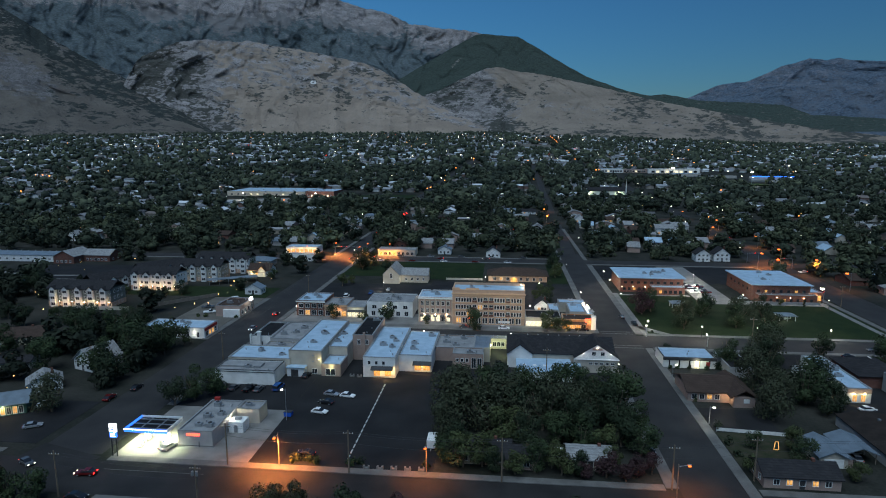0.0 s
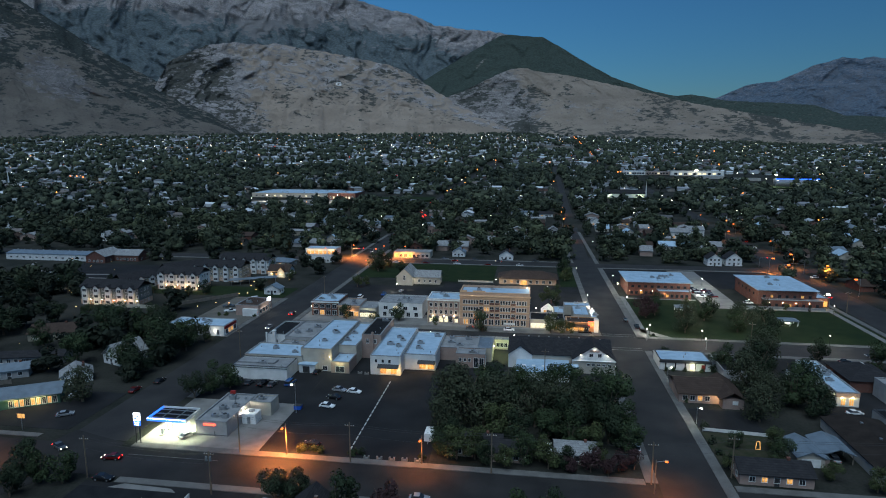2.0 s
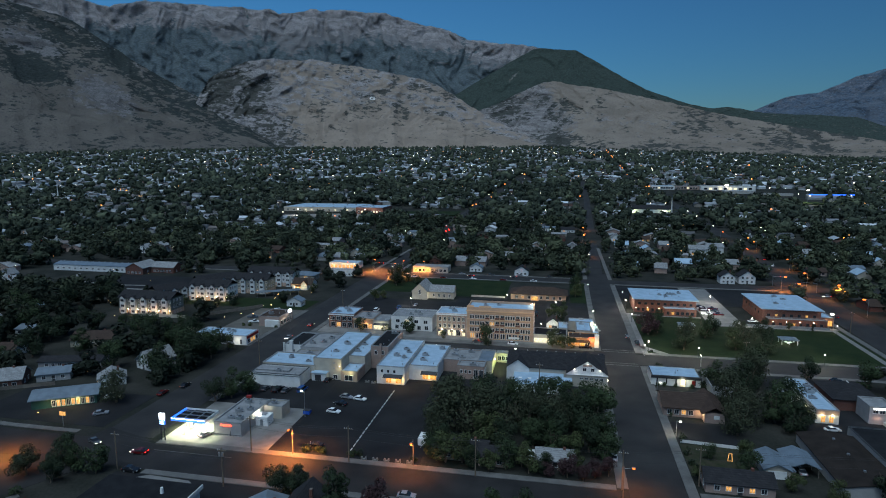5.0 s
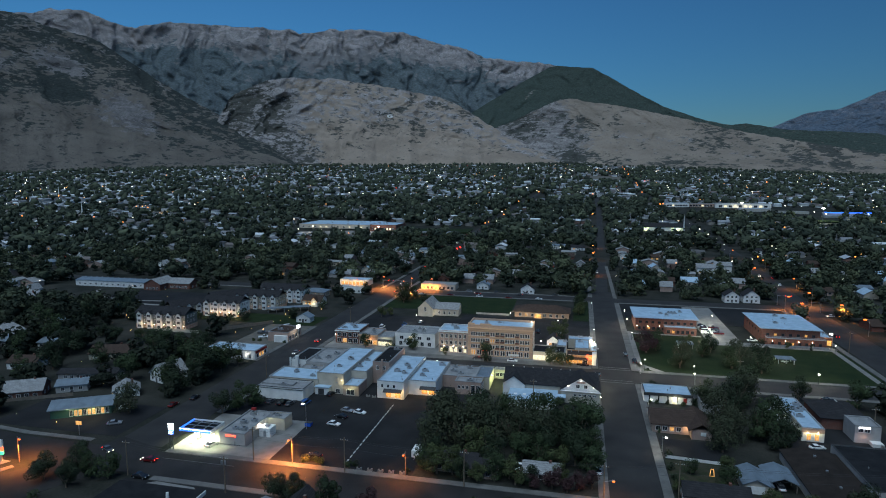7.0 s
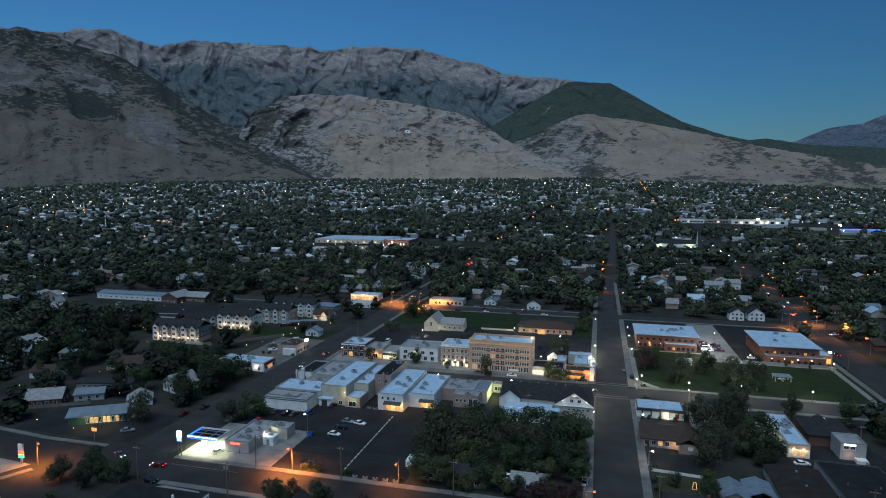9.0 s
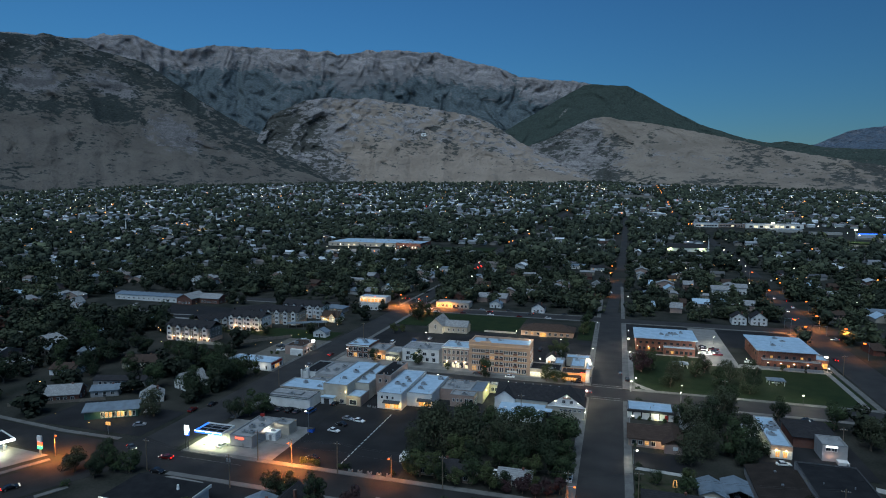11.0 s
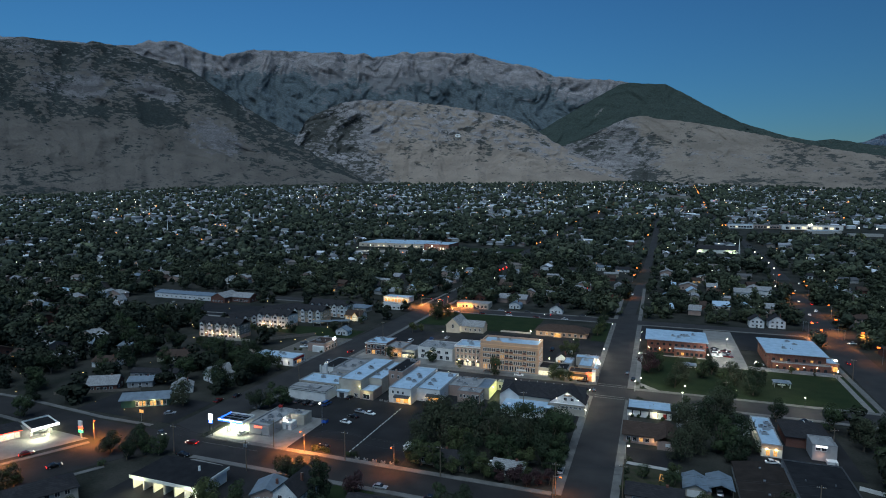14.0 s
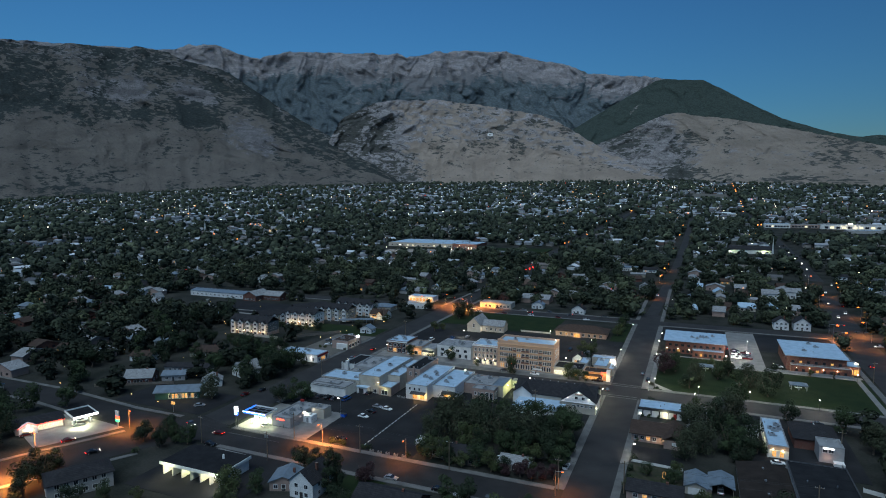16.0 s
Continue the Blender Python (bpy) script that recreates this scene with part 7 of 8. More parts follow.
part("lid", block(-1.12, 1.12, -0.85, 0.85, 1.31, 1.38), TRIM_DARK, dump)
tr = base("box_trailer", -15.8, 151.5, "small white box trailer beside the lot", "trailer", z=0.06)
part("body", block(-1.1, 1.1, -2.2, 2.2, 0.5, 2.6, 0.05), TRIM_WHITE, tr)
for s in (-1.15, 1.15):
    part("wheel", rod(bmesh.new(), (s - 0.1, 0, 0.35), (s + 0.1, 0, 0.35), 0.35, 0.35, 12), RUBBER, tr)
part("drawbar", block(-0.08, 0.08, -3.4, -2.21, 0.5, 0.6), STEEL, tr)
sl = base("garden_swing", 68.6, 158.0, "small yellow lit garden frame", "garden frame")
for a, b2 in (((-0.6, 0, 0), (-0.35, 0, 2.2)), ((0.6, 0, 0), (0.35, 0, 2.2)), ((-0.35, 0, 2.2), (0.35, 0, 2.2)), ((-0.6, 0, 0.1), (0.6, 0, 0.1))):
    part("bar", rod(bmesh.new(), a, b2, 0.1, 0.1, 6), WARM, sl)


def fence(a, b, h=1.6, material=FENCE_WOOD, label="weathered grey board fence panels"):
    a, b = Vector((*a, 0)), Vector((*b, 0))
    f = base("fence", a.x, a.y, label, "fence", turn=math.degrees(math.atan2(b.y - a.y, b.x - a.x)))
    n = max(1, int((b - a).length / 2.4))
    L = (b - a).length
    for k in range(n + 1):
        part("post", block(L * k / n - 0.06, L * k / n + 0.06, -0.06, 0.06, -0.1, h + 0.1), material, f)
    for k in range(n):
        part("panel", block(L * k / n + 0.07, L * (k + 1) / n - 0.07, -0.03, 0.03, 0.08, h), material, f)


fence((57.5, 167), (74, 165.5), 1.0, STUCCO_WHITE, "low pale concrete block wall"), fence((-195, 262), (-168, 262.5), 1.8, STUCCO_BEIGE, "pale concrete block boundary wall"), fence((-165, 264), (-140, 292), 1.8, FENCE_WOOD)
fence((-140, 240.5), (-168, 248), 1.8, STUCCO_BEIGE, "pale concrete block boundary wall"), fence((112, 303.6), (150, 303.4), 1.2, STEEL, "grey metal railing by the walk"), fence((123.4, 150), (123.4, 188), 1.5, STUCCO_GREY, "grey concrete block boundary wall"), fence((126, 172), (150, 163), 1.4, STUCCO_WHITE, "white painted board fence")
fence((-158, 170), (-190, 152), 1.4, FENCE_WOOD), fence((-30, 340.6), (-10, 340.6), 1.2, STUCCO_BEIGE, "pale low wall beside the lawn")

# ---- lamps and poles ----
def street_lamp(x, y, h, turn, colour, watts, wooden=False, arm=2.2, bulb=None, label=""):
    sodium = colour is ORANGE_LIGHT
    s = base("street_lamp", x, y, label or ("street lamp glowing orange on a tall pole" if sodium else "street lamp glowing white on a steel pole"), "street lamp", "street lamps", turn=turn)
    part("pole", rod(bmesh.new(), (0, 0, -0.1), (0, 0, h), 0.15 if wooden else 0.1, 0.11 if wooden else 0.06), WOOD_POLE if wooden else STEEL, s)
    if arm:
        part("arm", rod(bmesh.new(), (0, 0, h - 0.5), (arm, 0, h - 0.05), 0.05, 0.04, 6), STEEL, s)
    hd = part("lamp_head", block(arm - 0.35, arm + 0.35, -0.17, 0.17, h - 0.1, h + 0.1, 0.05), STEEL, s)
    # bulbs are oversized to imitate glare, most of all on the arterial road
    big = 2.4 if x > 150 else 1.7 if y > 300 else 1.2
    part("bulb", block(arm - 0.26 * big, arm + 0.26 * big, -0.2 * big, 0.2 * big, h - 0.1 - 0.25 * big, h - 0.101, 0.05), SODIUM if sodium else LED, hd)
    lamp(s, h - 0.2 - 0.25 * big, colour, watts, arm, 0, 0.2, True)


for x, y, h, a, w in ((-50.2, 138.6, 8.4, -90, 3200), (-15.6, 138.8, 7.6, -90, 450), (38.2, 133.6, 8.2, 0, 420), (-129.6, 121.6, 8.0, -30, 2000), (-127, 70, 8.5, 150, 9000), (-141, 92, 8.5, -30, 1500),
                      (-93.6, 393, 9, 60, 4200), (-91, 409.6, 9, -60, 3000), (-114, 410, 9, -30, 3000), (-75, 410.6, 9, -90, 1600), (-128, 392.5, 9, 90, 1600),
                      (157, 392, 9.5, 20, 4200), (178, 410, 9.5, 200, 4200), (157.5, 372, 9.5, 0, 1800), (183, 372, 9.5, 180, 3000), (180, 335, 9.5, 180, 900), (188, 470, 9, 180, 1500), (170, 520, 9, 0, 1300), (194, 570, 9, 180, 1300), (180, 640, 9, 0, 1200), (40.5, 504, 8.5, 0, 1500), (43, 600, 8.5, 0, 1200), (46, 690, 8.5, 0, 1000)):
    street_lamp(x, y, h, a, ORANGE_LIGHT, w * (13.0 if y < 140 else 18.0 if x < 0 else 5.0), wooden=y < 140)
for x, y, h, a, w in ((-57.0, 162, 9, 180, 0), (56.9, 171, 5.0, 0, 1600), (56.2, 204, 4.6, 0, 160), (57.5, 246.2, 4.6, 90, 160), (77.5, 236.6, 4.6, 90, 140), (152, 305, 8, 180, 150)):
    street_lamp(x, y, h, a, WHITE_LIGHT, w, arm=1.0)
for k, (x, y) in enumerate(((59.8, 253.5), (79.0, 248.2), (99.8, 248.8), (126.5, 248.2), (93, 309), (115, 303), (39.0, 228.5), (-28.5, 231.8), (4.6, 232.0), (38.6, 276), (-8, 331), (20, 318), (-18, 300), (13.5, 273), (39, 302), (98, 316), (57.6, 330), (-60, 312), (106, 349), (150, 296), (57.8, 300), (57.9, 352), (39, 370))):
    s = base("park_lamp", x, y, "lamp post with a glowing white globe", "lamp post", "lamp posts")
    part("pole", rod(bmesh.new(), (0, 0, -0.1), (0, 0, 4.0), 0.09, 0.06), TRIM_DARK, s)
    part("collar", rod(bmesh.new(), (0, 0, 3.9), (0, 0, 4.05), 0.12, 0.16), TRIM_DARK, s)
    g = bmesh.new()
    bmesh.ops.create_icosphere(g, subdivisions=2, radius=0.23, matrix=Matrix.Translation((0, 0, 4.25)))
    part("globe", g, LED, s, "glowing globe")
    if k < 19:
        lamp(s, 4.85, WHITE_LIGHT, 2400, 0, 0, 0.15)


for x, y in ((180.9, 623.5), (178.2, 529.4), (174, 470), (186, 590)):
    car(x, y, 265, "white", lights=True)
rc = car(94.2, 342.4, 90, "red", lights=True)


def power_pole(x, y, h=11.0, transformer=False):
    p = base("power_pole", x, y, "weathered wooden power pole with a crossarm", "power pole", "power poles")
    part("pole", rod(bmesh.new(), (0, 0, -0.2), (0, 0, h), 0.19, 0.13, 10), WOOD_POLE, p)
    part("crossarm", block(-1.2, 1.2, -0.06, 0.06, h - 0.9, h - 0.75), WOOD_POLE, p)
    for k in (-1.05, -0.45, 0.45, 1.05):
        part("insulator", rod(bmesh.new(), (k, 0, h - 0.75), (k, 0, h - 0.55), 0.06, 0.04, 6), TRIM_WHITE, p)
    if transformer:
        for k in (-0.45, 0.45):
            part("transformer", rod(bmesh.new(), (k, -0.35, h - 2.2), (k, -0.35, h - 1.2), 0.25, 0.25, 12), STEEL, p)


POLES = [(-92.5, 122.0), (-60.0, 119.5, 1), (-62.4, 137.9), (-33.2, 137.2), (1.5, 137.0), (38.3, 137.5), (57.5, 143), (-95.6, 205), (-96, 300), (15.5, 198.5), (95, 331 - 90), (-128, 330), (110, 148), (124.5, 196), (157.4, 300)]
for p in POLES:
    power_pole(p[0], p[1], 10.5, len(p) > 2)


def wire(a, b, sag=0.7, z=9.9):
    cu = bpy.data.curves.new("power_line", "CURVE")
    cu.dimensions, cu.bevel_depth = "3D", 0.02
    sp = cu.splines.new("POLY")
    sp.points.add(8)
    for k in range(9):
        t = k / 8
        sp.points[k].co = (a[0] + (b[0] - a[0]) * t, a[1] + (b[1] - a[1]) * t, z - sag * 4 * t * (1 - t), 1)
    cu.materials.append(CABLE)
    tagged(new("power_line", cu), "thin black power line sagging between poles", "power line", "power lines")


for a, b2 in (((-92.5, 122.0), (-60, 119.5)), ((-62.4, 137.9), (-33.2, 137.2)), ((-33.2, 137.2), (1.5, 137.0)), ((1.5, 137.0), (38.3, 137.5)), ((38.3, 137.5), (57.5, 143)), ((57.5, 143), (110, 148)), ((-95.6, 205), (-96, 300))):
    for dy, z in ((-0.5, 9.95), (0.5, 9.95), (0, 7.4)):
        wire((a[0], a[1] + dy), (b2[0], b2[1] + dy), 0.8, z)


def signal(x, y, turn):
    s = base("traffic_signal", x, y, "traffic signal on a mast arm showing red", "traffic signal", "traffic signals", turn=turn)
    part("mast", rod(bmesh.new(), (0, 0, -0.1), (0, 0, 6.4), 0.14, 0.1), STEEL, s)
    part("mast_arm", rod(bmesh.new(), (0, 0, 6.0), (9, 0, 6.4), 0.09, 0.05), STEEL, s)
    for k in (4.5, 8.0):
        hd = part("signal_head", block(k - 0.2, k + 0.2, -0.18, 0.18, 5.4, 6.5, 0.03), TRIM_DARK, s)
        part("red_lens", rod(bmesh.new(), (k, -0.19, 6.25), (k, -0.26, 6.25), 0.2, 0.2, 10), TAIL, hd)


signal(-94, 409, 180), signal(-113, 409.5, 0), signal(158, 411, 0), signal(177, 392, 180)


# ---- the town beyond, up to the foot of the mountains ----
ROADS = [([(-103.5, 139), (-103.5, 470)], 8.5), ([(-103.5, 470), (-112, 620), (-110, 850), (-99, 1117), (-72, 1553)], 6.0), ([(47, 30), (47, 400)], 7.5), ([(47, 400), (54, 669)], 5.5), ([(54, 669), (62, 1043), (66, 1410)], 5.5), ([(166, 150), (169, 430)], 9.5), ([(169, 430), (190, 640), (195, 802), (196, 1046)], 8.0), ([(196, 1046), (184, 1594), (216, 2900)], 4.0), ([(-420, 401), (420, 401)], 8), ([(-430, 136), (-200, 136), (-140, 130)], 11), ([(-112, 240), (420, 240)], 11), ([(-103, 141), (-118, 112), (-139, 72), (-185, -20)], 14)]


def clear_of_roads(x, y, extra=0.0):
    """True where a place keeps off every road."""
    ok = np.ones(np.shape(x), bool)
    for line, w in ROADS:
        for (ax, ay), (bx2, by) in zip(line, line[1:]):
            dx, dy = bx2 - ax, by - ay
            t = np.clip(((x - ax) * dx + (y - ay) * dy) / (dx * dx + dy * dy), 0, 1)
            ok &= np.hypot(x - ax - t * dx, y - ay - t * dy) > w + extra
    return ok


def outside_core(x, y):
    """Clear of the blocks that are built house by house, and of the camera's view to the far halls."""
    core = (x > -300) & (x < 156) & (y > 60) & (y < 393)
    core &= ~((x < -222) & (y < 300))
    core |= (x > -365) & (x < -240) & (y > 318) & (y < 395)
    strip = (x > -160) & (x < 20) & (y >= 393) & (y < 432)
    right = (x > 120) & (x < 155) & (y >= 393) & (y < 425)
    school = (x > -385) & (x < -206) & (y > 715) & (y < 890)
    hall = (x > 112) & (x < 178) & (y > 815) & (y < 905)
    field = ((x > 192) & (x < 505) & (y > 1090) & (y < 1300)) | ((x > 376) & (x < 440) & (y > 965) & (y < 1090))
    lawn = (x > -206) & (x < -118) & (y > 765) & (y < 865)
    bare = (x > 40) & (x < 175) & (y > 2050) & (y < 2300)
    return ~(core | strip | right | school | hall | field | lawn | bare)


rng = np.random.default_rng(5)


def scatter(n, r0, r1, a0, a1, power=2.0):
    a = np.radians(rng.uniform(a0, a1, n))
    r = (r0 ** power + (r1 ** power - r0 ** power) * rng.random(n)) ** (1 / power)
    return HUB[0] + r * np.sin(a), HUB[1] + r * np.cos(a)


def homes(n, r0, r1, a0, a1):
    """House lots in rows along a street grid, slightly out of line."""
    x, y = scatter(n, r0, r1, a0, a1)
    gx = np.round(x / 19.0) * 19.0 + rng.uniform(-3, 3, n)
    row = np.round(y / 62.0)
    gy = row * 62.0 + np.where(rng.random(n) < 0.5, -17, 17) + rng.uniform(-4, 4, n)
    keys, first = np.unique(np.stack([np.round(gx / 19), np.round(gy / 30)], 1), axis=0, return_index=True)
    gx, gy = gx[first], gy[first]
    keep = outside_core(gx, gy) & clear_of_roads(gx, gy, 13)
    for x0, x1, y0, y1 in FOOTPRINTS:
        if y1 > 395:
            keep &= ~((gx > x0 - 9) & (gx < x1 + 9) & (gy > y0 - 16) & (gy < y1 + 9))
    return gx[keep], gy[keep]


# houses and halls that stand out of the trees in the middle distance
MID_STYLES = {
    "white": ("small white house with a dark shingle roof", SIDING_WHITE, SHINGLE_DARK, "x", 3.2, 5.4),
    "whitegable": ("white house with a steep gabled front", SIDING_WHITE, SHINGLE_GREY, "y", 4.2, 7.6),
    "pale": ("low house with a pale blue metal roof", STUCCO_WHITE, METAL_ROOF, "x", 3.0, 4.6),
    "grey": ("grey-walled house with a grey shingle roof", STUCCO_GREY, SHINGLE_GREY, "y", 3.2, 5.8),
    "brick": ("red brick house with a pale gable", BRICK_RED, SHINGLE_DARK, "y", 3.6, 6.4),
    "brown": ("brown-roofed brick house among trees", BRICK_PINK, SHINGLE_BROWN, "x", 3.0, 5.2),
    "warm": ("house with warmly lit front windows", SIDING_TAN, SHINGLE_BROWN, "x", 3.2, 5.4),
    "two": ("large two-storey pale house with a grey roof", STUCCO_WHITE, SHINGLE_GREY, "x", 5.6, 8.4),
    "strip": ("long low white hall with a pale roof", STUCCO_WHITE, METAL_ROOF, "x", 3.8, 5.2),
}
MID_WEST = [("whitegable", -195, 595, 8), ("white", -195, 627, 13), ("pale", -132, 572, 15), ("brick", -166, 677, 14), ("white", -157, 714, 13), ("whitegable", -271, 615, 10), ("pale", -300, 559, 13), ("pale", -304, 615, 9), ("brown", -200, 484, 16), ("warm", -216, 444, 8), ("strip", -149, 614, 44)]
MID_EAST = [("pale", -59, 556, 15), ("warm", -43, 560, 11), ("whitegable", -26, 560, 9), ("white", -24, 650, 10), ("strip", 3, 676, 24), ("white", 29, 671, 15), ("grey", 32, 549, 8), ("brick", 26, 499, 8.5), ("grey", 9, 495, 7), ("white", 14, 452, 8), ("pale", -87, 624, 10), ("pale", -86, 570, 10), ("warm", -68, 517, 10)]
MID_RIGHT = [("whitegable", 76, 609, 10), ("warm", 104, 612, 9), ("whitegable", 117, 600, 11), ("pale", 132, 636, 10), ("two", 137, 531, 15), ("two", 154, 547, 14), ("grey", 131, 676, 15), ("white", 216, 680, 9), ("white", 229, 655, 8), ("grey", 213, 580, 9), ("grey", 225, 576, 11), ("pale", 217, 514, 19), ("brown", 200, 452, 12), ("pale", 232, 471, 13)]
MID_YARDS = [("pale", -222, 220, 11), ("warm", -262, 186, 11), ("grey", -290, 211, 11), ("brown", -281, 231, 12)]
MID_LEFT = [("pale", -396, 346, 20), ("grey", -336, 309, 17), ("whitegable", -349, 327, 7), ("warm", -495, 460, 20), ("strip", -507, 541, 15), ("white", -486, 538, 15), ("grey", -534, 528, 20), ("pale", -581, 514, 18), ("pale", -468, 627, 15), ("white", -456, 700, 12), ("pale", -419, 546, 11), ("pale", -387, 565, 12), ("whitegable", -339, 452, 11), ("white", -321, 450, 11), ("white", -296, 446, 8)]
for k, (style, x, y, w) in enumerate(MID_WEST + MID_EAST + MID_RIGHT + MID_LEFT + MID_YARDS):
    lab, wall_, roof_, ax, he, hr = MID_STYLES[style]
    d = max(8.0, min(13.0, w * 0.8))
    h = house(lab, x, y + d / 2, w, d, he, hr, wall_, roof_, ax, wins=False, group="houses among the trees", chimney=k % 3 == 0)
    for u in (0.2, 0.5, 0.8) if w > 10 else (0.25, 0.75):
        lit_ = style == "warm" or (k % 4 == 0 and u < 0.3)
        part("window", window_mesh(1.5, 1.2, WARM if lit_ else GLASS, 1)[1], None, h, "window lit from within" if lit_ else "").matrix_basis = on_face((-w / 2, w / 2, -d / 2, d / 2), "S", u, 1.0, 0.03)
    part("door", block(w * 0.08, w * 0.08 + 1.0, -d / 2 - 0.05, -d / 2 - 0.003, 0, 2.1), TRIM_DARK, h)
ribbon("drive_curved", [(-318, 358), (-314, 351), (-306, 343), (-294, 335), (-278, 330.5), (-262, 329), (-243, 331)], 2.4, CONCRETE, "pale kerb curving round the yard", step=6, lift=0.14)


# single houses of the near neighbourhoods
WALLS = [SIDING_WHITE, SIDING_TAN, BRICK_RED, STUCCO_GREY, BRICK_PINK, SIDING_TAN, STUCCO_BEIGE]
ROOFS = [SHINGLE_DARK, SHINGLE_GREY, SHINGLE_BROWN, METAL_ROOF, SHINGLE_GREY, SHINGLE_DARK, ROOF_DUSK_BLUE]
proto = []


def town_house(k, x, y, turn):
    v = k % 12
    m = pose(x, y, gz(x, y), 0, 0, turn)
    if v < len(proto):
        keep = proto[v].matrix_basis.copy()
        proto[v].matrix_basis = Matrix()
        copy_thing(proto[v], m)
        proto[v].matrix_basis = keep
        return
    w, d = 10 + (v * 5 % 7), 7.5 + (v * 3 % 4)
    h = base("town_house", x, y, ("small gabled house", "low hip-roofed house")[v % 3 == 1] + " with " + ("dark", "grey", "brown", "pale metal", "grey", "dark", "pale")[v % 7] + " roof among trees", "house", "houses of the neighbourhood")
    he, hr = 3.0 + 0.4 * (v % 3), 5.0 + 0.5 * (v % 4)
    box = (-w / 2, w / 2, -d / 2, d / 2)
    if v % 3 == 1:
        part("wall", block(*box, -0.3, he), WALLS[v % 7], h)
        hip_roof(h, box, he, hr, ROOFS[v % 7])
    else:
        ax = "y" if v % 2 else "x"
        gable_walls(h, box, he, hr, ax, WALLS[v % 7])
        gable_roof(h, box, he, hr, ax, ROOFS[v % 7])
    for u in (0.22, 0.78):
        wn_ = part("window", window_mesh(1.5, 1.2, WARM, 1)[1] if (v == 5 and u < 0.5) else window_mesh(1.5, 1.2, GLASS, 1)[1], None, h)
        wn_.matrix_basis = on_face(box, "S", u, 0.9, 0.03)
    part("door", block(-0.5, 0.5, -d / 2 - 0.05, -d / 2 - 0.003, 0, 2.1), TRIM_DARK, h)
    h.matrix_basis = m
    proto.append(h)


hx_, hy_ = homes(900, 395, 800, -66, 34)
order = np.argsort(np.hypot(hx_ - HUB[0], hy_ - HUB[1]))[:195]
for k, i in enumerate(order):
    town_house(int(i * 7 + k), hx_[i], hy_[i], float(rng.choice([0, 90, 180, 270]) + rng.uniform(-6, 6)))
near_limit = float(np.hypot(hx_[order[-1]] - HUB[0], hy_[order[-1]] - HUB[1])) if len(order) else 800.0
# houses on the near left and behind the camera's path
for k, (x, y) in enumerate(((-250, 150), (-268, 172), (-236, 190), (-262, 205), (-245, 222), (-285, 190), (-300, 215), (-272, 240), (-255, 268), (-290, 262), (-232, 128), (-262, 118), (-300, 140), (-235, 90), (-270, 80), (-205, 95), (-210, 70), (170 + 20, 205), (200, 180), (188, 225), (215, 222), (205, 262), (196, 290), (222, 300), (200, 330), (230, 340), (150, 108), (130, 106), (112, 104), (92, 100), (60, 100), (75, 96))):
    town_house(k * 5 + 2, x, y, (0, 90, 180, 270)[k % 4] + 8 * math.sin(k))

# far houses, too many to count
def house_cloud(x, y, big):
    n = len(x)
    w, d = rng.uniform(5, 8, n) * big, rng.uniform(3.6, 5.2, n) * big
    he, hr = rng.uniform(2.8, 4.6, n), rng.uniform(1.6, 2.8, n)
    a = rng.choice([0, math.pi / 2], n) + rng.uniform(-0.15, 0.15, n)
    z = gz(x, y)
    zero = np.zeros(n)
    loc = [(-w, -d, zero - 1), (w, -d, zero - 1), (w, d, zero - 1), (-w, d, zero - 1), (-w, -d, he), (w, -d, he), (w, d, he), (-w, d, he),
           (-w * 1.06, -d * 1.1, he - 0.1), (w * 1.06, -d * 1.1, he - 0.1), (w * 1.06, d * 1.1, he - 0.1), (-w * 1.06, d * 1.1, he - 0.1), (-w * 1.06, zero, he + hr), (w * 1.06, zero, he + hr), (-w, zero, he + hr * 0.96), (w, zero, he + hr * 0.96)]
    V = np.zeros((n, 16, 3))
    for i, (lx, ly, lz) in enumerate(loc):
        V[:, i, 0] = x + lx * np.cos(a) - ly * np.sin(a)
        V[:, i, 1] = y + lx * np.sin(a) + ly * np.cos(a)
        V[:, i, 2] = z + lz
    f = np.array([(0, 1, 5, 4), (1, 2, 6, 5), (2, 3, 7, 6), (3, 0, 4, 7), (4, 7, 14, 14), (5, 15, 6, 6), (8, 9, 13, 12), (10, 11, 12, 13)])
    mi = np.tile([0, 0, 0, 0, 0, 0, 1, 1], n)
    q = (f[None] + 16 * np.arange(n)[:, None, None]).reshape(-1, 4)
    return V.reshape(-1, 3), q, mi


def tri_safe(name, v, q, mats, mi):
    """As joined(), for faces some of which have three corners."""
    me = bpy.data.meshes.new(name)
    tri = q[:, 2] == q[:, 3]
    counts = np.where(tri, 3, 4)
    loops = np.concatenate([r[:c] for r, c in zip(q, counts)])
    me.vertices.add(len(v))
    me.vertices.foreach_set("co", v.astype(np.float32).ravel())
    me.loops.add(len(loops))
    me.loops.foreach_set("vertex_index", loops.astype(np.int32))
    me.polygons.add(len(q))
    me.polygons.foreach_set("loop_start", np.r_[0, np.cumsum(counts)[:-1]].astype(np.int32))
    me.polygons.foreach_set("material_index", mi.astype(np.int32))
    me.update(calc_edges=True)
    for m in mats:
        me.materials.append(m)
    return me


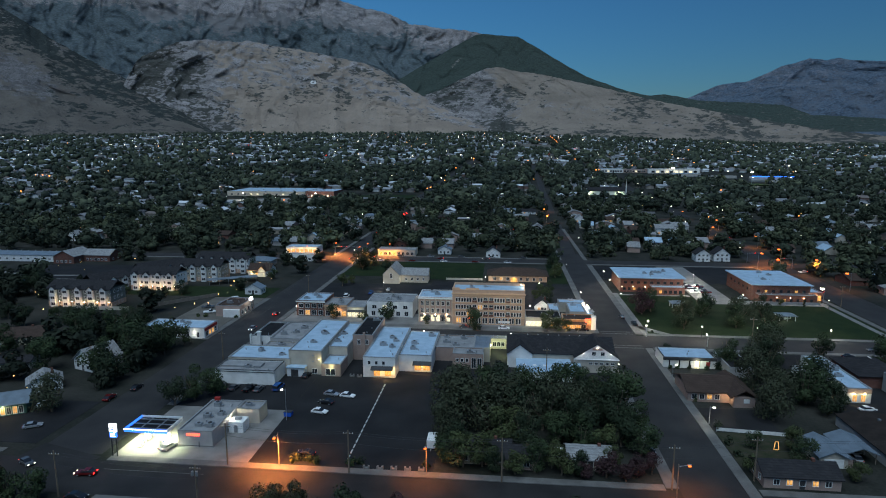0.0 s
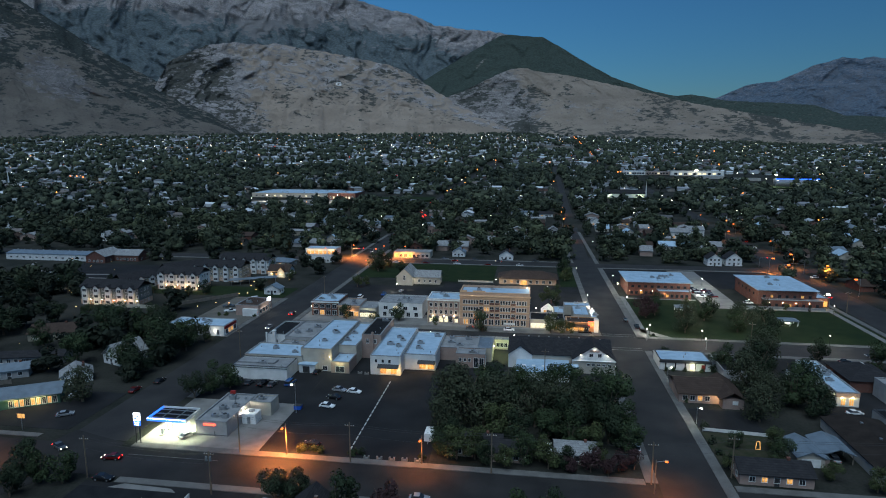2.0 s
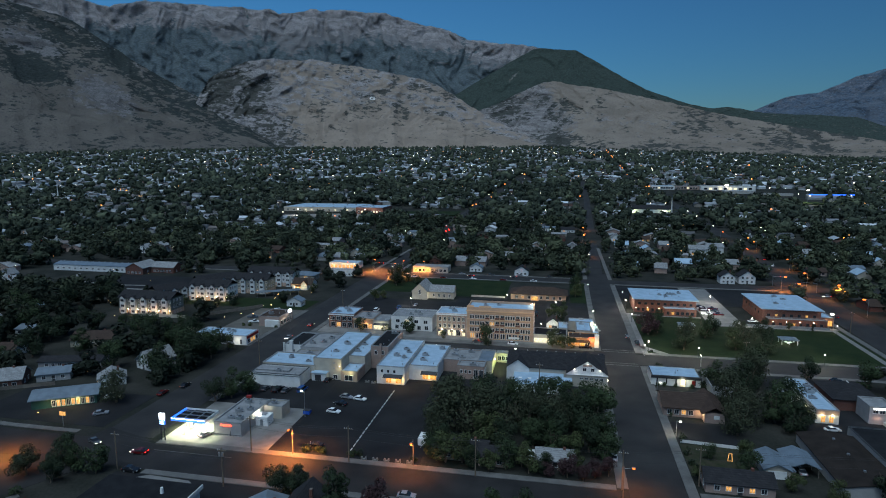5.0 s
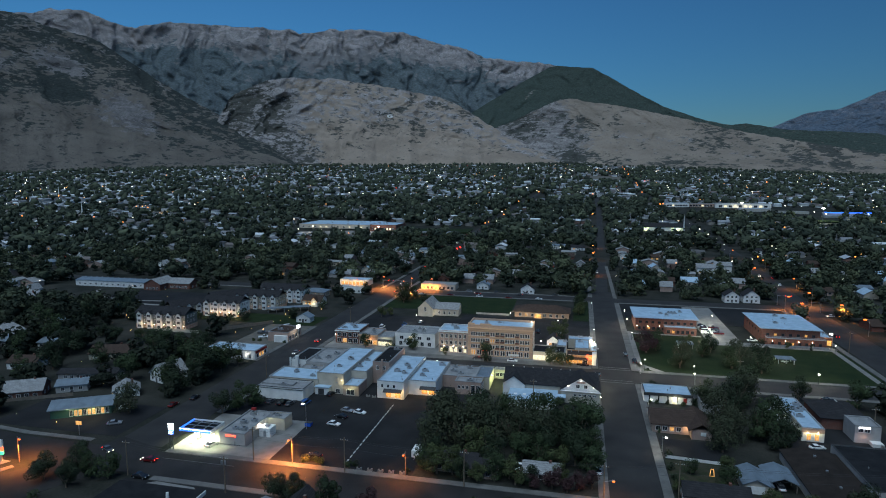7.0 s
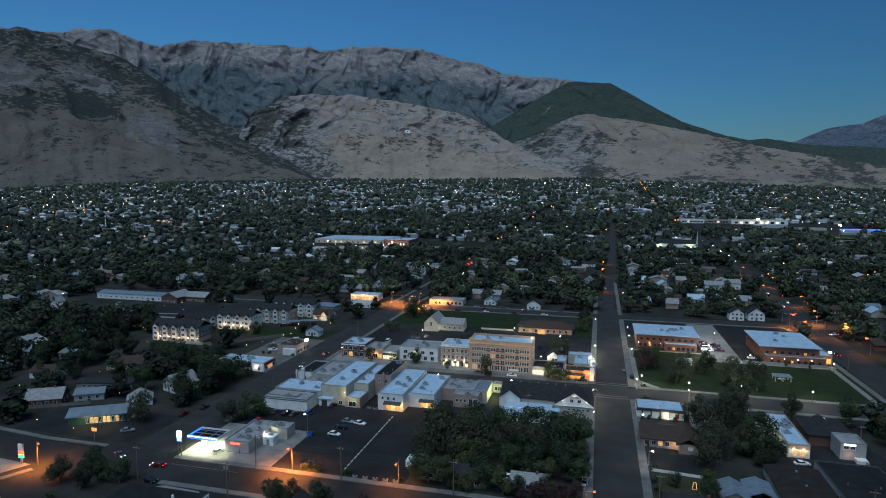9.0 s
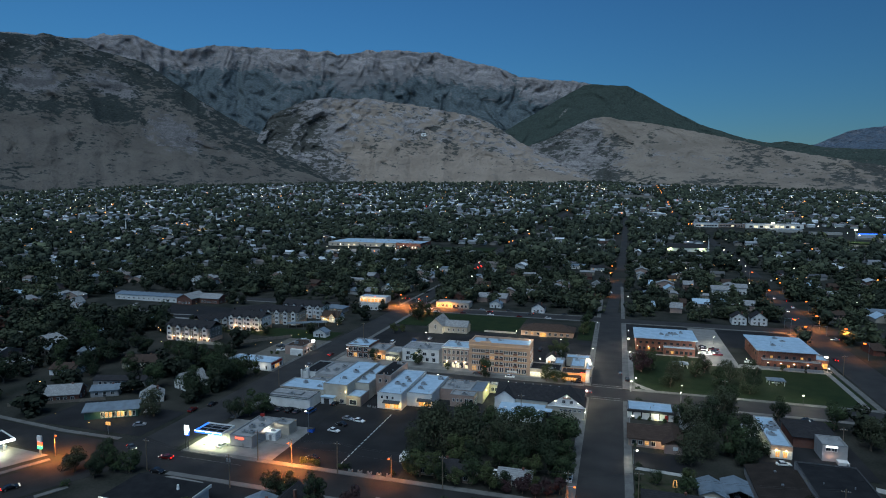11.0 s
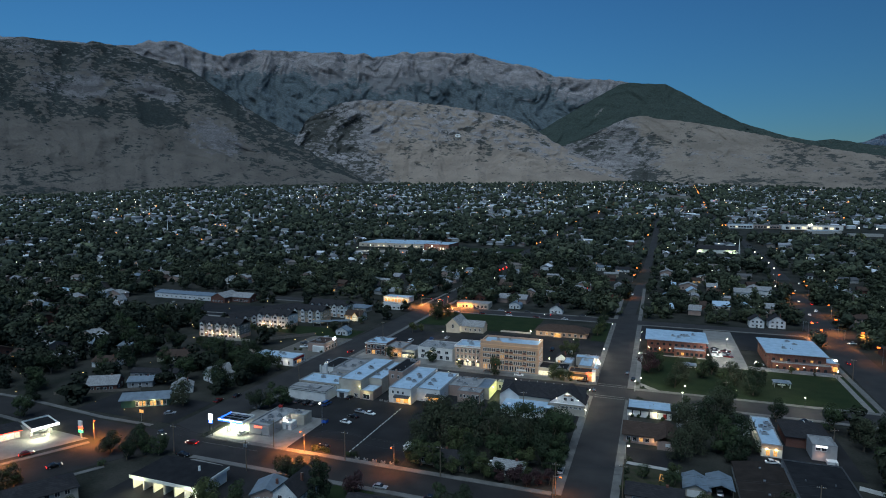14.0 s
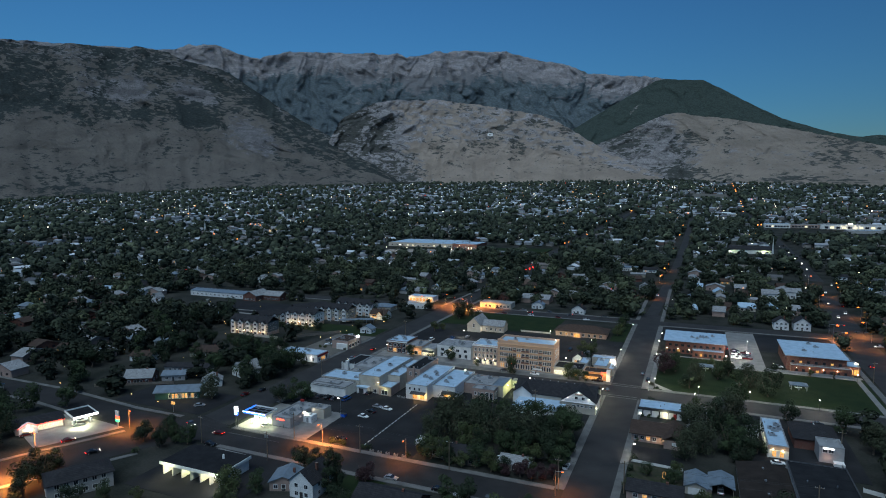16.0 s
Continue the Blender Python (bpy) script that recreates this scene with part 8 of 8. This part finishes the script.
def varied(name, colours):
    m, nt, p = node_mat(name)
    N, L = nt.nodes.new, nt.links.new
    geo, ramp = N("ShaderNodeNewGeometry"), N("ShaderNodeValToRGB")
    ramp.color_ramp.interpolation = "CONSTANT"
    els = ramp.color_ramp.elements
    while len(els) < len(colours):
        els.new(0.5)
    for i, c in enumerate(colours):
        els[i].position, els[i].color = i / len(colours), (*c, 1)
    L(geo.outputs["Random Per Island"], ramp.inputs["Fac"]), L(ramp.outputs[0], p.inputs["Base Color"])
    p.inputs["Roughness"].default_value = 0.8
    return m


FAR_WALL = varied("far_house_walls", [(0.52, 0.53, 0.53), (0.24, 0.21, 0.18), (0.17, 0.10, 0.08), (0.30, 0.30, 0.30), (0.60, 0.61, 0.61), (0.2, 0.185, 0.17), (0.36, 0.35, 0.33), (0.66, 0.67, 0.68)])
FAR_ROOF = varied("far_house_roofs", [(0.12, 0.125, 0.135), (0.17, 0.175, 0.19), (0.08, 0.078, 0.078), (0.30, 0.33, 0.36), (0.13, 0.11, 0.10), (0.06, 0.062, 0.068), (0.50, 0.53, 0.56), (0.22, 0.235, 0.255)])
fx, fy = homes(12500, near_limit + 6, 3050, -66, 36)
LOTS = [(fx, fy), (hx_[order], hy_[order])] + [(np.array([m_[1]]), np.array([m_[2] + dy_])) for m_ in MID_WEST + MID_EAST + MID_RIGHT + MID_LEFT for dy_ in (0, 7, -6)]
fv, fq, fm = house_cloud(fx, fy, 1.12)
tagged(new("far_houses", tri_safe("far_houses", fv, fq, [FAR_WALL, FAR_ROOF], fm)), "countless small houses with pale and dark roofs up to the foothills", "houses", kind="stuff")
FAR_PALE = varied("pale_house_roofs", [(0.42, 0.47, 0.52), (0.55, 0.58, 0.6), (0.3, 0.33, 0.37), (0.62, 0.64, 0.65), (0.2, 0.21, 0.23)])
fx, fy = homes(2600, 1500, 3000, -66, 36)
clump = np.array([noise.fractal(Vector((a / 260, b / 420, 8.1)), 0.8, 2.0, 3) for a, b in zip(fx, fy)])
fx, fy = fx[clump > 0.05] + 9, fy[clump > 0.05] + 12
LOTS.append((fx, fy))
fv, fq, fm = house_cloud(fx, fy, 1.5)
tagged(new("pale_far_houses", tri_safe("pale_far_houses", fv, fq, [FAR_WALL, FAR_PALE], fm)), "clusters of larger pale-roofed houses near the foothills", "houses", kind="stuff")


# woods of the town: an uneven crown body with leaf tufts on it, fewer the farther off
def crown_body(n, seed):
    """A closed lumpy crown of height and width 1, from a cube's faces pressed outwards."""
    at, quads = {}, []
    for axis in range(3):
        for side in (-1, 1):
            for i in range(n):
                for j in range(n):
                    face = []
                    for u, v in ((i, j), (i + 1, j), (i + 1, j + 1), (i, j + 1)):
                        c = [0, 0, 0]
                        c[axis], c[(axis + 1) % 3], c[(axis + 2) % 3] = side * n, 2 * u - n, 2 * v - n
                        face.append(at.setdefault(tuple(c), len(at)))
                    quads.append(face if side > 0 else face[::-1])
    d = np.array(list(at), float)
    d /= np.linalg.norm(d, axis=1)[:, None]
    k = np.array([1 + 0.34 * noise.noise(Vector(p) * 1.5 + Vector((seed * 9.1, 0, 0))) + 0.55 * noise.noise(Vector(p) * 3.4 + Vector((0, seed * 7.7, 0))) for p in d])
    return d * k[:, None] * np.array([0.40, 0.40, 0.44]) + np.array([0, 0, 0.5]), np.array(quads)


tints = []


def wood_cloud(x, y, h, per, seed):
    r = np.random.default_rng(seed)
    kinds = []
    for k in range(8):
        bv, bq = crown_body(2 if per < 20 else 3, seed + 0.37 * k)
        if per > 60:
            bv = bv * 0.56 + np.array([0, 0, 0.2])
        v, q = crown_cloud(r, 1.0, 0.47, 0.06, per, 0.18 if per < 20 else 0.12 if per < 60 else 0.078 if per < 200 else 0.07, 0.0, 8)
        kinds.append(np.r_[bv * (0.95 if per < 20 else 0.76 if per < 60 else 1.0) + np.array([0, 0, 0.0 if per < 20 else 0.10 if per < 60 else 0.0]), v])
    q = np.r_[bq, q + len(bv)]
    pick = r.integers(0, 8, len(x))
    V = np.stack(kinds)[pick]
    a = r.uniform(0, math.tau, len(x))[:, None]
    wide = h[:, None] * r.uniform(0.85, 1.35, len(x))[:, None]
    X = x[:, None] + (V[..., 0] * np.cos(a) - V[..., 1] * np.sin(a)) * wide
    Y = y[:, None] + (V[..., 0] * np.sin(a) + V[..., 1] * np.cos(a)) * wide
    Z = gz(x, y)[:, None] + V[..., 2] * h[:, None]
    verts = np.stack([X, Y, Z], -1).reshape(-1, 3)
    tone = np.clip(r.beta(1.3, 2.2, len(x)) + 0.25 * fbm(x / 90, y / 90, 4, 2), 0, 1)
    tints.append(np.repeat(tone, V.shape[1]))
    return verts, (q[None] + V.shape[1] * np.arange(len(x))[:, None, None]).reshape(-1, 4)


def leafy(name, v, q, material):
    me = joined(name, v, q, [material])
    me.attributes.new("tint", "FLOAT", "POINT").data.foreach_set("value", tints[-1].astype(np.float32))
    me.polygons.foreach_set("use_smooth", [True] * len(me.polygons))
    return new(name, me)


taken = set()
for hx2, hy2 in LOTS:
    for dx, dy in ((0, 0), (-6, 0), (6, 0), (0, -7), (0, -11)):
        taken.update(zip(np.round((hx2 + dx) / 7).astype(int).tolist(), np.round((hy2 + dy) / 7).astype(int).tolist()))


def woods(name, n, r0, r1, per, seed, hlo=6, hhi=13, leaves=HAZY_LEAVES):
    x, y = scatter(n, r0, r1, -68, 37)
    keep = outside_core(x, y) & clear_of_roads(x, y, 1.5)
    # keep most leaves off the roofs and off the camera's line to them
    x, y = x[keep], y[keep]
    patchy = np.array([noise.fractal(Vector((a / 170, b / 170, 3.3)), 0.8, 2.0, 3) for a, b in zip(x, y)])
    keep = patchy > rng.uniform(-0.75, 0.25, len(x))
    free = np.array([(a, b) not in taken for a, b in zip(np.round(x / 7).astype(int).tolist(), np.round(y / 7).astype(int).tolist())])
    keep &= free | (rng.random(len(x)) < 0.18)
    x, y = x[keep], y[keep]
    h = hlo + (hhi - hlo) * rng.random(len(x)) ** 1.25
    v, q = wood_cloud(x, y, h, per, seed)
    tagged(leafy(name, v, q, leaves), "dark tree crowns filling the town between the roofs", "trees", kind="stuff")


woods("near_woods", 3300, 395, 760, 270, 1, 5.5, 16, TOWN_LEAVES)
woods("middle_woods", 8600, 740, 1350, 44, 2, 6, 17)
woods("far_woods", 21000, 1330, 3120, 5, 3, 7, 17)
sx = np.r_[rng.uniform(-330, -225, 120), rng.uniform(172 + 14, 330, 120), rng.uniform(-225, 190, 70)]
sy = np.r_[rng.uniform(60, 300, 120), rng.uniform(60, 395, 120), rng.uniform(40, 90, 70)]
ok = clear_of_roads(sx, sy, 11) & (sy < 398) & ~((sx > -200) & (sx < 40) & (sy > 66))
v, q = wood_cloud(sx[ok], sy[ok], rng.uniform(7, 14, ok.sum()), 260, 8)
tagged(leafy("side_woods", v, q, DIM_LEAVES), "dark tree crowns at the edges of the town", "trees", kind="stuff")


# trees in the gardens between the houses
gx_ = np.r_[rng.uniform(-300, -116, 235), rng.uniform(58, 155, 40), rng.uniform(-250, -150, 60)]
gy_ = np.r_[rng.uniform(140, 392, 235), rng.uniform(140, 230, 40), rng.uniform(60, 125, 60)]
ok = clear_of_roads(gx_, gy_, 4)
for x0, x1, y0, y1 in FOOTPRINTS + [(-165, -113, 139, 170), (-141, -113, 222, 291), (-325, -186, 312, 366), (-178, -128, 88, 128), (-190, -113, 288, 300), (-350, -248, 360, 385), (-160, -128, 310, 350), (96, 131, 176, 231), (57, 75, 141, 232), (75, 125, 141, 180), (-222, -160, 255, 266)]:
    ok &= ~((gx_ > x0 - 3) & (gx_ < x1 + 3) & (gy_ > y0 - 4) & (gy_ < y1 + 3))
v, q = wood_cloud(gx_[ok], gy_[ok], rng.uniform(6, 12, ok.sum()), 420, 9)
tagged(leafy("garden_trees", v, q, DIM_LEAVES), "dark leafy trees filling the gardens between houses", "trees", kind="stuff")


# far lights
def lights(name, x, y, z, size, material, label):
    n = len(x)
    o = np.array([(1, 0, 0), (0, 1, 0), (-1, 0, 0), (0, -1, 0), (0, 0, 1), (0, 0, -1)], float)
    V = np.stack([x, y, gz(x, y) + z], -1)[:, None] + o[None] * size[:, None, None]
    f = np.array([(0, 1, 4), (1, 2, 4), (2, 3, 4), (3, 0, 4), (1, 0, 5), (2, 1, 5), (3, 2, 5), (0, 3, 5)])
    q = (f[None] + 6 * np.arange(n)[:, None, None]).reshape(-1, 3)
    tagged(new(name, joined(name, V.reshape(-1, 3), q, [material])), label, "lights", kind="stuff")


FAR_WARM = glow("far_warm_light", (1.0, 0.27, 0.05), 3.2)
FAR_AMBER = glow("far_amber_light", (1.0, 0.42, 0.14), 2.4)
FAR_WHITE = glow("far_white_light", (1.0, 0.88, 0.68), 6.0)
FAR_RED = glow("far_red_light", (1.0, 0.03, 0.02), 2.6)
PORCH = glow("porch_light", (1.0, 0.5, 0.16), 9.0)
for nm, n, m, lab in (("far_porch_lights", 620, FAR_AMBER, "scattered warm porch lights of far houses"), ("far_white_lights", 1700, FAR_WHITE, "scattered white lights of far houses"), ("far_red_lights", 60, FAR_RED, "scattered small red lights far off")):
    lx, ly = scatter(n, 430, 3000, -64, 34, 1.7)
    k2 = clear_of_roads(lx, ly, 0) & outside_core(lx, ly)
    lx, ly = lx[k2], ly[k2]
    # lights grow with distance so that they still show from the camera
    lights(nm, lx, ly, rng.uniform(3, 9, len(lx)), np.clip(np.hypot(lx, ly) / 1050, 0.3, 2.1) * ((0.26 if m is FAR_AMBER else 0.15) + 0.7 * rng.random(len(lx)) ** 3), m, lab)
lx, ly = rng.uniform(-300, -120, 90), rng.uniform(140, 390, 90)
lights("porch_lights", lx, ly, rng.uniform(2, 4, 90), rng.uniform(0.1, 0.24, 90), PORCH, "small warm porch lights among the garden trees")
# lamps along the far roads and round the far halls, placed to fit the camera's view
def far_lamps(spots, material, size, label, z=7.0):
    p = np.array(spots, float)
    d = np.hypot(p[:, 0] - HUB[0], p[:, 1] - HUB[1])
    # lamp size also grows with distance, standing in for bloom
    lights("far_road_lamps", p[:, 0], p[:, 1], np.full(len(p), z), size * np.clip(d / 720, 0.6, 3.0), material, label)


far_lamps([(-1393, 1277), (-1664, 1663), (-1315, 1336), (-1122, 1119), (-1274, 1132), (-1148, 999), (-775, 947), (-764, 949), (-744, 939), (-620, 733), (-742, 724), (-711, 777), (-835, 765), (-625, 990), (-1428, 1887), (-1125, 1192)], FAR_WARM, 0.8, "orange lamps scattered through the far left of the town")
far_lamps([(-95, 1236), (-101, 1066), (-94, 987), (-107, 866), (-104, 880), (-122, 703), (-261, 711), (-124, 566), (-99, 572), (-72, 1500), (-60, 1700)], FAR_WARM, 0.75, "orange lamps along the main street far off")
far_lamps([(58, 1462), (53, 1181), (51, 1025), (48, 840), (45, 663), (44, 600), (44, 604)], FAR_WARM, 0.75, "orange lamps along the side street far off")
far_lamps([(178, 1550), (183, 1652), (189, 1806), (193, 1900), (205, 2380), (208, 2500), (211, 2600), (214, 2750), (216, 2890), (206, 2430), (186, 1700)], FAR_WARM, 0.6, "orange lamps up the arterial road")
far_lamps([(184, 1239), (190, 1245), (284, 1091), (304, 889), (299, 854), (693, 1964), (375, 1813), (186, 1005), (198, 610), (287, 625), (450, 1500), (610, 2100)], FAR_WARM, 0.8, "orange lamps round the far school")
far_lamps([(188, 848), (188, 791), (189, 747), (187, 700), (-93, 890), (425, 1140), (432, 1108), (500, 1120), (440, 1250), (415, 1260)], FAR_WHITE, 0.6, "white lamps along the arterial road and the field")
far_lamps([(-107, 640), (-104, 646), (-106, 652), (-103, 658), (-108, 634), (-105, 664), (-101, 840), (-104, 850)], FAR_RED, 0.8, "red tail lights waiting far up the main street", 1.2)
# invented lamp points that brighten the school and the halls before it
far_lamps([(-350, 748), (-318, 752), (-286, 748), (-250, 760), (-216, 772), (-206, 800), (-230, 905), (-140, 720), (-150, 600), (-180, 640), (-60, 545), (-30, 640), (10, 660)], FAR_WHITE, 0.45, "added white lamp points round the far school and halls", 5.0)
for k, (x, y, h) in enumerate(((-1181, 1167, 24), (-809, 845, 22), (-772, 1050, 24))):
    ch = base("far_church", x, y, "far white church with a slim spire among trees", "church", "far churches")
    gable_walls(ch, (-16, 8, -6, 6), 5, 9, "x", STUCCO_WHITE)
    gable_roof(ch, (-16, 8, -6, 6), 5, 9, "x", SHINGLE_GREY)
    part("spire", rod(bmesh.new(), (11, 0, -0.5), (11, 0, h), 1.9, 0.1, 8), STUCCO_WHITE, ch)
lb = base("far_church", -681, 905, "far hall with a warmly lit front", "church", "far churches")
gable_walls(lb, (-18, 18, -7, 7), 5, 10, "x", STUCCO_BEIGE)
gable_roof(lb, (-18, 18, -7, 7), 5, 10, "x", SHINGLE_GREY)
lamp(lb, 2.5, WARM_LIGHT, 2200, -10, -10), lamp(lb, 2.5, WARM_LIGHT, 2200, 8, -10)

# large far buildings
b, bx = flat_building("wide far school with lit walls", -372, -260, 796, 868, 5.5, STUCCO_BEIGE, ROOF_DUSK_BLUE, [("S", 12, 0.02, 0.98, 1.0, 2.6, 2.0, (3, 4, 8, 10), WHITE_LIT)], units=8, seed=60, name="far_school", category="school")
b, bx = flat_building("taller brick range of the far school", -259.6, -221, 787, 835, 8.5, BRICK_RED, ROOF_DUSK_BLUE, [("S", 8, 0.05, 0.95, 1.5, 2.0, 2.6, (1, 5, 6), WHITE_LIT)], units=4, seed=61, name="far_school", category="school")
patch("far_school_lot", rect(-352, -212, 735, 786), -0.5, gz(-270, 775) + 0.6, CONCRETE, "pale concrete lot before the far school", "parking lot")
# two invented mast lamps, added only to brighten the school lot
for lx, ly in ((-330, 752), (-240, 768)):
    fl = base("floodlight", lx, ly, "white mast lamp added to brighten the school lot", "floodlight")
    part("mast", rod(bmesh.new(), (0, 0, 0), (0, 0, 9), 0.15, 0.1), STEEL, fl)
    part("lamps", block(-0.8, 0.8, -0.3, 0.3, 9, 9.4), LED, fl)
    lamp(fl, 8.6, (1.0, 0.93, 0.75), 16000, 0, 0, 0.5)
ml = base("meeting_house", 145, 884, "far meeting house with a spire and floodlit wall", "church")
gable_walls(ml, (-26, 26, -8, 8), 5, 10, "x", STUCCO_WHITE)
gable_roof(ml, (-26, 26, -8, 8), 5, 10, "x", SHINGLE_DARK)
part("spire", rod(bmesh.new(), (28.5, 0, -0.2), (28.5, 0, 22), 1.3, 0.05, 8), STUCCO_WHITE, ml)
lamp(ml, 2.5, (0.85, 1.0, 0.45), 1800, -24, -11), lamp(ml, 2.5, (0.85, 1.0, 0.45), 1800, 18, -11)
b, bx = flat_building("far stadium building with a lit hall", 290, 391, 1262, 1296, 8, STUCCO_WHITE, ROOF_GREY, [("S", 10, 0.05, 0.95, 1.0, 6, 4, (1, 3, 5, 6, 8), WHITE_LIT)], units=4, seed=62, name="far_school", category="school")
flat_building("long brick wing of the far school", 241, 289, 1268, 1292, 6, BRICK_PINK, ROOF_GREY, [("S", 8, 0.05, 0.95, 1.0, 4, 3, (4,), WHITE_LIT)], units=2, seed=63, name="far_school", category="school")
flat_building("pale range of the far school", 196, 240, 1255, 1285, 7, STUCCO_WHITE, ROOF_DUSK_BLUE, [("S", 8, 0.05, 0.95, 1.5, 4, 3, (2,), WHITE_LIT)], units=2, seed=64, name="far_school", category="school")
flat_building("low pale sports shed beside the far field", 318, 372, 1195, 1215, 5, STUCCO_GREY, ROOF_DUSK_BLUE, (), units=0, seed=65, name="far_shed", category="building")
flat_building("long low shed beside the far field", 378, 428, 1172, 1186, 4, STUCCO_GREY, ROOF_GREY, (), units=0, seed=66, name="far_shed", category="building")
hl = base("floodlight", 335, 1250, "pair of floodlights before the far hall", "floodlight")
part("mast", rod(bmesh.new(), (0, 0, 0), (0, 0, 12), 0.3, 0.2), STEEL, hl)
part("lamps", block(-3, 3, -0.5, 0.5, 11, 12.4), LED, hl)
lamp(hl, 10, (1.0, 0.85, 0.6), 3500, 0, -3, 1.0)
bs = base("bleachers", 466, 1118, "far bleacher wall lit blue", "bleachers")
part("stand", sweep(bmesh.new(), [(-35, -6, 0), (-35, 6, 0), (-35, 6, 9), (-35, -6, 3)], (70, 0, 0)), STEEL, bs)
part("blue_band", block(-35, 35, -6.4, -6.02, 8.2, 9.8), SIGN_BLUE, bs, "glowing blue band")
patch("sports_field", rect(386, 428, 1032, 1075), -0.5, gz(407, 1052) + 1.0, LAWN, "floodlit green sports field far off", "sports field")
fl = base("floodlight", 407, 1050, "floodlight mast over the far field", "floodlight", z=gz(407, 1052) + 1)
part("mast", rod(bmesh.new(), (0, 0, 0), (0, 0, 20), 0.3, 0.2), STEEL, fl)
part("lamps", block(-2, 2, -0.4, 0.4, 19, 20.5), LED, fl)
lamp(fl, 18, (0.9, 1.0, 0.6), 40000, 0, 0, 1.0)
patch("far_lawn", rect(-204, -120, 790, 858), -0.5, gz(-160, 825) + 0.6, LAWN, "green school field far off", "lawn")
ribbon("far_clearing", [(112, 2060), (118, 2300)], 110, GRAVEL, "pale bare clearing near the foothills", lift=0.6)
